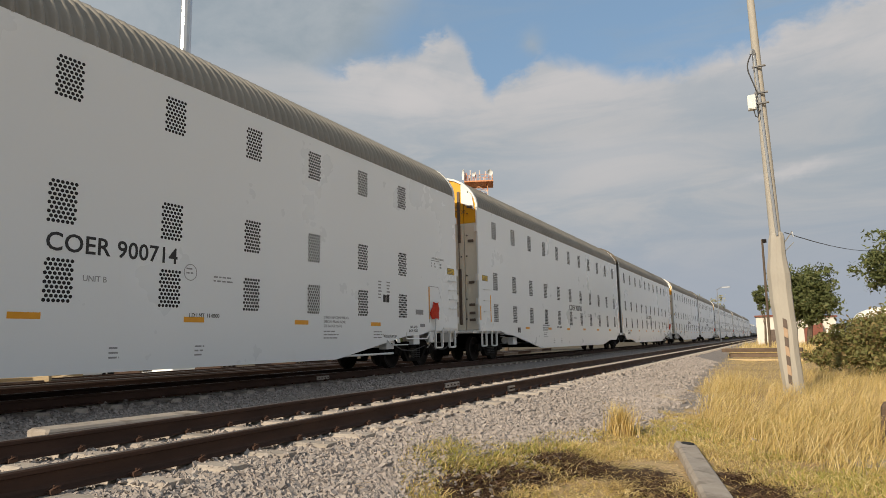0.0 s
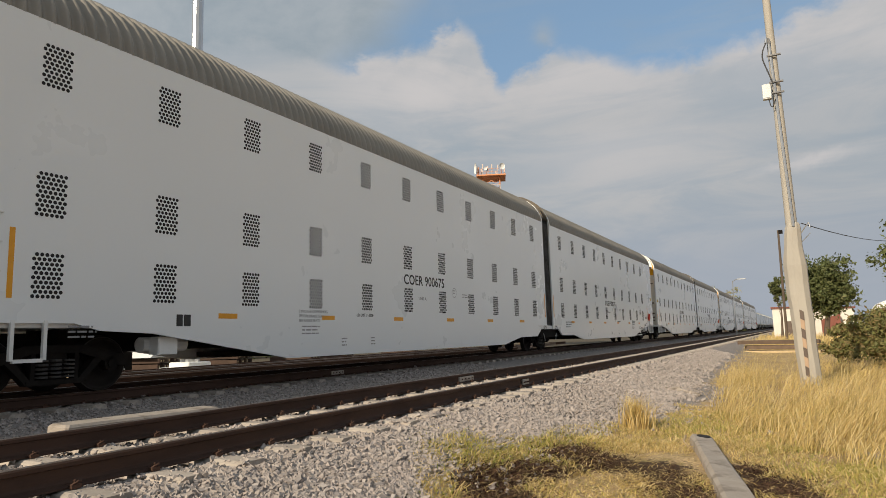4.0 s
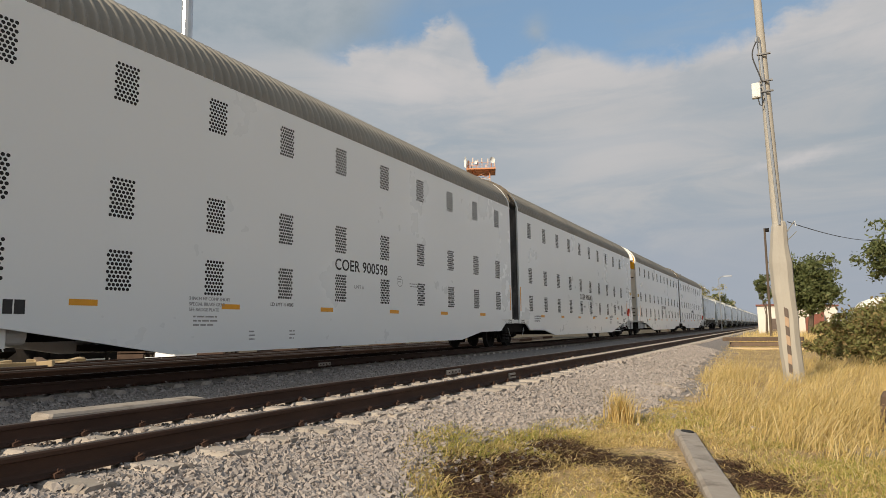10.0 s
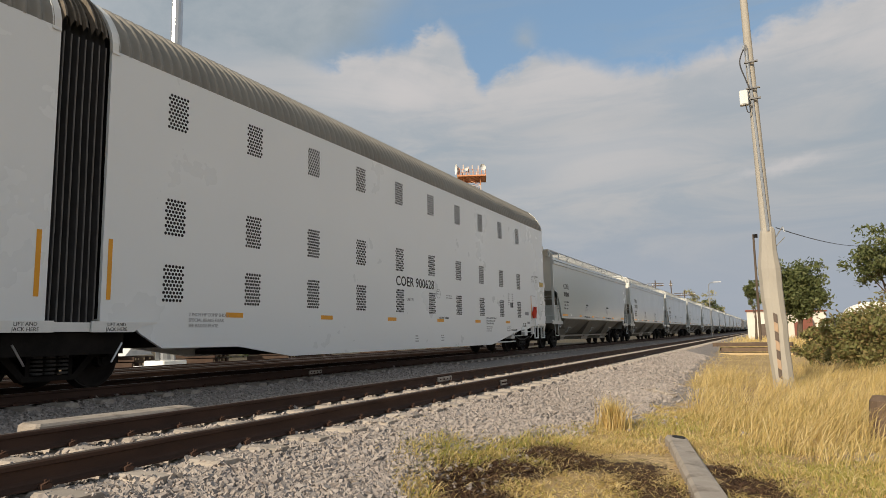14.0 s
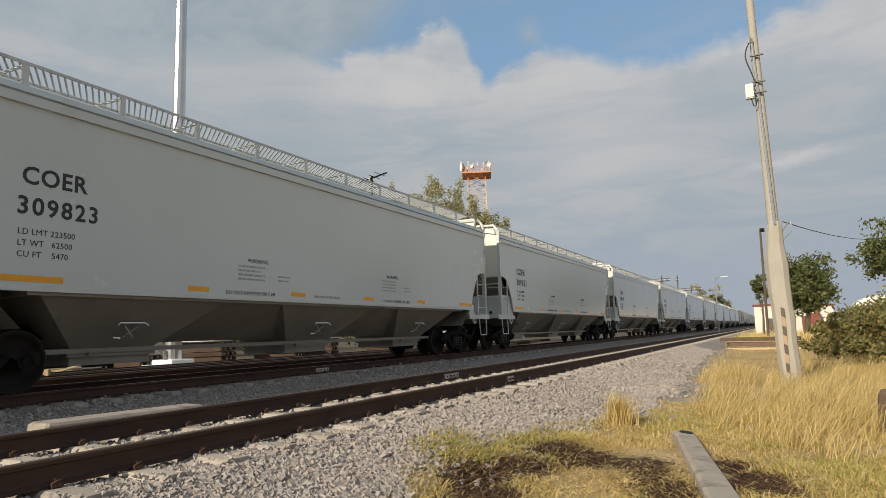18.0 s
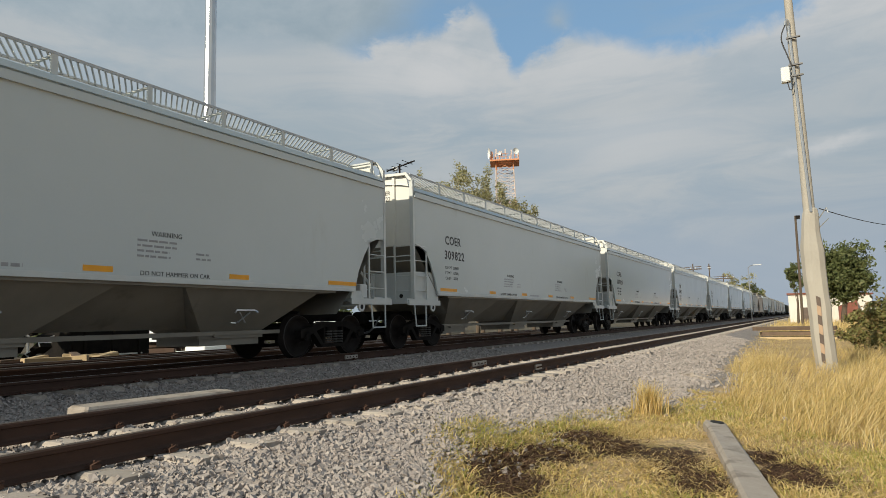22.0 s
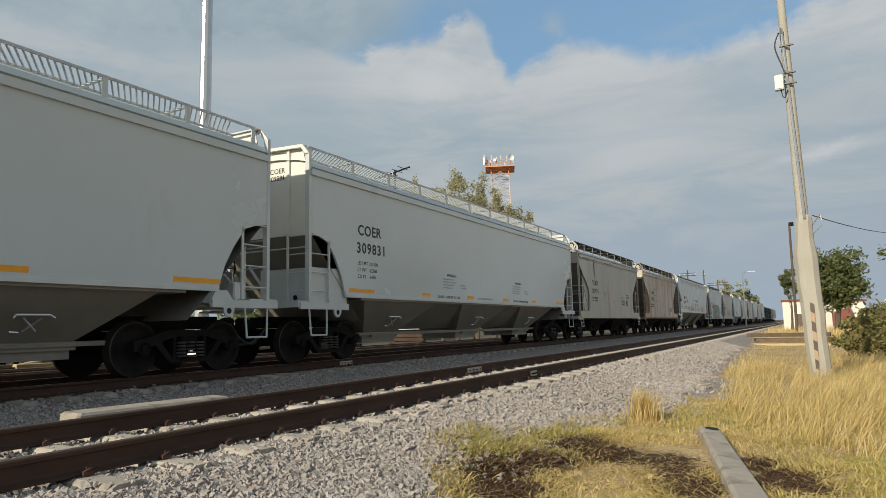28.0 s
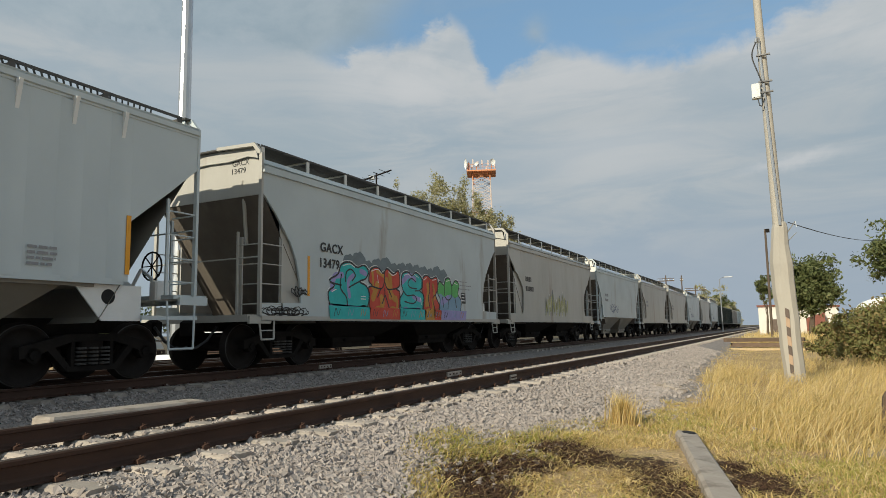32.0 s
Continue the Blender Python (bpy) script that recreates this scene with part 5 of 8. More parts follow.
def hopper_end(car, st, y, s, mat):
    """Platform, shroud, corner posts, ladders, grab rails, steps and roof hoop at one end; s is +1 at the near end."""
    h, kind = HALF, st["end_kind"]

    def yy(a):
        return y + s * a
    low = st["sill"] - 0.28 if st["bays"] == 3 else 1.0
    deep = 1.35 if kind == "coer" else 0.3
    for sx in (1, -1):
        part("end_sill", Form().box(*sorted((sx * (h - 0.06), sx * h)), *sorted((yy(-0.32), yy(deep))), low - 0.06, low + 0.08), mat, car)
    part("end_platform", Form().box(-h + 0.05, h - 0.05, *sorted((yy(-0.3), yy(0.4))), low + 0.05, low + 0.12).box(-h + 0.05, h - 0.05, *sorted((yy(-0.34), yy(-0.28))), low - 0.02, low + 0.12), mat, car)
    # plates that close the sides and the end below the slope sheet
    top = 2.1 if kind == "coer" else 2.0
    for sx in (1, -1) if s > 0 else ():
        if kind == "coer":
            g = [(yy(0.02), low), (yy(1.38), low), (yy(1.34), 1.55), (yy(1.16), 2.02), (yy(1.04), 2.12), (yy(0.02), 2.1)]
        elif kind == "acf":
            g = [(yy(0.62), 1.25), (yy(1.72), 1.25), (yy(1.72), 2.5), (yy(1.45), 2.72), (yy(0.95), 3.02), (yy(0.62), 3.05)]
        else:
            g = [(yy(0.6), st["sill"] - 0.02), (yy(1.45), st["sill"] - 0.02), (yy(1.45), 2.5), (yy(0.6), 2.42)]
        part("gusset_plate", Form().extrude_x(g, *sorted((sx * (h - 0.10), sx * (h - 0.075)))) if kind != "rib" else Form().extrude_x(g, *sorted((sx * (h - 0.03), sx * h))), st["mat"] if kind == "rib" else mat, car)
    if kind == "coer" and s < 0:
        for sx in (1, -1):
            part("gusset_plate", Form().extrude_x([(yy(0.75), low), (yy(1.36), low), (yy(1.24), 1.5), (yy(0.95), 1.5)], *sorted((sx * (h - 0.08), sx * (h - 0.055)))), mat, car)
        part("end_shroud", Form().box(0.35, 0.75, *sorted((yy(0.1), yy(0.13))), low, 1.95), HOP_LIGHT, car, "white brake plate on the end")
    elif kind == "coer":
        part("end_shroud", Form().box(0.1, h - 0.09, *sorted((yy(0.10), yy(0.13))), low, top).box(0.1, 0.16, *sorted((yy(0.0), yy(0.13))), low, top), mat, car, "light grey shroud plate across the end")
        part("shroud_hole", Form().rod((1.05, yy(0.09), 1.45), (1.05, yy(0.085), 1.45), 0.06, 10), HOLE, car)
    elif kind == "acf":
        part("end_shroud", Form().box(h - 0.72, h - 0.56, *sorted((yy(0.02), yy(0.05))), low, 2.75), mat, car, "narrow weathered plate beside the end ladder")
        part("hopper_brace", Form().rod((0.95, yy(0.06), st["cut"][0][1] + 0.35), (0.85, yy(0.3), 2.65), 0.04, 6), mat, car)
    else:
        for sx in (1, -1):
            b = [(yy(1.02), st["sill"] - 0.05), (yy(2.2), st["sill"] - 0.05), (yy(1.72), 0.98), (yy(1.02), 0.98)]
            part("bolster_plate", Form().extrude_x(b, *sorted((sx * (h - 0.12), sx * (h - 0.09)))), WHITE_TRIM, car, "white bolster plate with a round hole")
            part("plate_hole", Form().rod((sx * (h - 0.089), yy(1.62), 1.36), (sx * (h - 0.086), yy(1.62), 1.36), 0.12, 14), HOLE, car)
            part("end_rail", Form().box(*sorted((sx * (h - 0.05), sx * (h - 0.01))), *sorted((yy(-0.1), yy(1.05))), 1.0, 1.07), mat, car)
        part("end_tank", Form().rod((-0.5, yy(0.8), 1.35), (0.7, yy(0.8), 1.35), 0.19, 12), mat, car)
    if kind == "coer":
        lug = Form()
        c0, c1 = yy(0.95), low - 0.06
        n = 14
        ring_o = [(c0 + 0.13 * math.cos(math.pi * (1 + k / n)), c1 - 0.02 + 0.15 * math.sin(math.pi * (1 + k / n))) for k in range(n + 1)]
        lug.extrude_x([(c0 + 0.13, c1 + 0.02), (c0 - 0.13, c1 + 0.02)] + ring_o, h - 0.05, h - 0.01)
        part("lifting_lug", lug, mat, car)
        part("lug_hole", Form().rod((h - 0.015, c0, c1 - 0.06), (h - 0.004, c0, c1 - 0.06), 0.055, 12), HOLE, car)
    # corner posts with rungs, on the side and on the end
    cz = st["walk_z"] - 0.24
    side_top = {"coer": 2.72, "acf": 2.72, "rib": 3.1}[kind]
    wide = {"coer": 0.64, "acf": 0.62, "rib": 0.6}[kind]
    pw = 0.05 if kind == "coer" else 0.035
    for sx in (1, -1):
        part("corner_post", Form().box(*sorted((sx * (h - 2 * pw), sx * (h + 0.01))), *sorted((yy(-0.02 - pw), yy(-0.02 + pw * 0.6))), low + 0.1, cz), mat, car)
        lad = part("ladder", Form().box(*sorted((sx * (h - 0.035), sx * h)), *sorted((yy(wide - 0.03), yy(wide + 0.02))), low + 0.1, side_top), mat, car)
        for k in range(4):
            z = low + 0.34 + k * 0.41
            part("rung", Form().rod((sx * (h - 0.01), yy(0.02), z), (sx * (h - 0.01), yy(wide), z), 0.014, 5), mat, lad)
        if sx > 0 or s < 0:
            lad2 = part("ladder", Form().box(*sorted((sx * (h - 0.66), sx * (h - 0.62))), *sorted((yy(-0.05), yy(0.0))), low + 0.1, 2.86), mat, car)
            for k in range(4):
                z = low + 0.34 + k * 0.41
                part("rung", Form().rod((sx * (h - 0.02), yy(-0.02), z), (sx * (h - 0.64), yy(-0.02), z), 0.014, 5), mat, lad2)
        # flat bar that bends over from the corner post to the crossover board
        bend = [(h - 0.02, cz - 0.02), (h - 0.03, cz + 0.03), (h - 0.2, st["walk_z"] - 0.01), (0.3, st["walk_z"] + 0.03), (0.3, st["walk_z"] - 0.04), (h - 0.24, st["walk_z"] - 0.08), (h - 0.11, cz + 0.0), (h - 0.1, cz - 0.02)]
        part("roof_hoop", Form().extrude_y([(sx * x, z) for x, z in bend], *sorted((yy(-0.07), yy(0.0)))), mat if kind != "coer" else HOP_LIGHT, car)
        stirrup(car, sx * (h - 0.02), *sorted((yy(0.0), yy(0.52 if kind != "acf" else 0.36))), 0.5 if kind == "rib" else 0.62, low, mat)
        if kind == "acf":
            part("step", Form().rod((sx * h, yy(0.0), 0.8), (sx * h, yy(0.36), 0.8), 0.014, 5), mat, car)
    part("grab_rail", Form().rod((-h + 0.1, yy(-0.02), low + 1.3), (h - 0.1, yy(-0.02), low + 1.3), 0.016, 6), mat, car)
    for sx in (1, -1) if kind != "acf" else ():
        part("end_post", Form().box(*sorted((sx * 0.86, sx * 0.94)), *sorted((yy(0.0), yy(0.05))), st["cut"][0][1], st["walk_z"] - 0.06), mat if kind != "coer" else HOP_LIGHT, car)
    if kind == "coer":
        part("brace", Form().rod((-0.3, yy(0.05), 2.2), (0.14, yy(0.1), low + 0.4), 0.035, 6), mat, car)
    # wheel of the hand brake and the reservoir on the far end only
    if s < 0:
        ring = Form()
        bx = 0.3
        for k in range(16):
            a, b = 6.2832 * k / 16, 6.2832 * (k + 1) / 16
            ring.rod((bx + 0.27 * math.cos(a), yy(-0.12), 2.05 + 0.27 * math.sin(a)), (bx + 0.27 * math.cos(b), yy(-0.12), 2.05 + 0.27 * math.sin(b)), 0.018, 5, cap=False)
        for k in range(4):
            a = 3.1416 * k / 4
            ring.rod((bx + 0.27 * math.cos(a), yy(-0.12), 2.05 + 0.27 * math.sin(a)), (bx - 0.27 * math.cos(a), yy(-0.12), 2.05 - 0.27 * math.sin(a)), 0.012, 4)
        part("brake_wheel", ring, TRUCK_IRON, car, "iron hand-brake wheel")
        part("air_tank", Form().rod((-0.6, yy(0.75), 1.5), (0.7, yy(0.75), 1.5), 0.2, 14), mat, car)
        part("brake_pipe", Form().pipe([(0.9, yy(0.3), 1.3), (0.95, yy(0.4), 1.75), (0.95, yy(0.62), 1.9), (0.9, yy(0.8), 1.5)], 0.03, 6), GALV, car, "pale brake pipe")
        part("brake_box", Form().box(1.0, 1.2, *sorted((yy(0.2), yy(0.5))), 1.35, 1.7, 0.03), WHITE_TRIM, car, "white brake valve box")


SHELLS = {}
STRIPE_L = Form().box(0, 0.004, 0, 1.02, 0, 0.09).mesh("reflector", ORANGE)
STRIPE_S = Form().box(0, 0.004, 0, 0.48, 0, 0.09).mesh("reflector", ORANGE)


def hopper(kind, st, mark="", digits="", size=0.25, letter=None):
    car = thing("covered_hopper", st["label"], "freight car", "cars of the passing train")
    if kind not in SHELLS:
        SHELLS[kind] = hopper_shell_parts(st)
    m = SHELLS[kind]
    rng = random.Random(hash_of(mark + digits))
    names = {"side": "side_sheet", "roof": "roof", "end_plate": "end_plate", "slope": "slope_sheet", "floor": "floor_sheet", "edge": "side_sill", "bay": "hopper_bay", "gate": "outlet_gate", "sill": "centre_sill", "saddle": "saddle_sheet",
             "walk_frame": "running_board_rail", "walk_slats": "running_board_grating", "walk_post": "running_board_bracket", "crossover": "crossover_board", "fascia": "roof_end_plate", "hatch": "roof_hatch", "rib": "side_post", "rib_cap": "post_cap"}
    L = st["length"]
    for key, me in m.items():
        k = key[0] if isinstance(key, tuple) else key
        if k in ("bay", "gate"):
            w = (L - 3.7) / st["bays"]
            spots = [c * L / 18.0 - w / 2 for c in (3.9, 9.1, 13.9)] if st["bays"] == 3 else [1.85 + i * w for i in range(st["bays"])]
        elif k == "walk_post":
            spots = [0.2 + (L - 0.4) * i / int(L / 1.52) for i in range(int(L / 1.52) + 1)]
        elif k == "hatch":
            spots = [1.2 + (L - 3.4) * i / (max(4, int(L / 3)) - 1) for i in range(max(4, int(L / 3)))]
        elif k in ("rib", "rib_cap"):
            spots = [1.55 + (L - 3.1) * i / (st["ribs"] - 1) for i in range(st["ribs"])]
        else:
            spots = [0]
        for spot in spots:
            part(names[k], me, None, car, at=pose(0, spot, 0))
    hopper_end(car, st, 0.0, 1, st["trim"])
    hopper_end(car, st, L, -1, st["trim"])
    truck(car, st["trucks"] + 0.05, 0.475)
    truck(car, L - st["trucks"] - (0.2 if st["end_kind"] == "coer" else 0.35), 0.475)
    coupler(car, -0.1, -1)
    coupler(car, L + 0.1, 1)
    letter = letter or LETTER
    x = HALF + (0.026 if st["ribs"] else st.get("lift", 0.002))
    if mark:
        part("lettering", text_mesh(mark, size, letter, 1.08, 0.007), None, car, "dark reporting mark", at=pose(x, st["mark_y"], st["mark_z"]))
    if digits:
        part("lettering", text_mesh(digits, size, letter, 1.2 if st["end_kind"] == "coer" else 1.08, 0.007), None, car, "dark car number", at=pose(x, st["mark_y"] - 0.05, st["mark_z"] - size * 1.75))
    return car


COER = style()
# bays in the trucks' black, slope sheets with their shade in the colour
ACF = style(length=12.35, mark_y=2.12, end_kind="acf", slope=SHADED_BROWN, sill=1.06, eave=3.98, top=4.42, bays=2, mat=OLD_GREY, end=OLD_GREY, bay=TRUCK_IRON, trim=OLD_GREY, bracket=HOP_LIGHT, walk=ROOF_DARK, trucks=1.15, rim=0.26, mark_z=2.68, walk_z=4.72,
            cut=[(0.0, 3.66), (0.06, 3.6), (0.55, 3.2), (0.7, 3.02), (0.85, 2.98), (1.3, 2.6), (1.48, 2.42), (1.55, 2.15), (1.55, 1.75), (1.5, 1.5), (1.4, 1.36), (0.0, 1.34), (0.0, 1.02)], label="weathered beige-grey round-sided covered hopper car")
GA = style(ACF, mat=BLUE_GREY, lift=0.012, mark_y=1.89, eave=4.1, mark_z=2.6, cut=[(0.0, 3.62), (0.1, 3.54), (0.4, 3.25), (0.6, 3.01), (0.88, 2.68), (1.08, 2.3), (1.2, 1.84), (1.24, 1.38), (0.0, 1.36), (0.0, 1.0)], label="blue-grey covered hopper car with a colourful graffiti mural")
RIBBED = style(length=18.28, lip=0.012, end_kind="rib", eave=4.36, top=4.55, mat=RIB_GREY, end=RIB_GREY, trim=RIB_GREY, ribs=19, walk=ROOF_DARK, walk_z=4.74, bracket=ROOF_DARK, sill=1.6, mark_z=2.74, mark_y=2.5, walk_x=(0.7, 1.3), rim=0.06,
               cut=[(0.0, 3.72), (0.06, 3.67), (0.6, 3.2), (1.4, 2.54), (1.44, 2.4), (1.44, 1.6)], label="cool grey ribbed covered hopper car with blue graffiti tags")
RUSTY = style(ACF, mat=RUSTY_GREY, end=RUSTY_GREY, trim=RUSTY_TRIM, label="rust-streaked beige covered hopper car")
SMALL = style(ACF, mat=BLUE_GREY, end=HOP_LIGHT, trim=BLUE_GREY, bay=HOP_DARKEND, sill=1.4, cut=[(0.0, 3.5), (0.15, 3.4), (0.6, 2.9), (0.95, 2.4), (1.1, 1.9), (1.15, 1.4)], label="plain pale blue-grey covered hopper car")


def coer_details(car, rng, known):
    x = HALF + 0.002
    part("reflector", STRIPE_L, None, car, "long orange reflector strip", at=pose(HALF, 1.37, 1.60))
    for s in (4.7, 7.5, 10.3, 13.1):
        part("reflector", STRIPE_S, None, car, "orange reflector strip", at=pose(HALF, s, 1.60))
    part("reflector", STRIPE_L, None, car, "long orange reflector strip", at=pose(HALF, 15.95, 1.60))
    if known:
        for words, z in (("LD LMT 223500", 2.27), ("LT WT   62500", 2.11), ("CU FT    5470", 1.95)):
            part("lettering", text_mesh(words, 0.085, LETTER, 1.05), None, car, at=pose(x, 1.7, z))
    else:
        part("stencil", bars_form(1.7, 2.27, 0.9, 3, 0.16, 0.08, rng, HALF), LETTER, car)
    for s in (5.93, 11.19):
        part("lettering", text_mesh("WARNING", 0.085, LETTER, 1.05), None, car, at=pose(x, s + 0.25, 2.23))
        part("stencil", bars_form(s, 2.13, 0.85, 4, 0.085, 0.035, rng, HALF), GREY_LETTER, car, "small worn stencil lines")
        part("stencil", bars_form(s + 1.15, 1.98, 0.4, 2, 0.085, 0.035, rng, HALF), GREY_LETTER, car)
    part("lettering", text_mesh("DO NOT HAMMER ON CAR", 0.075, LETTER, 1.05), None, car, at=pose(x, 5.6, 1.58))
    part("lettering", text_mesh("DO NOT HAMMER ON CAR", 0.075, LETTER, 1.05), None, car, at=pose(x, 11.25, 1.58))
    part("stencil", bars_form(8.3, 1.6, 1.3, 1, 0.1, 0.05, rng, HALF), GREY_LETTER, car)
    part("gate_rail", Form().box(0.64, 0.72, 1.95, 16.1, 0.56, 0.64, 0.01), HOP_DARKEND, car, "dark grey rail along the outlet gates")
    for yc in (3.9, 9.1, 13.9):
        fm = Form()
        fm.pipe([(1.2, yc - 0.3, 0.99), (1.17, yc - 0.24, 1.04), (1.17, yc + 0.24, 1.04), (1.2, yc + 0.3, 0.99)], 0.018, 5).pipe([(1.12, yc - 0.12, 1.0), (1.02, yc + 0.12, 0.8)], 0.016, 5).pipe([(1.12, yc + 0.16, 1.0), (1.02, yc - 0.08, 0.8)], 0.016, 5).pipe([(1.02, yc - 0.25, 0.8), (1.02, yc - 0.12, 0.79)], 0.016, 5)
        part("gate_linkage", fm, GALV, car, "pale gate linkage on the hopper bays")


def ribbon(pts, width, x, ends=5):
    """A flat painted stroke along (y, z) points, with round ends, at x."""
    fm = Form()
    n = len(pts)
    left, right = [], []
    for i, p in enumerate(pts):
        a, b = pts[max(0, i - 1)], pts[min(n - 1, i + 1)]
        d = Vector((b[0] - a[0], b[1] - a[1]))
        d = d.normalized() if d.length > 1e-6 else Vector((1, 0))
        left.append((x, p[0] - d.y * width / 2, p[1] + d.x * width / 2))
        right.append((x, p[0] + d.y * width / 2, p[1] - d.x * width / 2))
    fm.add(left + right, [(i, n + i, n + i + 1, i + 1) for i in range(n - 1)])
    for p, q in ((pts[0], pts[1]), (pts[-1], pts[-2])):
        t = math.atan2(p[1] - q[1], p[0] - q[0])
        fan = [(x, p[0] + width / 2 * math.cos(t + math.pi * (k / ends - 0.5)), p[1] + width / 2 * math.sin(t + math.pi * (k / ends - 0.5))) for k in range(ends + 1)]
        fm.add(fan, [tuple(range(ends + 1))])
    return fm


def smooth_line(pts, k=6):
    """Catmull-Rom through the points."""
    out = []
    for i in range(len(pts) - 1):
        p0, p1, p2, p3 = pts[max(0, i - 1)], pts[i], pts[i + 1], pts[min(len(pts) - 1, i + 2)]
        for j in range(k):
            t = j / k
            out.append(tuple(0.5 * (2 * p1[c] + (p2[c] - p0[c]) * t + (2 * p0[c] - 5 * p1[c] + 4 * p2[c] - p3[c]) * t * t + (3 * p1[c] - p0[c] - 3 * p2[c] + p3[c]) * t ** 3) for c in (0, 1)))
    return out + [pts[-1]]


# fat letter shapes in a unit square: outline, then inner dark lines, then pale glints
BUBBLES = {
    "hook": ([(0.04, 0.0), (0.0, 0.28), (0.14, 0.44), (0.03, 0.55), (0.22, 0.70), (0.30, 0.92), (0.5, 1.0), (0.68, 0.90), (0.86, 0.97), (0.98, 0.84), (0.90, 0.66), (0.74, 0.58), (0.93, 0.48), (1.0, 0.25), (0.95, 0.0)],
             [[(0.40, 0.55), (0.42, 0.76), (0.53, 0.84), (0.64, 0.72), (0.56, 0.58)], [(0.30, 0.7), (0.28, 0.4), (0.42, 0.2), (0.44, 0.0)], [(0.74, 0.58), (0.6, 0.5), (0.48, 0.42)], [(0.04, 0.5), (0.3, 0.46)]],
             [[(0.34, 0.9), (0.5, 0.955), (0.62, 0.9)], [(0.78, 0.24), (0.9, 0.24)], [(0.78, 0.18), (0.9, 0.18)], [(0.08, 0.3), (0.18, 0.36)]]),
    "wave": ([(0.02, 0.0), (0.04, 0.3), (0.0, 0.45), (0.12, 0.52), (0.02, 0.62), (0.08, 0.9), (0.3, 0.97), (0.45, 0.84), (0.58, 0.97), (0.78, 0.86), (0.96, 0.95), (1.0, 0.6), (0.88, 0.48), (1.0, 0.4), (0.98, 0.0)],
             [[(0.1, 0.5), (0.4, 0.46), (0.5, 0.62), (0.6, 0.46), (0.9, 0.5)], [(0.5, 0.84), (0.5, 0.62)], [(0.5, 0.46), (0.5, 0.3), (0.42, 0.1)], [(0.38, 0.46), (0.28, 0.25)], [(0.62, 0.46), (0.72, 0.28)], [(0.52, 0.3), (0.64, 0.0)]],
             [[(0.1, 0.86), (0.28, 0.92), (0.4, 0.84)], [(0.62, 0.9), (0.76, 0.82), (0.9, 0.88)], [(0.3, 0.6), (0.28, 0.78)]]),
    "double": ([(0.06, 0.0), (0.0, 0.22), (0.14, 0.42), (0.08, 0.62), (0.12, 0.88), (0.34, 0.96), (0.5, 0.88), (0.66, 0.97), (0.9, 0.84), (0.94, 0.6), (0.82, 0.5), (1.0, 0.36), (0.97, 0.0)],
               [[(0.66, 0.72), (0.48, 0.8), (0.34, 0.68), (0.42, 0.56), (0.7, 0.54)], [(0.16, 0.44), (0.3, 0.34), (0.58, 0.36), (0.68, 0.24), (0.52, 0.14), (0.2, 0.18)], [(0.82, 0.5), (0.62, 0.48)]],
               [[(0.18, 0.86), (0.34, 0.9), (0.46, 0.84)], [(0.6, 0.92), (0.78, 0.84)], [(0.84, 0.3), (0.88, 0.12)]]),
    "arch": ([(0.04, 0.0), (0.12, 0.3), (0.02, 0.5), (0.08, 0.84), (0.3, 0.94), (0.55, 0.86), (0.84, 0.92), (0.9, 0.6), (0.78, 0.4), (1.0, 0.1), (0.96, 0.0)],
             [[(0.4, 0.86), (0.44, 0.55), (0.36, 0.3), (0.46, 0.0)], [(0.62, 0.7), (0.62, 0.5)], [(0.76, 0.42), (0.6, 0.3), (0.72, 0.0)]], [[(0.12, 0.8), (0.3, 0.88)], [(0.6, 0.82), (0.8, 0.86)]]),
    "crown": ([(0.04, 0.0), (0.1, 0.3), (0.0, 0.5), (0.08, 0.82), (0.26, 0.72), (0.34, 0.9), (0.5, 0.94), (0.6, 0.74), (0.76, 0.9), (0.92, 0.78), (0.86, 0.5), (1.0, 0.3), (0.97, 0.0)],
              [[(0.28, 0.72), (0.3, 0.4), (0.44, 0.3), (0.58, 0.42), (0.6, 0.74)], [(0.44, 0.3), (0.42, 0.05)], [(0.72, 0.4), (0.78, 0.1)], [(0.2, 0.36), (0.24, 0.08)]], [[(0.36, 0.84), (0.5, 0.88)], [(0.7, 0.82), (0.84, 0.78)]])}


def graffiti(car, letters, z0, z1):
    """Fat letters: a body in two colours, a dark outline, dark inner lines and pale glints; letters are (shape, y0, y1, upper, lower, split)."""
    for i, (shape, y0, y1, up, down, split) in enumerate(letters):
        rim, lines, glints = BUBBLES[shape]
        lift = 0.0006 * (i % 2)

        def place(pts):
            return [(y0 + (y1 - y0) * a, z0 + (z1 - z0) * b) for a, b in pts]
        edge = smooth_line(place(rim), 4)
        part("graffiti_letter", Form().add([(HALF + 0.004 + lift, a, b) for a, b in edge], [tuple(range(len(edge)))]), up, car)
        zs = z0 + (z1 - z0) * split
        low = [(a, min(b, zs + 0.05 * math.sin(9 * a))) for a, b in edge]
        part("graffiti_shade", Form().add([(HALF + 0.0055 + lift, a, b) for a, b in low], [tuple(range(len(low)))]), down, car)
        part("graffiti_outline", ribbon(edge, 0.045, HALF + 0.0068 + lift), LETTER, car)
        part("graffiti_outline", ribbon([(a - 0.035 * (1 if a < (y0 + y1) / 2 else -1), b + 0.035) for a, b in edge], 0.018, HALF + 0.0034 + lift), WHITE_TRIM, car)
        for st in lines:
            part("graffiti_line", ribbon(smooth_line(place(st)), 0.04, HALF + 0.0078 + lift), LETTER, car)
        for st in glints:
            part("graffiti_glint", ribbon(smooth_line(place(st)), 0.022, HALF + 0.0086 + lift), WHITE_TRIM, car)


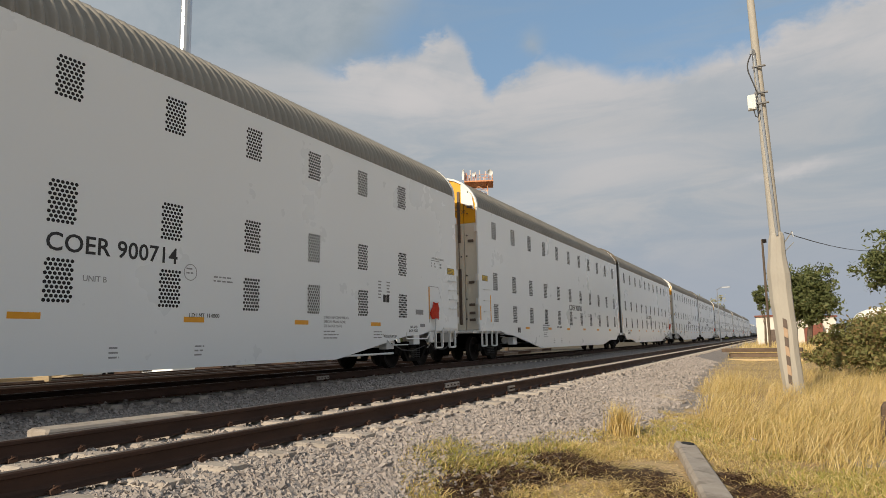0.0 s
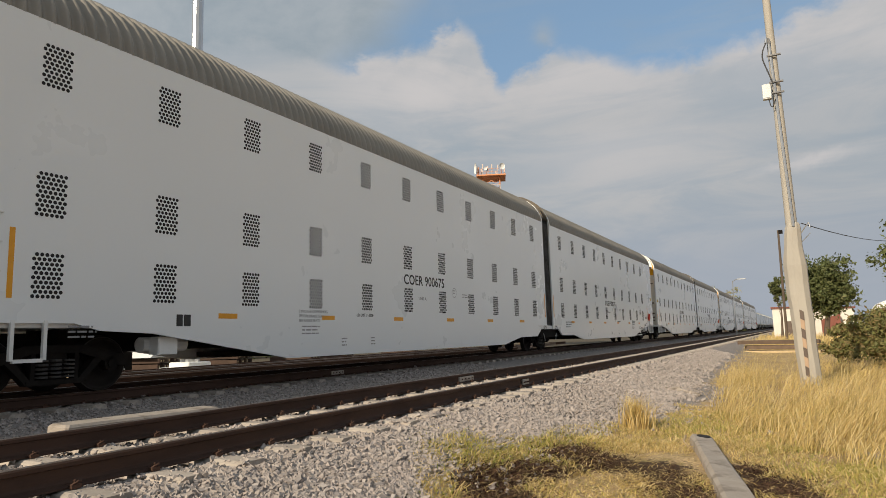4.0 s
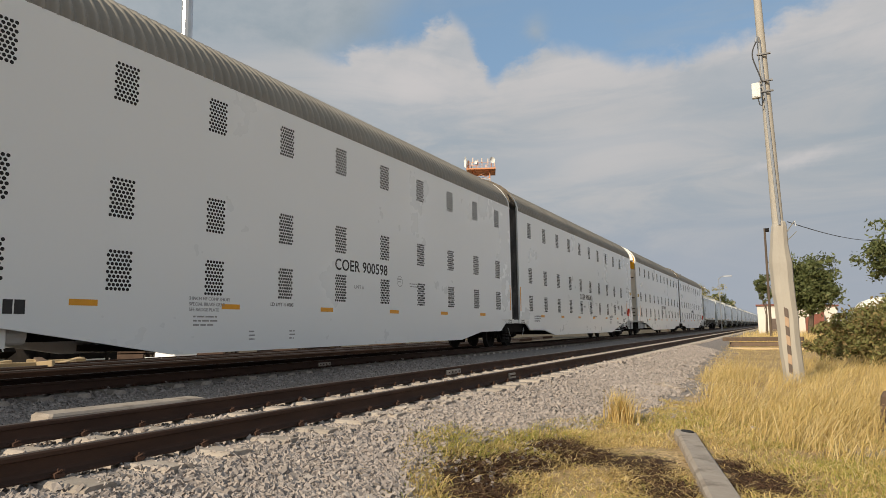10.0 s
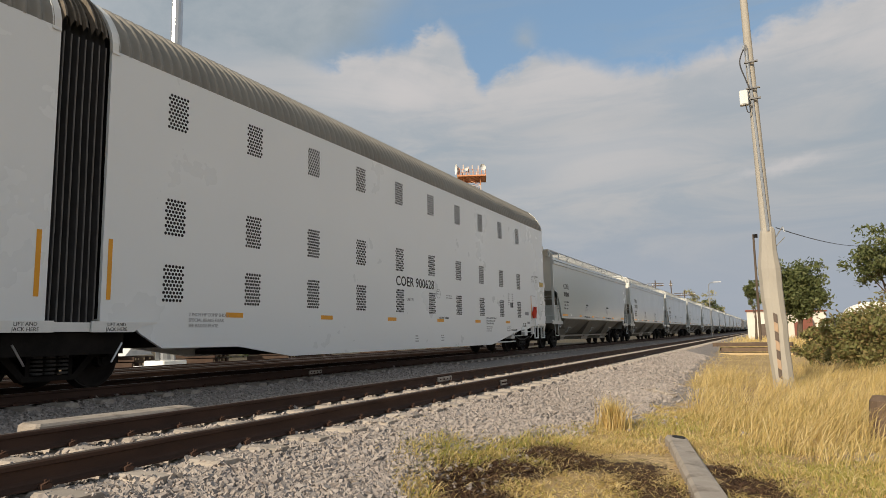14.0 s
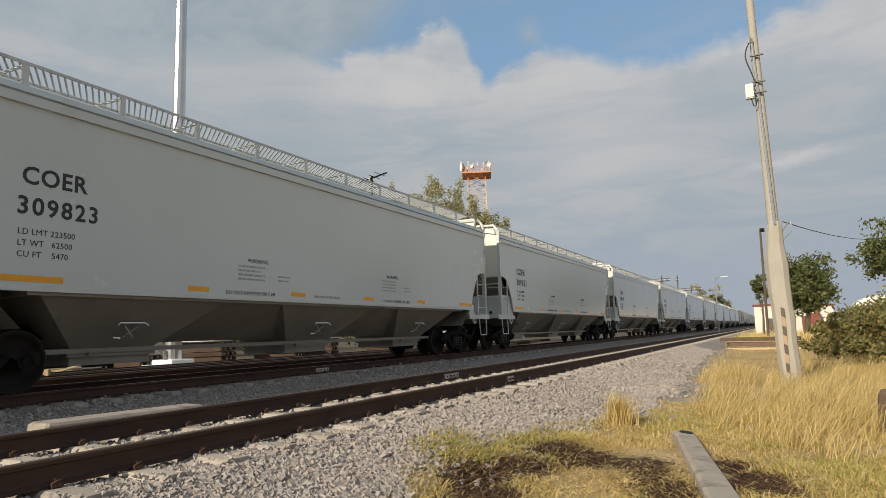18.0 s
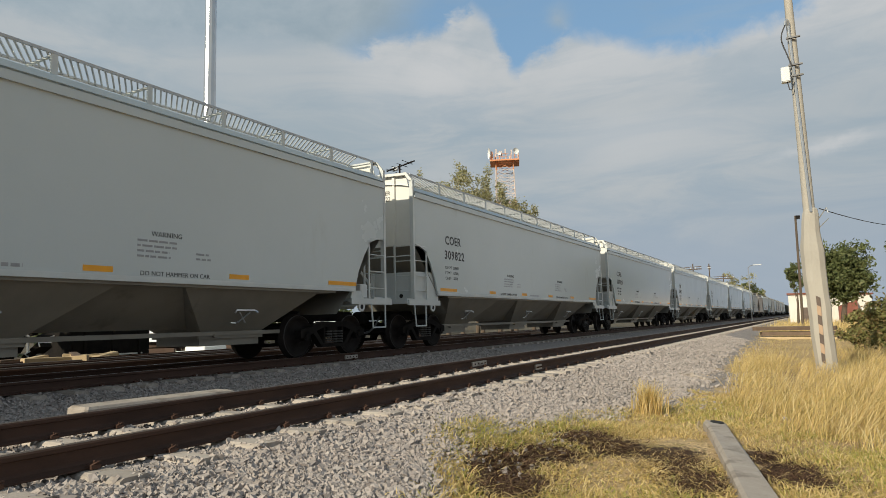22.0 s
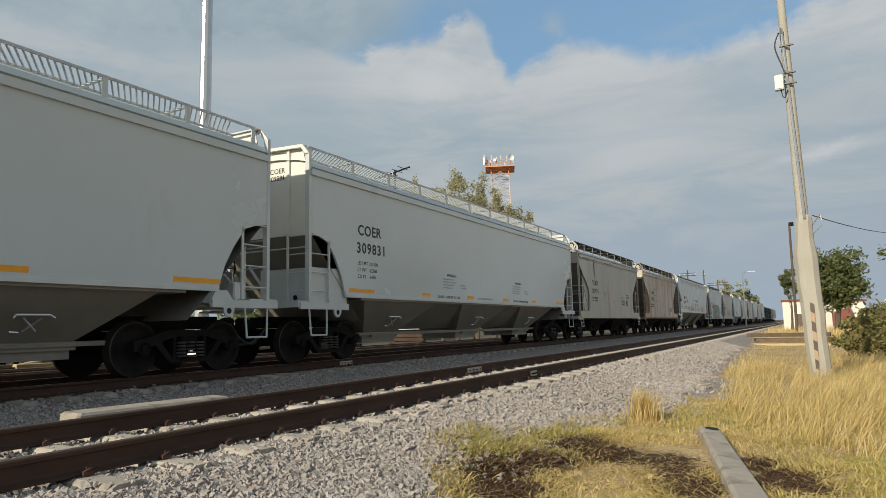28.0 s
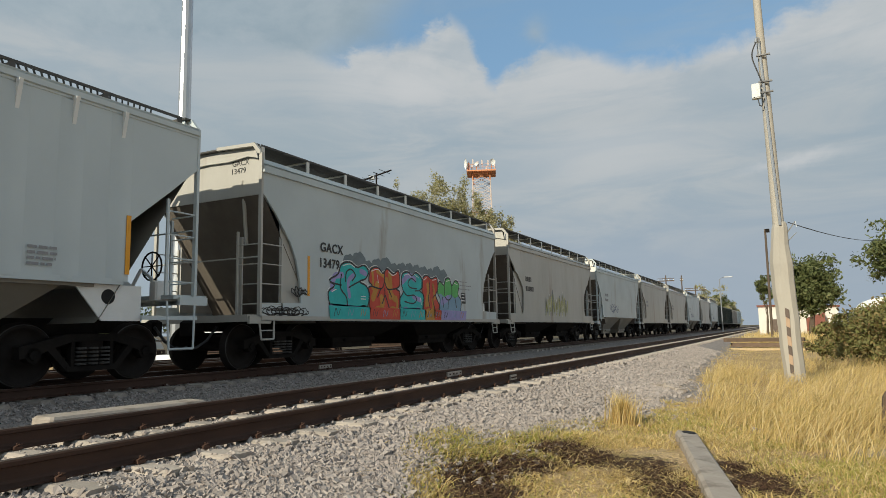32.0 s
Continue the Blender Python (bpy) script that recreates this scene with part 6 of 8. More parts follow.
def paint(name, c):
    return surf(name, c, tuple(v * 0.75 for v in c), 0.55, scale=4, bump=0.02)


SPRAY = [paint("teal_spray", (0.04, 0.48, 0.47)), paint("violet_spray", (0.34, 0.31, 0.58)), paint("red_spray", (0.58, 0.06, 0.03)), paint("ochre_spray", (0.52, 0.24, 0.03)), paint("green_spray", (0.12, 0.46, 0.12)), paint("pale_blue_spray", (0.22, 0.36, 0.50))]
GHOST = paint("grey_blue_spray", (0.16, 0.20, 0.22))
YELLOW_SPRAY = paint("faded_yellow_spray", (0.45, 0.43, 0.16))
TAG_BLUE = paint("blue_marker", (0.02, 0.05, 0.16))


def tag(car, y0, z0, w, h, rng, mat, loops=4, r=0.010):
    """A looping scribble in a fat marker."""
    off = 0.03 if any(c.name.startswith("post_cap") for c in car.children) else 0.004
    for k in range(2):
        pts = []
        n = 14 * loops
        ph, squeeze = rng.uniform(0, 6), rng.uniform(0.7, 1.3)
        for i in range(n):
            t = i / (n - 1)
            a = 6.2832 * loops * t * squeeze + ph
            amp = 0.42 + 0.08 * math.sin(5 * t + ph)
            pts.append((y0 + w * (0.1 + 0.75 * t) + 0.16 * w * math.cos(a), z0 + h * (0.5 + amp * math.sin(a) * (0.65 + 0.35 * math.cos(2.3 * a)))))
        part("graffiti_tag", ribbon(pts, r * 2, HALF + off + 0.001 * k), mat, car, "scribbled graffiti tag")


BOX_POST = {}


def box_car(length, mat, label):
    """A long plain car far back in the train."""
    car = thing("box_car", label, "freight car", "cars of the passing train")
    L = length
    part("body", Form().box(-1.5, 1.5, 0, L, 1.05, 4.0, 0.05), mat, car)
    for i in range(int(L / 1.1)):
        for x in (1.5,):
            part("side_post", BOX_POST.setdefault(mat.name, Form().box(0, 0.06, 0, 0.1, 1.1, 3.9).mesh("side_post", mat)), None, car, at=pose(x, 0.4 + i * 1.1, 0))
    part("roof", Form().extrude_y([(-1.55, 3.95), (1.55, 3.95), (1.5, 4.08), (0, 4.22), (-1.5, 4.08)], -0.05, L + 0.05), mat, car)
    part("centre_sill", Form().box(-0.4, 0.4, 0.2, L - 0.2, 0.7, 1.05), TRUCK_IRON, car)
    truck(car, 1.8, 0.475)
    truck(car, L - 1.8, 0.475)
    coupler(car, 0.0, -1)
    coupler(car, L, 1)
    return car


TRAIN = []      # (thing, place of its near end along the train at 0 s)


# play in the couplers of the grey hoppers, metres
SLACK = (-0.24, -0.1, 0.0, 0.12, 0.28, 0.25, 0.23, 0.17, 0.04, -0.07, -0.2, -0.36)


def build_train():
    starts = (-26.98, 21.22, 69.74, 118.02, 166.39, 214.775)
    for s0, d in zip(starts, ("900714", "900730", "900675", "900650", "900598", "900628")):
        TRAIN.append((carrier(d), s0))
    known = {1: "309829", 2: "309823", 3: "309821", 4: "309818", 5: "309825", 6: "309822", 7: "309824", 8: "309827", 11: "309831"}
    for n in range(12):
        car = hopper("coer", COER, "COER", known.get(n, ""))
        rng = random.Random(n + 40)
        if n not in known:
            part("stencil", bars_form(1.78, 2.6, 1.1, 1, 0.2, 0.22, rng, HALF), LETTER, car)
        coer_details(car, rng, True)
        part("lettering", text_mesh("COER", 0.12, LETTER), None, car, at=pose(0.32, 0.045, 4.30, 0, 0, -90))
        if n in known:
            part("lettering", text_mesh(known[n], 0.12, LETTER), None, car, at=pose(0.26, 0.045, 4.13, 0, 0, -90))
        TRAIN.append((car, 262.96 + 19.645 * n + SLACK[n]))
    x = HALF + 0.002
    rng = random.Random(77)
    for kind, st, mark, num, s0 in (("acf", ACF, "TCMX", "301974", 498.14), ("rusty", RUSTY, "TCMX", "318725", 512.4)):
        car = hopper(kind, st, mark, num, size=0.24, letter=LETTER if num == "301974" else BLUE_LETTER)
        part("lettering", text_mesh(mark, 0.12, LETTER), None, car, at=pose(0.80, 0.045, 4.3, 0, 0, -90))
        part("lettering", text_mesh(num, 0.12, LETTER), None, car, at=pose(0.75, 0.045, 4.13, 0, 0, -90))
        part("reflector", STRIPE_L, None, car, "worn orange reflector strip", at=pose(HALF, 0.05, 1.08))
        for s in (3.35, 8.3, 11.1):
            part("reflector", STRIPE_S, None, car, "worn orange reflector strip", at=pose(HALF, s, 1.09))
        if kind == "acf":
            part("lettering", text_mesh("LD LMT 220700 LBS", 0.075, LETTER, 1.05, 0.002), None, car, at=pose(x, 2.02, 2.0))
            part("lettering", text_mesh("LT WT    53300 LBS", 0.075, LETTER, 1.05, 0.002), None, car, at=pose(x, 2.0, 1.86))
            # rust that runs down from the eave, and dark scrapes
            for y0, w, z0, z1, tone in ((2.55, 0.22, 3.25, 3.97, RUST_RUN), (2.62, 0.13, 2.95, 3.3, PALE_RUN), (2.50, 0.08, 3.5, 3.97, RUST_RUN), (2.75, 0.07, 3.1, 3.95, PALE_RUN), (8.3, 0.10, 3.2, 3.95, PALE_RUN)):
                part("rust_run", ribbon(smooth_line([(y0, z1), (y0 + 0.02, z1 - 0.3 * (z1 - z0)), (y0 - 0.015, z0 + 0.3 * (z1 - z0)), (y0 + 0.01, z0)]), w, x - 0.0005), tone, car, "rust run below the eave")
            for pts, w in (([(4.35, 2.42), (4.0, 2.05), (3.7, 1.8)], 0.03), ([(3.72, 1.7), (3.65, 1.5)], 0.022), ([(4.9, 2.4), (4.6, 2.25), (4.3, 2.1)], 0.05), ([(5.3, 2.45), (5.25, 1.95)], 0.03), ([(7.6, 2.4), (7.1, 2.0), (6.95, 1.95)], 0.03), ([(6.5, 1.8), (6.45, 1.45)], 0.025)):
                part("scrape", ribbon(smooth_line(pts), w, x), GREY_LETTER, car, "dark scrape along the side")
            part("label_frame", Form().skin([[(x, a, b) for a, b in ((4.18 + g, 2.32 + g), (4.45 - g, 2.32 + g), (4.45 - g, 2.62 - g), (4.18 + g, 2.62 - g), (4.18 + g, 2.32 + g))] for g in (0.0, 0.015)]), LETTER, car)
        else:
            part("stencil", bars_form(2.05, 1.95, 0.95, 2, 0.15, 0.075, rng, HALF), LETTER, car)
            # broad rust runs below the eave, pale washed streaks, a yellow label
            for k, (y0, w, z0, tone) in enumerate(((4.55, 0.3, 3.3, RUST_RUN), (4.85, 0.2, 3.05, PALE_RUN), (6.15, 0.26, 3.5, RUST_RUN), (6.5, 0.3, 3.3, RUST_RUN), (6.9, 0.22, 3.55, RUST_RUN), (8.7, 0.3, 3.2, RUST_RUN), (9.1, 0.26, 2.9, RUST_RUN),
                                                   (9.5, 0.24, 3.4, RUST_RUN), (5.6, 0.14, 2.2, WASHED), (5.85, 0.1, 1.9, WASHED), (5.35, 0.08, 2.6, WASHED), (7.6, 0.05, 3.1, RUST_RUN), (10.6, 0.2, 3.45, RUST_RUN), (2.9, 0.2, 3.4, RUST_RUN))):
                z1 = 3.84
                part("rust_run", ribbon(smooth_line([(y0, z1), (y0 + 0.03, z1 - 0.35 * (z1 - z0)), (y0 - 0.03, z0 + 0.3 * (z1 - z0)), (y0 + 0.02, z0)]), w, x - 0.0012 + 0.0002 * k), tone, car, "worn streak below the eave")
            part("yellow_label", Form().box(HALF, HALF + 0.004, 7.15, 7.6, 1.68, 1.86), SIGN_YELLOW, car, "worn yellow label")
        for s, z, w, n in ((4.3, 2.35, 0.25, 3), (6.0, 1.95, 0.6, 2)) + (((8.6, 1.75, 0.6, 3), (8.0, 1.55, 0.5, 2)) if kind == "rusty" else ((8.0, 2.2, 0.65, 2),)):
            part("stencil", bars_form(s, z, w, n, 0.08, 0.035, rng, HALF), GREY_LETTER, car, "small worn stencil lines")
        if kind == "rusty":
            part("black_board", Form().box(HALF, HALF + 0.003, 9.3, 9.7, 1.5, 1.8), LETTER, car)
        else:
            part("black_board", Form().box(HALF, HALF + 0.003, 9.02, 9.46, 1.72, 2.07), LETTER, car, "black board with a white border")
            for a, b, c, d in ((9.0, 9.48, 2.07, 2.085), (9.0, 9.48, 1.705, 1.72), (9.0, 9.02, 1.72, 2.07), (9.46, 9.48, 1.72, 2.07), (9.04, 9.44, 1.83, 1.842), (9.29, 9.302, 1.86, 2.05)):
                part("white_border", Form().box(HALF, HALF + 0.0045, a, b, c, d), WHITE_TRIM, car)
            part("stencil", bars_form(8.0, 1.98, 0.8, 3, 0.11, 0.06, rng, HALF), LETTER, car)
            part("stencil", bars_form(9.2, 2.34, 0.7, 3, 0.1, 0.055, rng, HALF), LETTER, car)
        part("roof_ribs", Form().extrude_y([(HALF + 0.01, 3.86), (HALF + 0.03, 3.88), (HALF + 0.03, 3.9), (HALF + 0.01, 3.92)], 0, 12.1), st["mat"], car)
        if num == "318725":
            for z0, a, b in ((3.05, 2.0, 4.2), (2.62, 3.2, 5.6), (2.2, 2.4, 6.4), (3.3, 1.2, 2.6)):
                part("weld_seam", Form().box(HALF, HALF + 0.004, a, b, z0, z0 + 0.015), OLD_WOOD, car)
        TRAIN.append((car, s0))
    car = hopper("ribbed", RIBBED, "DG  HX", "30  06", size=0.25)
    for s, z0, h in ((1.56, 1.79, 0.96), (4.85, 1.72, 0.46), (7.6, 1.72, 0.42), (10.66, 1.72, 0.42), (13.48, 1.72, 0.44), (16.85, 1.72, 0.96)):
        part("reflector", Form().box(HALF + 0.02, HALF + 0.031, s, s + 0.08, z0, z0 + h), ORANGE, car, "orange upright reflector strip")
    for words, y, z, size in (("LD LMT", 2.48, 2.0, 0.085), ("222800", 3.36, 2.0, 0.085), ("LBS", 4.31, 2.0, 0.085), ("LT WT", 2.48, 1.84, 0.085), ("63200", 3.42, 1.84, 0.085), ("LBS", 4.31, 1.84, 0.085), ("C", 4.42, 2.5, 0.11)):
        part("lettering", text_mesh(words, size, LETTER, 1.1), None, car, at=pose(HALF + 0.027, y, z))
    for a, b, c, d in ((4.3, 4.66, 2.4, 2.412), (4.3, 4.66, 2.7, 2.712), (4.3, 4.312, 2.412, 2.7), (4.648, 4.66, 2.412, 2.7)):
        part("frame_line", Form().box(HALF + 0.02, HALF + 0.028, a, b, c, d), LETTER, car)
    for words, y, z in (("DO", 7.98, 2.68), ("NOT", 9.0, 2.64), ("HAMMER", 9.84, 2.60), ("ON", 7.9, 2.28), ("SIDES", 8.95, 2.25), ("OF CAR", 9.9, 2.22)):
        part("lettering", text_mesh(words, 0.14, BROWN_POST, 1.05), None, car, at=pose(HALF + 0.027, y, z))
    for words, y in (("D", 8.95), ("E", 9.95), ("K", 10.98)):
        part("graffiti_tag", text_mesh(words, 0.3, BROWN_POST), None, car, "thin brown graffiti letter", at=pose(HALF + 0.027, y, 1.78))
    for k in range(3):
        part("stencil", Form().box(HALF + 0.02, HALF + 0.028, 7.82, 8.4, 1.9 - 0.06 * k, 1.912 - 0.06 * k), GREY_LETTER, car)
    part("stencil", bars_form(0.75, 2.3, 0.62, 5, 0.09, 0.04, rng, HALF), GREY_LETTER, car)
    part("stencil", bars_form(15.3, 2.0, 0.45, 4, 0.08, 0.04, rng, HALF + 0.027), GREY_LETTER, car)
    for s, w, h in ((5.05, 0.62, 0.46), (5.98, 0.8, 0.6), (6.5, 0.95, 0.5)):
        tag(car, s, 1.68, w, h, rng, TAG_BLUE)
    for st in ([(0.02, 1.0), (0.06, 0.6), (0.0, 0.05)], [(0.0, 0.72), (0.14, 0.8)], [(0.02, 0.35), (0.12, 0.4)], [(0.2, 0.85), (0.19, 0.15), (0.3, 0.05)], [(0.36, 0.95), (0.38, 0.1), (0.27, 0.0)], [(0.44, 0.8), (0.43, 0.05), (0.53, 0.08)], [(0.43, 0.78), (0.54, 0.84)], [(0.43, 0.42), (0.52, 0.46)],
               [(0.62, 0.0), (0.62, 0.78), (0.74, 0.66), (0.63, 0.4), (0.8, 0.0)], [(0.88, 0.75), (0.89, 0.0)], [(0.8, 0.72), (1.0, 0.74)], [(0.08, 1.25), (0.1, 1.12), (0.16, 1.28)], [(0.4, 1.22), (0.44, 1.1), (0.5, 1.2)]):
        part("graffiti_tag", ribbon(smooth_line([(11.85 + 2.8 * a, 1.7 + 0.5 * b) for a, b in st], 4), 0.03, HALF + 0.031), LETTER, car, "scrawled black graffiti stroke")
    part("lettering", text_mesh("DGHX", 0.12, LETTER), None, car, at=pose(0.98, 0.045, 4.1, 0, 0, -90))
    part("lettering", text_mesh("3006", 0.12, LETTER), None, car, at=pose(1.0, 0.045, 3.93, 0, 0, -90))
    TRAIN.append((car, 526.08))
    car = hopper("ga", GA, "GACX", "13479", size=0.21)
    part("lettering", text_mesh("GACX", 0.12, LETTER), None, car, at=pose(0.65, 0.045, 4.3, 0, 0, -90))
    part("lettering", text_mesh("13479", 0.12, LETTER), None, car, at=pose(0.62, 0.045, 4.13, 0, 0, -90))
    part("reflector", Form().box(HALF, HALF + 0.004, 1.45, 1.53, 1.55, 2.45), ORANGE, car, "orange upright reflector strip")
    for i in range(13):
        yc, zc, r = 3.05 + i * 0.42, 2.44 + 0.06 * math.sin(i * 1.9), 0.2 + 0.05 * math.sin(i * 2.3)
        part("graffiti_cloud", Form().add([(HALF + 0.0014 + 0.0001 * i, yc + r * 1.3 * math.cos(6.2832 * j / 18), zc + r * (1 + 0.12 * math.sin(j * 2.1)) * math.sin(6.2832 * j / 18)) for j in range(18)], [tuple(range(18))]), GHOST, car)
    teal, violet, red, ochre, green, pale = SPRAY
    graffiti(car, (("hook", 2.2, 3.92, teal, violet, 0.0), ("wave", 3.87, 5.44, red, ochre, 0.0), ("double", 5.42, 6.82, teal, violet, 0.0), ("arch", 6.68, 7.82, red, ochre, 0.0), ("crown", 7.68, 9.35, green, pale, 0.42)), 1.36, 2.44)
    for pts, w, tone in (([(2.35, 1.75), (2.45, 2.05), (2.75, 2.1)], 0.16, violet), ([(3.05, 1.6), (3.0, 1.95), (3.2, 2.12)], 0.12, violet), ([(3.55, 2.25), (3.75, 2.2)], 0.14, violet),
                         ([(5.6, 2.1), (5.95, 2.3), (6.3, 2.2)], 0.16, violet), ([(6.2, 1.7), (6.6, 1.62)], 0.14, violet), ([(4.1, 1.6), (4.3, 1.95)], 0.2, ochre), ([(4.75, 2.1), (4.95, 1.75), (5.2, 1.6)], 0.18, ochre),
                         ([(4.3, 2.3), (4.6, 2.2)], 0.1, ochre), ([(6.95, 1.5), (7.1, 1.9)], 0.16, ochre), ([(7.4, 2.1), (7.5, 1.7)], 0.12, ochre), ([(8.0, 1.6), (8.4, 1.75)], 0.2, violet)):
        part("graffiti_fill", ribbon(smooth_line(pts), w, HALF + 0.0058), tone, car)
    for y, z, w, h in ((4.07, 2.1, 0.1, 0.5), (4.94, 1.95, 0.16, 0.6), (4.52, 1.5, 0.2, 0.22), (5.27, 1.5, 0.1, 0.3), (7.07, 1.8, 0.14, 0.6), (7.37, 1.5, 0.12, 0.3)):
        part("graffiti_patch", ribbon(smooth_line([(y, z - h / 2), (y + 0.03, z), (y - 0.02, z + h / 2)]), w, HALF + 0.0052), ochre, car)
    for ya, yb, m in ((2.25, 3.9, teal), (3.93, 5.4, red), (5.43, 6.85, teal), (6.85, 7.45, ochre), (7.45, 7.85, red), (7.9, 9.65, violet)):
        part("graffiti_block", Form().add([(HALF + 0.0255, ya, 1.05), (HALF + 0.0255, yb, 1.05), (HALF + 0.0255, yb + 0.06, 1.35), (HALF + 0.0255, ya - 0.04, 1.36)], [(0, 1, 2, 3)]), m, car)
        for k in range(3):
            yk = ya + (yb - ya) * (k + 0.5) / 3
            part("graffiti_line", ribbon(smooth_line([(yk - 0.12, 1.12), (yk - 0.05, 1.3), (yk + 0.04, 1.14), (yk + 0.12, 1.28)]), 0.02, HALF + 0.0275), (LETTER, pale, ochre)[k], car)
    tag(car, 0.0, 1.05, 1.5, 0.26, rng, LETTER, 7)
    tag(car, 0.9, 1.5, 0.6, 0.25, rng, LETTER)
    part("black_board", Form().box(HALF, HALF + 0.003, 9.35, 9.7, 1.6, 1.95), LETTER, car)
    part("stencil", bars_form(9.4, 1.88, 0.25, 3, 0.1, 0.03, rng, HALF + 0.003), WHITE_TRIM, car)
    part("stencil", bars_form(8.9, 2.3, 1.3, 3, 0.12, 0.03, rng, HALF), GREY_LETTER, car)
    TRAIN.append((car, 546.09))
    car = hopper("acf", ACF, "", "")
    part("stencil", bars_form(1.8, 2.7, 0.9, 1, 0.2, 0.2, rng, HALF), LETTER, car)
    part("stencil", bars_form(1.8, 2.3, 1.1, 1, 0.2, 0.2, rng, HALF), LETTER, car)
    for k in range(7):
        yk = 4.3 + 0.5 * k
        part("graffiti_letter", ribbon(smooth_line([(yk, 1.35), (yk + 0.12, 1.9 + 0.2 * (k % 3)), (yk + 0.25, 1.5), (yk + 0.4, 2.0 + 0.15 * (k % 2))]), 0.13, HALF + 0.003 + 0.0005 * k), YELLOW_SPRAY, car, "faded yellow graffiti letter")
        part("graffiti_line", ribbon(smooth_line([(yk - 0.05, 1.3), (yk + 0.08, 2.1 + 0.2 * (k % 3)), (yk + 0.22, 1.45)]), 0.035, HALF + 0.008 + 0.0005 * k), HOP_LIGHT if k % 2 else GHOST, car)
    TRAIN.append((car, 559.89))
    for s0, kind, st in ((573.74, "small", SMALL), (587.34, "acf", ACF), (601.14, "acf", ACF), (614.74, "small", SMALL), (628.54, "acf", ACF), (642.14, "small", SMALL)):
        car = hopper(kind, st, "", "")
        part("stencil", bars_form(1.8, 2.6, 0.9, 2, 0.3, 0.16, rng, HALF), GREY_LETTER, car)
        if kind == "small":
            tag(car, 3.0, 1.6, 2.4, 0.6, rng, TAG_BLUE, 6)
        TRAIN.append((car, s0))
    for s0, L, mat, lab in ((656.34, 17.0, DARK_GREEN, "dark green long freight car"), (674.54, 17.0, DARK_GREEN, "dark green long freight car"), (692.74, 16.5, OLD_GREY, "dusty grey long freight car"), (710.54, 16.5, RIB_GREY, "pale grey long freight car")):
        TRAIN.append((box_car(L, mat, lab), s0))


build_train()

# ---- the verge: pole, grass, litter ----
DRY = island("dry_grass", ((0.70, 0.51, 0.205), (0.85, 0.66, 0.31), (0.90, 0.75, 0.43), (0.50, 0.37, 0.14), (0.77, 0.58, 0.235), (0.42, 0.34, 0.115)), 0.85, 3.0, 0, 0.15, 0.35)
GREEN = island("short_grass", ((0.36, 0.38, 0.09), (0.54, 0.46, 0.13), (0.70, 0.56, 0.21), (0.25, 0.30, 0.06), (0.60, 0.50, 0.16)), 0.85, 3.0, 0, 0.15, 0.3)
STRAW = island("dark_straw", ((0.045, 0.026, 0.019), (0.10, 0.055, 0.036), (0.20, 0.115, 0.068), (0.03, 0.019, 0.015), (0.42, 0.28, 0.15), (0.05, 0.03, 0.022), (0.14, 0.08, 0.05)), 0.9, 3.0, 0, 0.1, 0.1)
LEAF = island("tree_leaf", ((0.13, 0.16, 0.06), (0.19, 0.21, 0.08), (0.10, 0.125, 0.048), (0.25, 0.25, 0.11)), 0.6, 4.0, 0, 0.3, 0.3)
LEAF_PALE = island("pale_tree_leaf", ((0.38, 0.37, 0.18), (0.50, 0.45, 0.20), (0.30, 0.31, 0.17), (0.55, 0.49, 0.31), (0.44, 0.42, 0.26), (0.66, 0.60, 0.48)), 0.6, 4.0, 0, 0.3, 0.45)
LEAF_BUSH = island("bush_leaf", ((0.16, 0.18, 0.06), (0.26, 0.25, 0.085), (0.32, 0.21, 0.10), (0.18, 0.18, 0.07), (0.36, 0.33, 0.14)), 0.6, 4.0, 0, 0.3, 0.25)
BARK = surf("bark", (0.12, 0.09, 0.065), (0.07, 0.052, 0.04), 0.9, scale=4, fine=30, bump=0.5, stretch=(1, 1, 0.3))


def blades(name, label, xs, ys, height, lean, width, material, seed, z_off=0.0, category="grass"):
    """Thin bent blades; each leans its own way."""
    rng = np.random.default_rng(seed)
    n = len(xs)
    z = np.array([ground_z(a, 0) for a in xs]) - 0.02 + z_off
    h = height * rng.uniform(0.45, 1.2, n) * (0.72 + 0.28 * np.sin(xs * 2.3 + 1.1 * np.sin(ys * 1.9)) * np.sin(ys * 2.1 + 0.7 * xs))
    a = rng.uniform(0, 2 * np.pi, n)
    dx, dy = lean[0] * h + rng.normal(0, lean[2], n) * h, lean[1] * h + rng.normal(0, lean[2], n) * h
    wx, wy = np.cos(a) * width / 2, np.sin(a) * width / 2
    V = np.zeros((n, 5, 3))
    V[:, 0] = np.stack([xs - wx, ys - wy, z], 1)
    V[:, 1] = np.stack([xs + wx, ys + wy, z], 1)
    mx, my, mz = xs + dx * 0.35, ys + dy * 0.35, z + h * 0.6
    V[:, 2] = np.stack([mx - wx * 0.7, my - wy * 0.7, mz], 1)
    V[:, 3] = np.stack([mx + wx * 0.7, my + wy * 0.7, mz], 1)
    V[:, 4] = np.stack([xs + dx, ys + dy, z + h * (1 - 0.25 * np.minimum(1, np.hypot(dx, dy) / np.maximum(h, 0.01)))], 1)
    F = np.array([(0, 1, 3), (0, 3, 2), (2, 3, 4)])[None] + 5 * np.arange(n)[:, None, None]
    return tagged(new(name, fast_mesh(name, V.reshape(-1, 3), F.reshape(-1, 3), material)), label, category, kind="stuff")


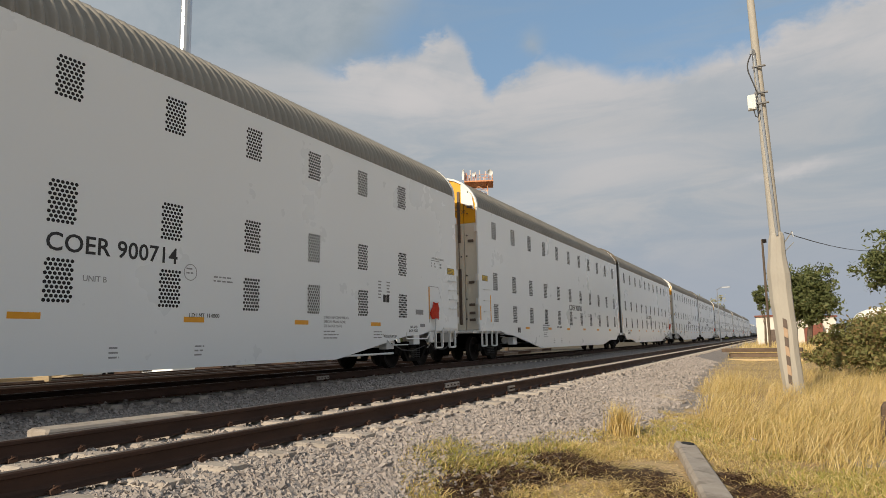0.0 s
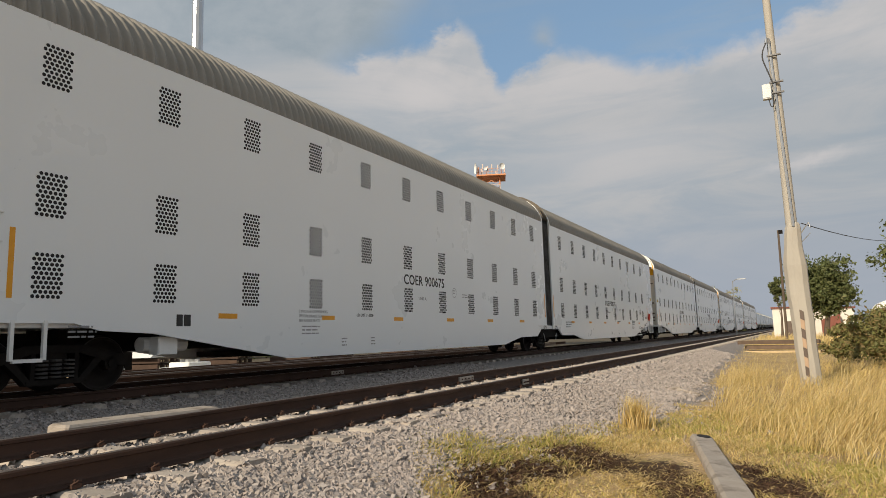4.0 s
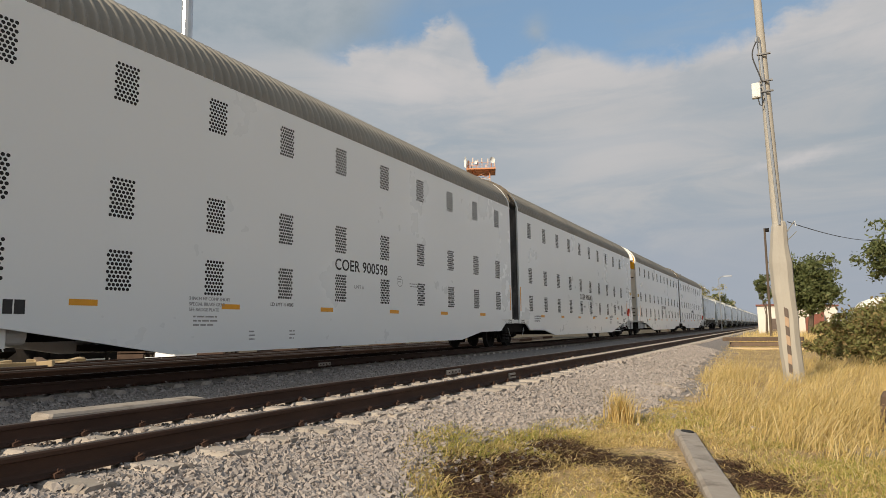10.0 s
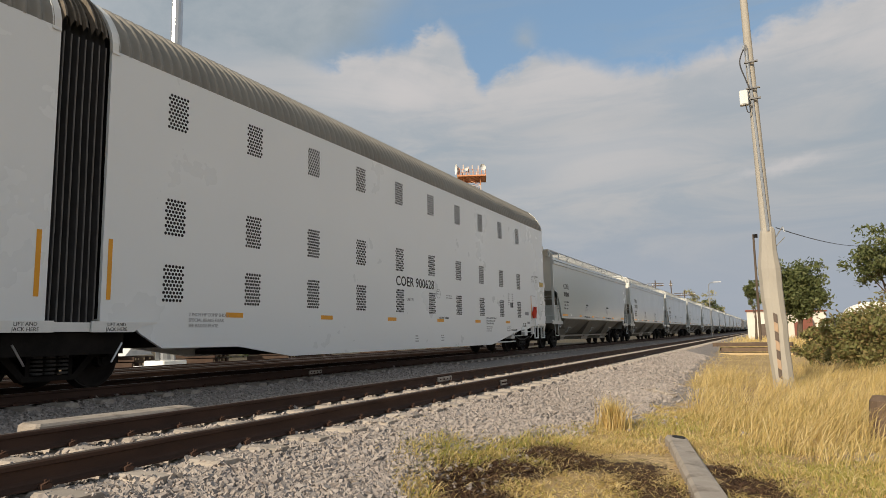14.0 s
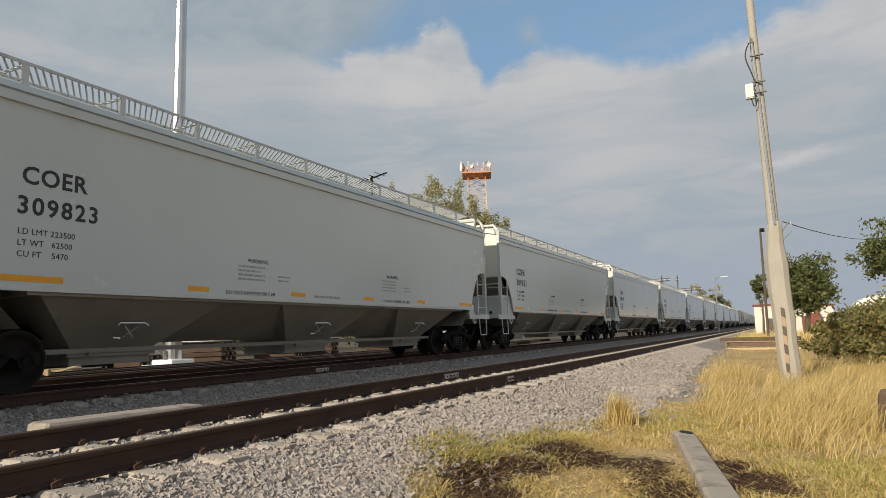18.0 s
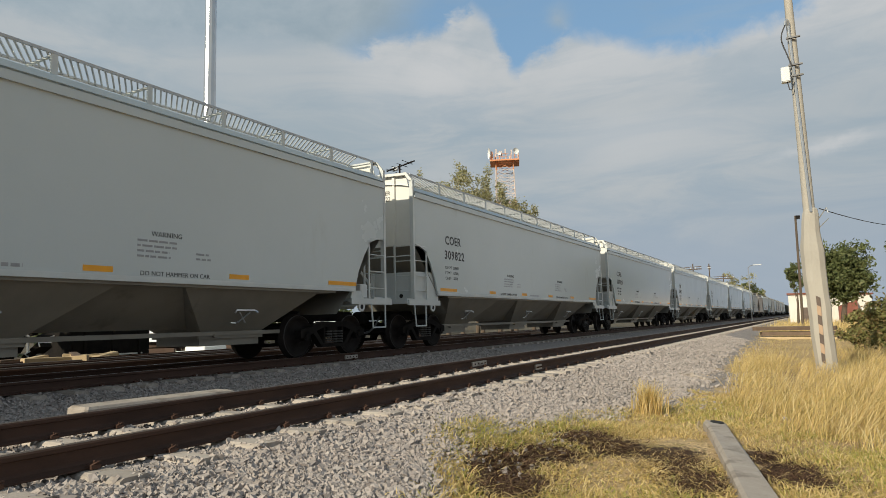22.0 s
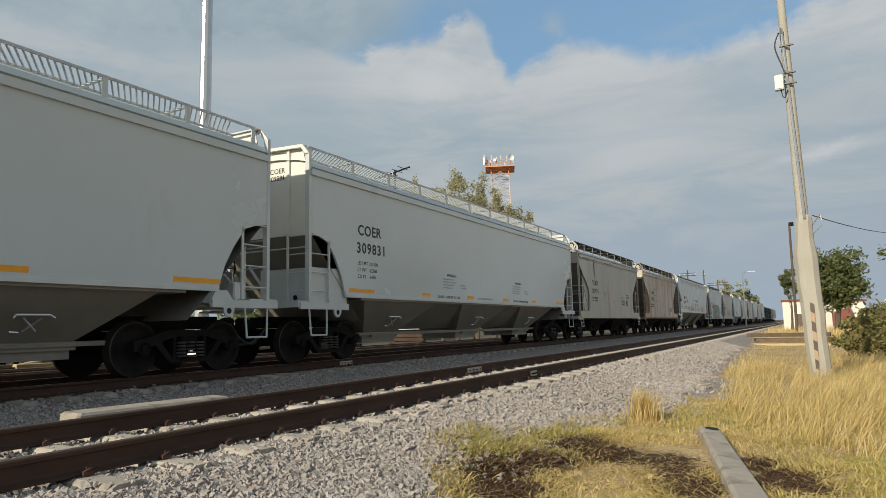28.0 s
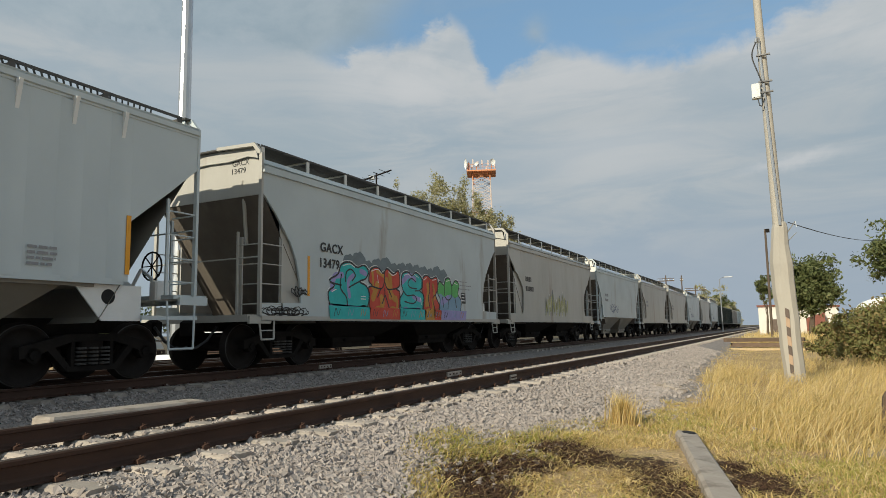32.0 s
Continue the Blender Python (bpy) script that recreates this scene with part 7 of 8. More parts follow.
def tall_edge(y):
    """Where the tall grass begins beside the trackbed."""
    return np.interp(y, (7.4, 7.8, 9.0, 10.3, 12.8, 18.0, 23.9, 38.9, 75.9, 130.0), (0.9, 0.1, -0.7, -1.15, -1.45, -1.9, -2.25, -2.75, -3.3, -3.4))


def build_grass():
    rng = np.random.default_rng(21)
    X, Y = [], []
    for y0, y1, n, x1 in ((7.4, 13, 21000, 4.5), (13, 22, 24000, 7), (22, 40, 22000, 9), (40, 75, 16000, 14), (75, 130, 8000, 20)):
        y = rng.uniform(y0, y1, n)
        x = rng.uniform(-3.7, x1, n)
        clump = np.sin(x * 3.1 + 1.3 * np.sin(y * 1.7)) + np.sin(y * 2.7 + x)
        k = (x > tall_edge(y) + 0.12 * clump) & (rng.random(n) < 0.55 + 0.25 * clump) & ((y > 9.6) | (x < 1.0)) & ~((y < 9.5) & (x > 1.6))
        X.append(x[k])
        Y.append(y[k])
    x, y = np.concatenate(X), np.concatenate(Y)
    near = y < 40
    blades("tall_grass", "tall dry golden grass bending in the wind", x[near], y[near], np.where((y[near] > 26) & (x[near] < 1.6), 0.2, np.where((y[near] > 18) & (x[near] < 0.8), 0.36, 0.66)), (0.55, 0.0, 0.60), 0.009, DRY, 1)
    blades("far_grass", "distant dry golden grass", x[~near], y[~near], 0.85, (0.3, 0.1, 0.2), 0.04, DRY, 2)
    # a lone tuft on the stones
    a, r = rng.uniform(0, 6.28, 420), np.abs(rng.normal(0, 0.075, 420))
    blades("grass_tuft", "lone tuft of dry grass on the stones", -2.04 + r * np.cos(a) * 1.5, 9.35 + r * np.sin(a), 0.74, (0.06, 0.0, 0.26), 0.011, DRY, 3, category="grass")
    # short mat on the near verge
    n = 170000
    x, y = rng.uniform(-4.5, 2.6, n), rng.uniform(4.0, 12.5, n)
    edge = np.interp(y, (4, 4.6, 5.3, 6.0, 6.6, 7.4, 8.8, 9.7, 10.5), (-2.7, -2.8, -3.12, -3.45, -3.3, -2.94, -2.68, -2.3, -1.9)) + 0.06 * np.sin(y * 1.9) + 0.08 * np.sin(y * 4.3 + 1)
    clump = np.sin(x * 5 + np.sin(y * 4)) * np.sin(y * 5.3 + x)
    dark_spot = np.min([((x - bx) / rx) ** 2 + ((y - by) / ry) ** 2 for bx, by, rx, ry in DARK_SPOTS], axis=0) + 0.35 * clump
    k = (x > edge) & ((y > 8.7) | (np.abs(x + 1.14 - 0.215 * (8.62 - y)) > 0.17)) & (rng.random(n) < 0.62 + 0.4 * clump) & ((dark_spot > 0.95) | (rng.random(n) < 0.05))
    g = k & ((rng.random(n) < 0.22 + 0.40 * np.sin(x * 1.9 + 0.7) * np.sin(y * 1.1)) | ((x < -2.2) & (rng.random(n) < 0.35)))
    d = k & ~g
    blades("short_grass", "short yellowing grass on the verge", x[g], y[g], 0.12, (0.1, 0.1, 0.7), 0.010, GREEN, 4)
    blades("dry_turf", "short matted straw-coloured grass", x[d], y[d], 0.13, (0.15, 0.1, 1.1), 0.011, DRY, 5)
    n = 9000
    c = rng.integers(0, len(DARK_SPOTS), n)
    B = np.array(DARK_SPOTS)[c]
    x, y = B[:, 0] + rng.normal(0, 0.56, n) * B[:, 2], B[:, 1] + rng.normal(0, 0.56, n) * B[:, 3]
    clear = np.abs(x + 1.14 - 0.215 * (8.62 - y)) > 0.19
    x, y = x[clear], y[clear]
    m = 1500
    blades("loose_straw", "pale loose straw strewn over the dark patch", rng.normal(-1.5, 0.9, m), rng.normal(6.3, 0.7, m), 0.07, (0.2, 0.0, 2.4), 0.012, DRY, 9, 0.03, "litter")
    blades("burnt_litter", "dark straw lying on the verge", x, y, 0.085, (0.2, 0.0, 2.3), 0.017, STRAW, 6, 0.012, "litter")
    n = 2600
    a, r = rng.uniform(0, 6.28, n), np.abs(rng.normal(0, 0.2, n))
    c = rng.integers(0, 10, n)
    cx, cy = np.array([-3.33, -3.12, -3.0, -0.1, -0.55, -3.2, -2.9, 0.35, 0.6, -0.2])[c], np.array([5.95, 6.1, 5.75, 9.9, 10.0, 6.3, 6.6, 7.6, 8.0, 8.3])[c]
    blades("green_weed", "small tufts of green weed", cx + r * np.cos(a) * 1.2, cy + r * np.sin(a), 0.10, (0.0, 0.0, 0.9), 0.012, GREEN, 8)


build_grass()


def ring_column(fm, rings, n=8, twist=0.0):
    """A column through rings of (x, y, z, rx, ry)."""
    rows = []
    for x, y, z, rx, ry in rings:
        rows.append([(x + rx * math.cos(2 * math.pi * i / n + twist), y + ry * math.sin(2 * math.pi * i / n + twist), z) for i in range(n + 1)])
    fm.skin(rows)
    fm.add([p for p in rows[-1][:-1]], [tuple(range(n))])
    return fm


BOX_GREY = surf("pale_grey_enamel", (0.62, 0.63, 0.62), (0.52, 0.53, 0.52), 0.4, scale=4, bump=0.04)
DARK_STEEL = surf("dark_steel", (0.11, 0.11, 0.115), (0.07, 0.07, 0.075), 0.5, 0.4, scale=6)


def concrete_pole():
    p = thing("utility_pole", "tall concrete utility pole with thick cast base in dry grass", "utility pole", at=(0.17, 17.0, -0.66))
    fm = ring_column(Form(), [((0.02 - 0.037 * z if z < 2.9 else -0.087 + 0.055 * (z - 2.9)) + 0.008 * math.sin(z * 5.1), 0, z, r + 0.006 * math.sin(z * 9.0 + 1), r + 0.006 * math.sin(z * 7.0)) for z, r in ((0, 0.225), (0.3, 0.226), (0.6, 0.228), (0.9, 0.23), (1.2, 0.232), (1.5, 0.235), (1.8, 0.238), (2.1, 0.242), (2.4, 0.247), (2.6, 0.25), (2.78, 0.244), (2.95, 0.225), (3.2, 0.20), (3.45, 0.178), (3.62, 0.165), (3.72, 0.145), (3.76, 0.12))], 10, 0.2)
    part("cast_base", fm, POLE_CONCRETE, p, "rough cast concrete base")
    part("shaft", ring_column(Form(), [(-0.065, 0, 3.3, 0.125, 0.125), (-0.135, 0.0, 9.56, 0.083, 0.083), (-0.17, 0, 13.0, 0.062, 0.062)], 16), POLE_CONCRETE, p, "slim round concrete shaft", smooth=True)
    part("conduit", Form().pipe([(-0.035, -0.16, 3.66), (-0.165, -0.14, 8.1)], 0.03, 8), GALV, p, "shining steel conduit")
    part("conduit_cap", Form().pipe([(-0.165, -0.15, 8.1), (-0.17, -0.18, 8.2), (-0.21, -0.2, 8.2), (-0.23, -0.2, 8.1)], 0.033, 8), GALV, p)
    cab = []
    for i in range(15):
        t = i / 14
        cab.append((-0.2 - 0.15 * math.sin(math.pi * t) - 0.03 * math.sin(7 * t) + 0.06 * t, -0.2, 8.15 - 1.05 * t))
    part("cable_loop", Form().pipe(cab, 0.016, 5), BLACK_RUBBER, p, "loop of dark cable")
    bx = part("meter_box", Form().box(-0.40, -0.21, -0.28, -0.13, 6.72, 7.08, 0.02), BOX_GREY, p, "small pale grey metal box")
    part("box_lid", Form().box(-0.39, -0.22, -0.294, -0.282, 6.74, 7.06), BOX_GREY, bx)
    part("cable", Form().pipe([(-0.28, -0.2, 6.72), (-0.25, -0.2, 6.55), (-0.2, -0.2, 6.52), (-0.14, -0.2, 6.7)], 0.012, 5), BLACK_RUBBER, p)
    for z in (7.12, 6.86, 7.78):
        part("bracket", Form().box(-0.24, 0.06, -0.2, -0.14, z - 0.015, z + 0.02), DARK_STEEL, p, "dark steel bracket")
    part("hook", Form().pipe([(0.1, 0, 3.5), (0.28, 0, 3.75), (0.3, 0, 3.62)], 0.012, 5).pipe([(0.1, 0, 3.3), (0.3, 0, 3.5)], 0.009, 5), GALV, p)
    # painted hazard band on the near edge of the base
    for i in range(7):
        z = 0.27 + 0.208 * i
        tone = STRIPE_TAN if i % 2 else BROWN_POST
        lean = 0.02 - 0.037 * z
        ang0, ang1 = math.radians(249 + 1.8 * i), math.radians(267 + 1.8 * i)
        r = 0.244 + 0.012 * z
        pts = [(r * math.cos(a) * 0.98 + lean, r * math.sin(a) * 0.97, zz) for a, zz in ((ang0, z + 0.05), (ang1, z), (ang1, z + 0.204), (ang0, z + 0.254))]
        part("hazard_band", Form().add(pts + [(x, y + 0.06, zz) for x, y, zz in pts], [(0, 1, 2, 3), (0, 4, 5, 1), (1, 5, 6, 2), (2, 6, 7, 3), (3, 7, 4, 0)]), tone, p)
    return p


STRIPE_TAN = surf("faded_hazard_paint", (0.44, 0.31, 0.21), (0.36, 0.26, 0.18), 0.8, scale=6)
concrete_pole()


def fallen_post():
    """A broken concrete post lying in the grass, hollow at its far end."""
    p = thing("concrete_post", "broken pale concrete post lying in the dry grass", "concrete post", at=pose(-1.14, 8.62, GROUND + 0.0, 1.0, 6, 12.2))
    fm = Form()
    rings = []
    for y, w, z in ((0.0, 0.11, 0.08), (-0.08, 0.13, 0.11), (-0.6, 0.12, 0.12), (-1.6, 0.125, 0.13), (-2.6, 0.13, 0.135), (-4.6, 0.14, 0.14)):
        j = 0.01 * math.sin(y * 9)
        rings.append([(-w, y, -0.05), (-w, y, z - 0.03 + j), (-w + 0.03, y, z), (w - 0.03, y, z + j), (w, y, z - 0.03), (w, y, -0.05)])
    fm.skin(rings)
    fm.add(rings[0], [tuple(range(6))])
    part("beam", fm, CONCRETE, p)
    part("hollow", ring_column(Form(), [(0.01, -0.22, 0.10, 0.075, 0.09), (0.01, -0.22, 0.123, 0.075, 0.09)], 14), HOLE, p, "dark socket near the broken end")
    part("rebar", Form().pipe([(-0.17, 0.05, 0.06), (-0.2, -0.15, 0.02), (-0.16, -0.4, 0.0)], 0.012, 5), PALE_WOOD, p)


fallen_post()
tagged(part("concrete_beam", Form().box(-0.16, 0.16, -1.02, 1.02, -0.06, 0.2, 0.025), CONCRETE, None, at=pose(-6.62, 5.1, -0.24, -0.9, 2, 1.5)), "spare pale concrete tie lying along the rail", "concrete beam")


def small_rubble():
    rng = random.Random(3)
    for x, y, w, d, h, a in ((-2.42, 14.9, 0.16, 0.1, 0.1, 20), (-2.15, 14.6, 0.3, 0.14, 0.1, -35), (-2.3, 14.75, 0.1, 0.09, 0.14, 60), (-2.65, 15.0, 0.3, 0.05, 0.05, 10), (-1.95, 14.4, 0.2, 0.12, 0.08, 35), (-0.4, 9.6, 0.12, 0.1, 0.05, 0), (-2.95, 6.4, 0.16, 0.12, 0.05, 40), (-1.9, 6.9, 0.08, 0.07, 0.04, 70)):
        fm = Form().box(-w / 2, w / 2, -d / 2, d / 2, 0, h, 0.02)
        fm.v = [(px + rng.uniform(-0.02, 0.02), py + rng.uniform(-0.02, 0.02), pz + rng.uniform(-0.01, 0.02)) for px, py, pz in fm.v]
        tagged(part("rubble", fm, CONCRETE, None, at=pose(x, y, ground_z(x, 0) - 0.02, 0, 8, a)), "broken lump of pale concrete on the stones", "rubble", "rubble by the verge")
    st = thing("stump", "weathered dark wooden post stump in grass", "stump", at=(1.13, 9.6, GROUND - 0.03))
    part("trunk", ring_column(Form(), [(0, 0, 0, 0.17, 0.15), (0.01, 0, 0.3, 0.15, 0.14), (0.02, 0, 0.5, 0.14, 0.12), (0.0, 0.02, 0.56, 0.08, 0.07)], 9), OLD_WOOD, st)


small_rubble()


def tie_stack():
    s = thing("tie_stack", "low stack of weathered wooden ties in dry grass", "timber stack", at=pose(-0.75, 38.8, GROUND - 0.08, 0, 0, -10))
    rng = random.Random(8)
    for r in range(3):
        for k in range(3):
            part("timber", Form().box(-1.85 - 0.1 * r, 1.85, k * 0.32, k * 0.32 + 0.27, r * 0.27, r * 0.27 + 0.2, 0.02), OLD_WOOD if (r + k) % 3 else PALE_WOOD, s, at=pose(rng.uniform(-0.2, 0.2), 0, 0, 0, 0, rng.uniform(-2, 2)))


tie_stack()


# ---- trees, bushes and the backdrop ----


def leaf_cloud(centres, per, spread, size, rng):
    n = len(centres) * per
    c = np.repeat(np.asarray(centres), per, 0)
    p = c + rng.normal(0, 1, (n, 3)) * np.asarray(spread)
    u = rng.normal(0, 1, (n, 3))
    u /= np.linalg.norm(u, axis=1)[:, None]
    w = np.cross(u, rng.normal(0, 1, (n, 3)))
    w /= np.linalg.norm(w, axis=1)[:, None]
    s = size * rng.uniform(0.5, 1.2, n)[:, None]
    V = np.stack([p - u * s, p + w * s * 0.45, p + u * s, p - w * s * 0.45], 1)
    F = np.arange(4 * n).reshape(n, 4)
    return V.reshape(-1, 3), F


def tree(name, label, x, y, crown, radius, height, leaf, mat, seed, clumps=60, per=55, trunk=0.2, category="tree", droop=0.0):
    """Tapered trunk, forking limbs, and a ragged crown of leaf clumps at the limbs' ends."""
    rng = np.random.default_rng(seed)
    t = thing(name, label, category, at=(x, y, GROUND - 0.05))
    tr = ring_column(Form(), [(0, 0, 0, trunk * 1.3, trunk * 1.3), (0.02, 0, height * 0.12, trunk, trunk), (0.1 * radius, 0.05, height * 0.35, trunk * 0.75, trunk * 0.75), (0.12 * radius, 0.1, height * 0.55, trunk * 0.4, trunk * 0.4)], 8)
    part("trunk", tr, BARK, t)
    zc = crown
    cs = []
    for i in range(clumps):
        d = rng.normal(0, 1, 3)
        d /= np.linalg.norm(d)
        k = rng.uniform(0.35, 1.0) ** 0.6 * (0.8 + 0.3 * math.sin(3 * math.atan2(d[1], d[0]) + seed) + 0.15 * math.sin(7 * d[2] + seed))
        c = np.array([d[0] * radius * k, d[1] * radius * k, zc + d[2] * (height - zc) * k * (1.0 if d[2] > 0 else 0.75)])
        cs.append(c)
        if i % 4 == 0:
            if i % 12 == 0:
                part("limb", Form().rod((0.1 * radius, 0.05, height * 0.3 + 0.2 * rng.random() * height), tuple(c * 0.92 + np.array([0, 0, 0.02 * height])), trunk * 0.28, 5, trunk * 0.08), BARK, t)
    V, F = leaf_cloud(cs, per, (radius * 0.12, radius * 0.12, radius * 0.09 + droop), leaf, rng)
    V[:, 2] = np.maximum(V[:, 2], 0.02)
    part("crown", fast_mesh("crown", V, F, mat), None, t)
    return t


tree("tree", "dense dark green tree behind the white wall", 2.5, 72, 4.8, 2.8, 8.3, 0.20, LEAF, 4, 200, 75, 0.25)
tree("tree", "small dark green tree beside the white wall", -1.3, 74, 4.9, 0.95, 6.5, 0.15, LEAF, 9, 40, 50, 0.12)
tree("tree", "open-branched green tree beyond the bushes", 5.4, 40, 4.8, 1.9, 6.7, 0.13, LEAF, 14, 60, 60, 0.16)
tree("tree", "tall dark tree at the edge of the lane", 8.2, 42, 5.0, 2.6, 7.6, 0.14, LEAF, 17, 60, 50, 0.2)
for k, (bx, by, r, h) in enumerate(((2.35, 23.8, 0.85, 2.0), (3.35, 22.8, 1.25, 2.45), (4.9, 24.0, 1.5, 2.8), (6.6, 24.5, 1.6, 2.9), (2.7, 26.0, 1.2, 2.6), (1.5, 27.5, 0.7, 1.7))):
    tree("bush", "dense leafy bush with reddish-brown tips", bx, by, h * 0.45, r, h, 0.075, LEAF_BUSH, 30 + k, 75, 85, 0.05, "bush")
for k, (bx, by, zc, r, h) in enumerate(((-31.4, 52.3, 12.2, 1.2, 15.4), (-29.0, 52.6, 11.6, 2.1, 15.8), (-27.4, 52.4, 11.6, 1.8, 16.2), (-26.0, 53.6, 11.0, 1.6, 15.4), (-24.7, 54.5, 10.2, 1.7, 14.2), (-23.4, 55.1, 9.8, 1.5, 13.6), (-22.3, 56.6, 9.2, 1.3, 12.8), (-27.2, 55.0, 10.4, 2.8, 13.6), (-24.4, 56.6, 8.8, 2.8, 12.2))):
    tree("tree", "tall pale olive tree beyond the train", bx, by, zc, r, h, 0.13, LEAF_PALE, 50 + k, 60, 85, 0.18, droop=0.12)
for k, (bx, by, zc, r, h) in enumerate(((-21.5, 196, 5.0, 4.0, 10.0), (-17.5, 200, 6.0, 4.6, 12.6), (-14.6, 203, 4.5, 3.6, 10.0), (-12.2, 206, 3.6, 2.8, 8.0))):
    tree("tree", "distant green tree beyond the track", bx, by, zc, r, h, 0.4, LEAF_PALE if k != 2 else LEAF, 70 + k, 80, 45, 0.3)

WALL_PAINT = surf("whitewashed_wall", (0.72, 0.68, 0.62), (0.60, 0.56, 0.50), 0.85, scale=0.7, stain=(0.45, 0.36, 0.28), stain_stretch=(1, 1, 0.4))
ROOF_RED = surf("red_roof_edge", (0.22, 0.08, 0.055), (0.16, 0.06, 0.045), 0.8, scale=2)


def white_shed():
    s = thing("shed", "low whitewashed building with a dark red roof edge", "building", at=pose(-2.6, 95, GROUND - 0.1, 0, 0, 0))
    part("wall", Form().box(0, 4.4, 0, 6, 0, 3.75), WALL_PAINT, s)
    part("wall", Form().box(4.4, 9.0, 0.6, 6, 0, 3.5), WALL_PAINT, s)
    part("roof_edge", Form().box(-0.15, 4.5, -0.2, 6.2, 3.75, 3.95), ROOF_RED, s, "dark red roof edge")
    part("roof_edge", Form().box(4.5, 9.2, 0.4, 6.2, 3.5, 3.68), ROOF_RED, s, "dark red roof edge")
    part("door", Form().box(1.6, 2.5, -0.04, 0.02, 0, 2.1), BROWN_POST, s)
    part("window", Form().box(5.6, 6.6, 0.55, 0.62, 1.3, 2.3), BROWN_POST, s)
    part("lean_to", Form().extrude_y([(5.4, 0), (7.4, 0), (7.4, 2.9), (5.4, 2.1)], -1.2, 0.4), ROOF_RED, s, "rusty lean-to")
    h = thing("house", "distant white-roofed house among trees", "building", at=pose(10.2, 118, GROUND - 1.0, 0, 0, 0))
    part("wall", Form().box(0, 8, 0, 6, 0, 4.6), WALL_PAINT, h)
    arc = [(4 + 3.4 * math.cos(math.pi * i / 12), 4.6 + 1.5 * math.sin(math.pi * i / 12)) for i in range(13)]
    part("roof", Form().extrude_y(arc, -0.4, 6.4), WHITE_TRIM, h, "pale arched roof")


white_shed()


def street_poles():
    p = thing("wooden_pole", "thin dark wooden pole by the white wall", "utility pole", at=(-0.75, 60, GROUND))
    part("shaft", Form().rod((0, 0, 0), (0.1, 0, 9.2), 0.11, 8, 0.08), BARK, p)
    part("lamp_arm", Form().box(0.1, 0.42, -0.08, 0.08, 8.9, 9.2), TRUCK_IRON, p)
    for x, y, h, arm in ((-20.2, 138.5, 11.6, 3.2), (-18.5, 149, 12.2, 0.6), (-16.9, 159, 10.5, 4.5)):
        q = thing("power_pole", "distant dark power pole with crossarm", "utility pole", "distant power poles", at=(x, y, GROUND))
        part("shaft", Form().rod((0, 0, 0), (0, 0, h), 0.16, 8, 0.11), BARK, q)
        part("crossarm", Form().box(-arm / 2, arm / 2, -0.08, 0.08, h - 1.2, h - 1.0).box(-arm / 2, arm / 2, -0.06, 0.06, h - 0.7, h - 0.58), BARK, q)
        for k in range(4):
            part("insulator", Form().rod((-arm / 2 + 0.1 + k * (arm - 0.2) / 3, 0, h - 1.0), (-arm / 2 + 0.1 + k * (arm - 0.2) / 3, 0, h - 0.75), 0.06, 6), WHITE_TRIM, q)
    lamp = thing("street_lamp", "distant pale street lamp on a slim pole", "street lamp", at=(-8.1, 110, GROUND))
    part("shaft", Form().rod((0, 0, 0), (0, 0, 8.5), 0.09, 8, 0.06), GALV, lamp)
    part("arm", Form().pipe([(0, 0, 8.4), (0.4, 0, 8.7), (1.0, 0, 8.75)], 0.05, 6), GALV, lamp)
    part("lamp_head", Form().box(0.7, 1.9, -0.15, 0.15, 8.68, 8.85, 0.03), GALV, lamp)
    # wires that sag away from the concrete pole
    for n, (a, b, sag) in enumerate((((0.3, 17, 3.08), (9.4, 57.3, 7.9), 0.85),)):
        pts = []
        for i in range(25):
            t = i / 24
            pts.append((a[0] + (b[0] - a[0]) * t, a[1] + (b[1] - a[1]) * t, a[2] + (b[2] - a[2]) * t - sag * 4 * t * (1 - t)))
        tagged(part("wire", Form().pipe(pts, 0.011, 4), BLACK_RUBBER), "thin dark sagging overhead wire", "wire")


street_poles()

TOWER_ORANGE = surf("orange_tower_paint", (0.68, 0.30, 0.14), (0.58, 0.25, 0.13), 0.6, scale=1)
TOWER_WHITE = surf("faded_white_tower_paint", (0.62, 0.52, 0.47), (0.52, 0.44, 0.40), 0.6, scale=1)


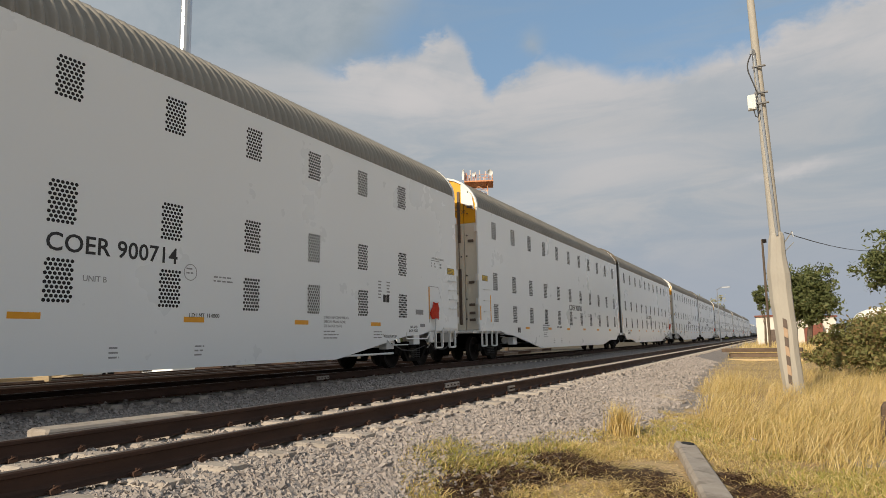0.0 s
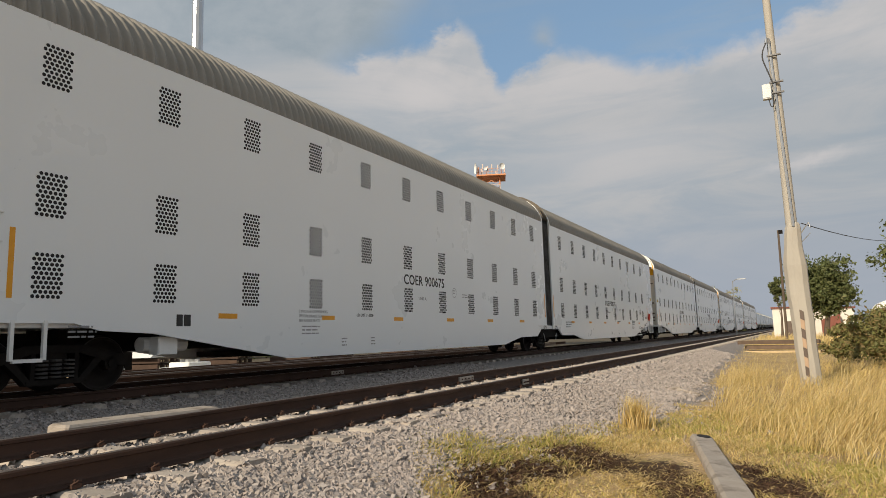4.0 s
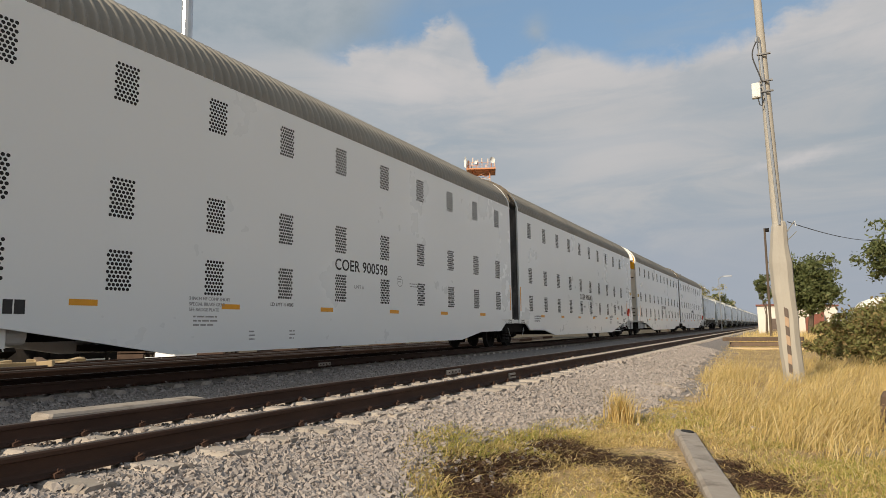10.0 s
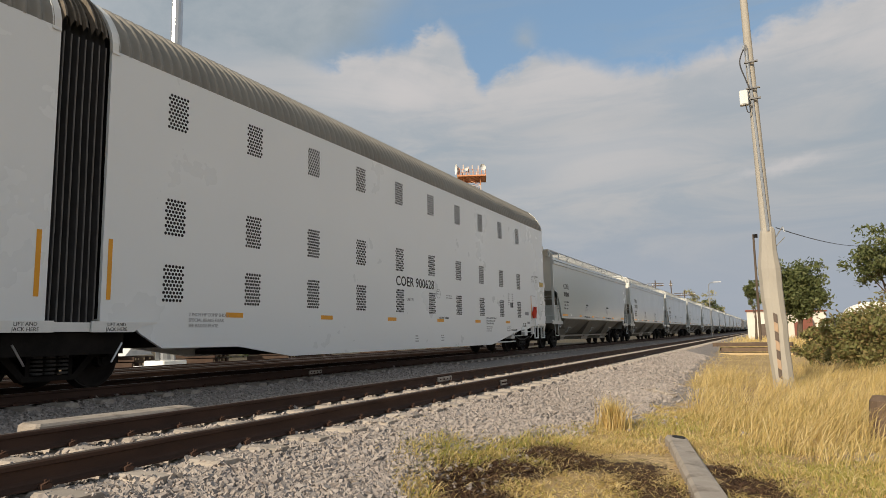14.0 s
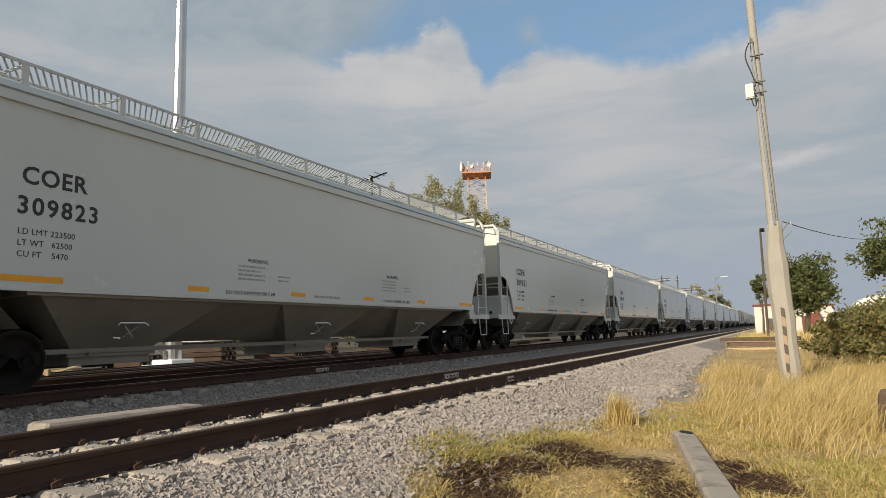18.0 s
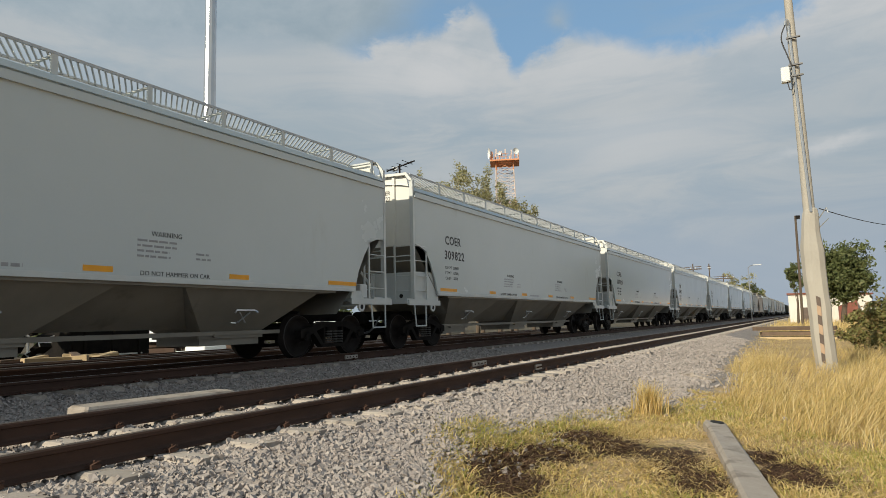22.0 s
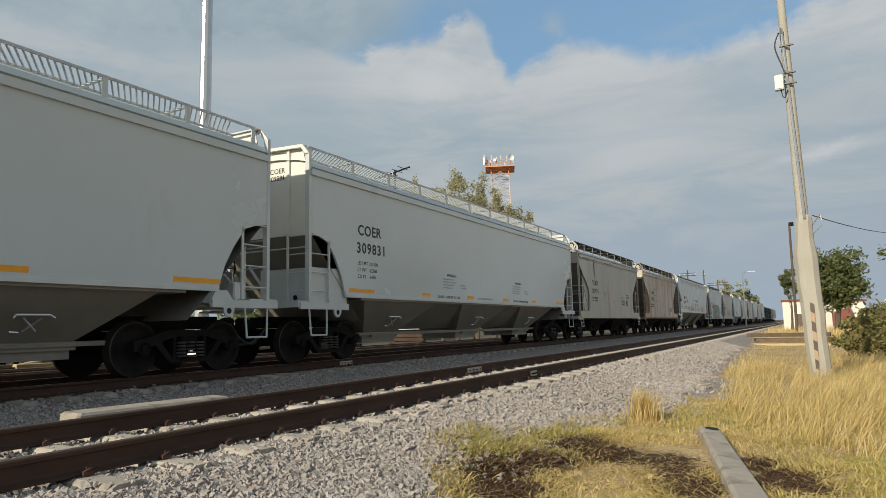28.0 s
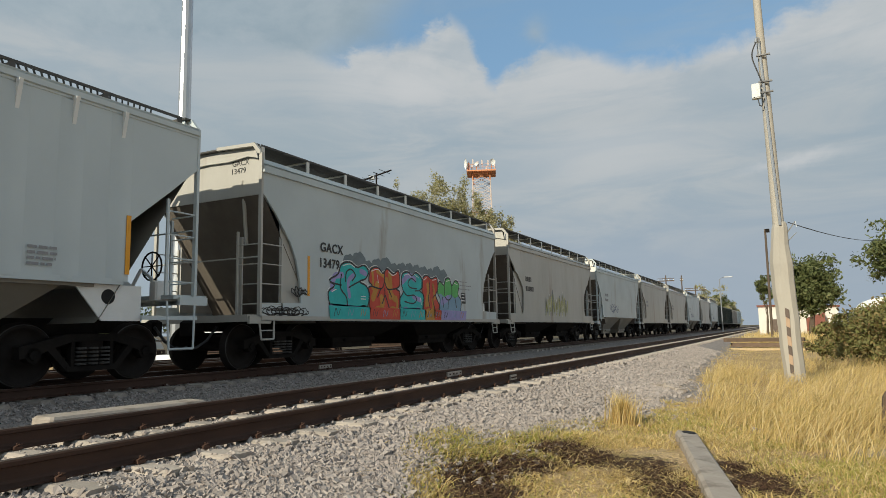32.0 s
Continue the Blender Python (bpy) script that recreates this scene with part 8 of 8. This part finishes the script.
def radio_tower():
    t = thing("radio_tower", "orange and white lattice radio tower with dishes", "radio tower", at=pose(-51.8, 119.2, -0.6, 0, 0, 23))
    h = 32.6
    corner = []
    for z in [i * 1.63 for i in range(20)] + [h]:
        w = 2.6 - 0.9 * z / h
        corner.append((z, [(-w, -w), (w, -w), (w, w), (-w, w)]))
    for i, ((za, ca), (zb, cb)) in enumerate(zip(corner, corner[1:])):
        fm = Form()
        for k in range(4):
            a, b = (*ca[k], za), (*cb[k], zb)
            fm.rod(a, b, 0.12, 5)
            fm.rod(a, (*cb[(k + 1) % 4], zb), 0.055, 4)
            fm.rod((*ca[(k + 1) % 4], za), b, 0.055, 4)
            fm.rod(b, (*cb[(k + 1) % 4], zb), 0.06, 4)
        part("lattice_section", fm, TOWER_ORANGE if i in (19, 12, 13, 14, 4, 5, 6) else TOWER_WHITE, t)
    part("platform", Form().box(-2.9, 2.9, -2.9, 2.9, h, h + 0.25), TOWER_ORANGE, t, "orange platform")
    rail = Form()
    for k in range(8):
        a = -2.8 + 5.6 * k / 7
        for s in (-2.8, 2.8):
            rail.rod((a, s, h + 0.2), (a, s, h + 1.4), 0.03, 4).rod((s, a, h + 0.2), (s, a, h + 1.4), 0.03, 4)
    for z in (h + 0.8, h + 1.4):
        for s in (-2.8, 2.8):
            rail.rod((-2.8, s, z), (2.8, s, z), 0.03, 4).rod((s, -2.8, z), (s, 2.8, z), 0.03, 4)
    part("railing", rail, TOWER_ORANGE, t, "orange railing")
    for x, y, z, r, d in ((2.2, -2.9, h + 1.7, 0.62, (0.5, -1, 0)), (-2.7, -2.4, h + 1.6, 1.1, (-1, -0.25, 0)), (-2.6, 0.6, h + 2.1, 0.7, (-1, -0.1, 0)), (-1.0, -2.9, h + 1.4, 0.35, (0, -1, 0))):
        c = Vector((x, y, z))
        n = Vector(d).normalized()
        u = n.orthogonal().normalized()
        v = n.cross(u)
        rows = []
        for i in range(6):
            q = i / 5
            rows.append([tuple(c + n * (0.35 * r * q * q) + (u * math.cos(6.2832 * k / 18) + v * math.sin(6.2832 * k / 18)) * (r * q + 0.01)) for k in range(19)])
        part("dish", Form().skin(rows), WHITE_TRIM, t, "pale round dish antenna")
        part("mount", Form().rod((x * 0.93, y * 0.93, h), (x * 0.93, y * 0.93, z + 0.5), 0.08, 6), TOWER_ORANGE, t)
    for x, y, hh in ((-1.9, 2.0, 2.6), (0.2, -2.6, 2.3), (1.0, 2.4, 2.2), (-0.6, -2.6, 2.0), (-1.6, -2.7, 2.4), (1.4, -2.7, 2.1), (2.7, 0.3, 2.3), (-2.7, 1.4, 2.2)):
        part("aerial", Form().rod((x, y, h), (x, y, h + hh), 0.06, 5).box(x - 0.12, x + 0.12, y - 0.1, y + 0.1, h + hh - 1.0, h + hh), TOWER_WHITE, t)


radio_tower()


def lighting_mast():
    m = thing("mast", "tall shining steel mast on a white plinth", "mast", at=(-18.9, 16.4, -0.45))
    part("shaft", ring_column(Form(), [(0, 0, 0.5, 0.27, 0.27), (0, 0, 12, 0.21, 0.21), (0, 0, 30, 0.13, 0.13)], 12), GALV, m)
    part("plinth", Form().box(-0.75, 0.75, -0.75, 0.75, 0, 0.38, 0.03).box(-0.5, 0.5, -0.5, 0.5, 0.38, 0.55, 0.03), WHITE_TRIM, m, "white concrete plinth")
    for k in range(4):
        part("fin", Form().box(-0.012, 0.012, 0.2, 0.42, 0.55, 0.85), GALV, m, at=pose(0, 0, 0, 0, 0, 90 * k))
    a = thing("aerial_mast", "dark aerial on a slim mast", "aerial", at=(-24.4, 37.8, -0.45))
    part("shaft", Form().rod((0, 0, 0), (0, 0, 12.2), 0.06, 6), TRUCK_IRON, a)
    part("boom", Form().rod((-0.9, -0.3, 11.75), (1.05, 0.3, 12.35), 0.055, 6), TRUCK_IRON, a)
    for k in range(4):
        part("element", Form().rod((-0.7 + 0.45 * k, -0.7, 11.82 + 0.14 * k), (-0.7 + 0.45 * k, 0.7, 11.82 + 0.14 * k), 0.02, 4), TRUCK_IRON, a)
    part("clamp", Form().box(-0.55, -0.1, -0.12, 0.12, 11.8, 12.05, 0.02), GALV, a)


lighting_mast()


# ---- the yard beyond the train ----


DARK_TIE = surf("dark_creosoted_wood", (0.085, 0.052, 0.036), (0.05, 0.032, 0.024), 0.85, scale=3, fine=25, rand=0.35)


def yard():
    rng = random.Random(19)
    # spare rails lying in the yard
    for k in range(5):
        x = -13.6 - 0.28 * k
        tagged(part("spare_rail", Form().extrude_y([(xx, zz) for xx, zz in rail_profile(x, 0.02 + 0.025 * k)], -4 + 2 * k, 34 + 3 * k), RAIL_TOP if k % 2 else RAIL_RUST), "spare rusty rail lying beside the track", "rail", "spare rails")
    s = thing("scrap_stack", "heap of dark square plates with pale edges", "scrap heap", at=(-17.0, 7.5, -0.5))
    for i in range(72):
        r, c = divmod(i, 9)
        x, y, z = rng.uniform(-0.5, 0.5), -1.9 + c * 0.42 + rng.uniform(-0.1, 0.1) + 0.15 * r, 0.06 + r * 0.24
        b = part("plate", Form().box(-0.17, 0.17, -0.17, 0.17, 0, 0.14, 0.015), TRUCK_IRON, s, at=pose(x, y, z, rng.uniform(-25, 25), rng.uniform(-50, 20), rng.uniform(-30, 30)))
        part("pale_edge", Form().box(0.17, 0.18, -0.17, 0.17, 0.11, 0.14).box(0.17, 0.18, -0.17, -0.14, 0, 0.11), WHITE_TRIM, b)
    q = thing("scrap_bin", "dark steel scrap bin with a pale strip", "bin", at=(-17.5, 11.4, -0.5))
    part("body", Form().box(-0.7, 0.7, -1.15, 1.15, 0.0, 1.34, 0.03), TRUCK_IRON, q)
    part("strip", Form().box(0.7, 0.715, -0.5, 0.9, 0.55, 0.59), WHITE_TRIM, q, "pale strip along the bin")
    for k in range(3):
        part("stiffener", Form().box(0.7, 0.76, -0.85 + 0.8 * k, -0.78 + 0.8 * k, 0.05, 1.3), TRUCK_IRON, q)
    w = thing("timber_heap", "heap of pale split timber offcuts", "timber heap", at=(-14.9, 8.6, -0.5))
    for i in range(40):
        part("offcut", Form().box(-0.09, 0.09, -rng.uniform(0.3, 0.8), rng.uniform(0.3, 0.8), 0, 0.13, 0.01), PALE_WOOD if i % 4 else OLD_WOOD, w, at=pose(rng.uniform(-0.5, 0.4), -0.9 + 0.065 * i, 0.02 + 0.13 * (i % 5), rng.uniform(-6, 6), 0, rng.uniform(-70, 70)))
    for n, (x, y) in enumerate(((-22.5, 21.3), (-21.5, 24.9), (-21.4, 27.6), (-20.5, 32.8), (-22.6, 17.4))):
        st = thing("timber_stack", "stack of rust-brown ties with pale ends", "timber stack", "stacks of ties in the yard", at=pose(x, y, -0.5, 0, 0, 25))
        for r in range(5 if n < 4 else 3):
            for c in range(5):
                t = part("timber", Form().box(-0.95, 0.95, -0.1, 0.1, 0, 0.17, 0.015), DARK_TIE if (r + c) % 4 else OLD_WOOD, st, at=pose(0.04 * ((r * 7 + c) % 3), -0.9 + 0.4 * c + 0.06 * r, 0.1 + 0.215 * r, 0, 0, 2 * math.sin(c + r)))
                if n != 2 and c < 4:
                    part("pale_end", Form().box(0.952, 0.962, -0.04, 0.04, 0.05, 0.12), PALE_WOOD, t)
        top = 0.1 + 0.215 * (5 if n < 4 else 3)
        cover = [(-1.15, 0.0), (1.2, 0.0), (0.85, 0.26), (-0.75, 0.3)] if n % 2 else [(-1.1, 0.0), (1.1, 0.0), (0.7, 0.32), (0.1, 0.5), (-0.5, 0.36)]
        part("cover", Form().extrude_x([(a, top + b) for a, b in cover], -0.85, 0.8), WHITE_TRIM, st, "white sheet over the stack")
    # a long low pile of brown rails and timber
    for k in range(14):
        tagged(part("long_timber", Form().box(-0.12, 0.12, -rng.uniform(2, 4), rng.uniform(2, 4), 0, 0.16, 0.015), DARK_TIE if k % 3 else OLD_WOOD, None, at=pose(-16.8 - 0.28 * (k % 5), 13.5 + 2.2 * k, -0.48, 0, 0, rng.uniform(-6, 6))), "long weathered timber lying in the yard", "timber", "timbers in the yard")


    g = thing("tent_shed", "white pitched shed roof beyond the yard", "shed", at=(-27.5, 14.2, -0.5))
    part("roof", Form().extrude_x([(-1.6, 1.6), (0.2, 3.4), (2.0, 1.6), (1.85, 1.5), (0.2, 3.2), (-1.45, 1.5)], -2.0, 2.0), WHITE_TRIM, g, "white pitched sheet roof")
    for sx in (-1.9, 1.9):
        for sy in (-1.4, 1.8):
            part("post", Form().rod((sx, sy, 0), (sx, sy, 1.75), 0.06, 6), GALV, g)
    for k in range(11):
        tree("bush", "dark leafy hedge beyond the yard", -37.0 - 2.5 * math.sin(k * 2.1), 4.0 + 6.2 * k, 1.9, 3.6, 4.4 + 0.6 * math.sin(k * 1.3), 0.2, LEAF, 90 + k, 60, 45, 0.08, "bush")


yard()


def motions():
    """The whole train rolls past, gaining a little speed."""
    def run(t):
        return SPEED * t + GAIN * t * t
    # wheels: one turn for each circumference; wheels alike share their keys
    shared = {}
    for car, s0 in TRAIN:
        for w in [o for o in car.children_recursive if o.name.split(".")[0] == "wheel"]:
            r, place = round(w.location.z, 3), tuple(round(v, 3) for v in w.location)
            if (r, place) in shared:
                w.rotation_mode = "QUATERNION"
                w.animation_data_create()
                w.animation_data.action = shared[r, place].animation_data.action
                w.animation_data.action_slot = shared[r, place].animation_data.action_slot
                continue
            home, way = w.matrix_basis.copy(), 1 if w.location.x > 0 else -1
            walk(w, [(i / FPS, home @ Matrix.Rotation(way * run(i / FPS) / r, 4, "X")) for i in range(32 * FPS + 1)])
            shared[r, place] = w
    for car, s0 in TRAIN:
        walk(car, [(t, pose(TRAIN_X, s0 - run(t), TRAIN_Z)) for t in range(0, 33, 2)])


motions()
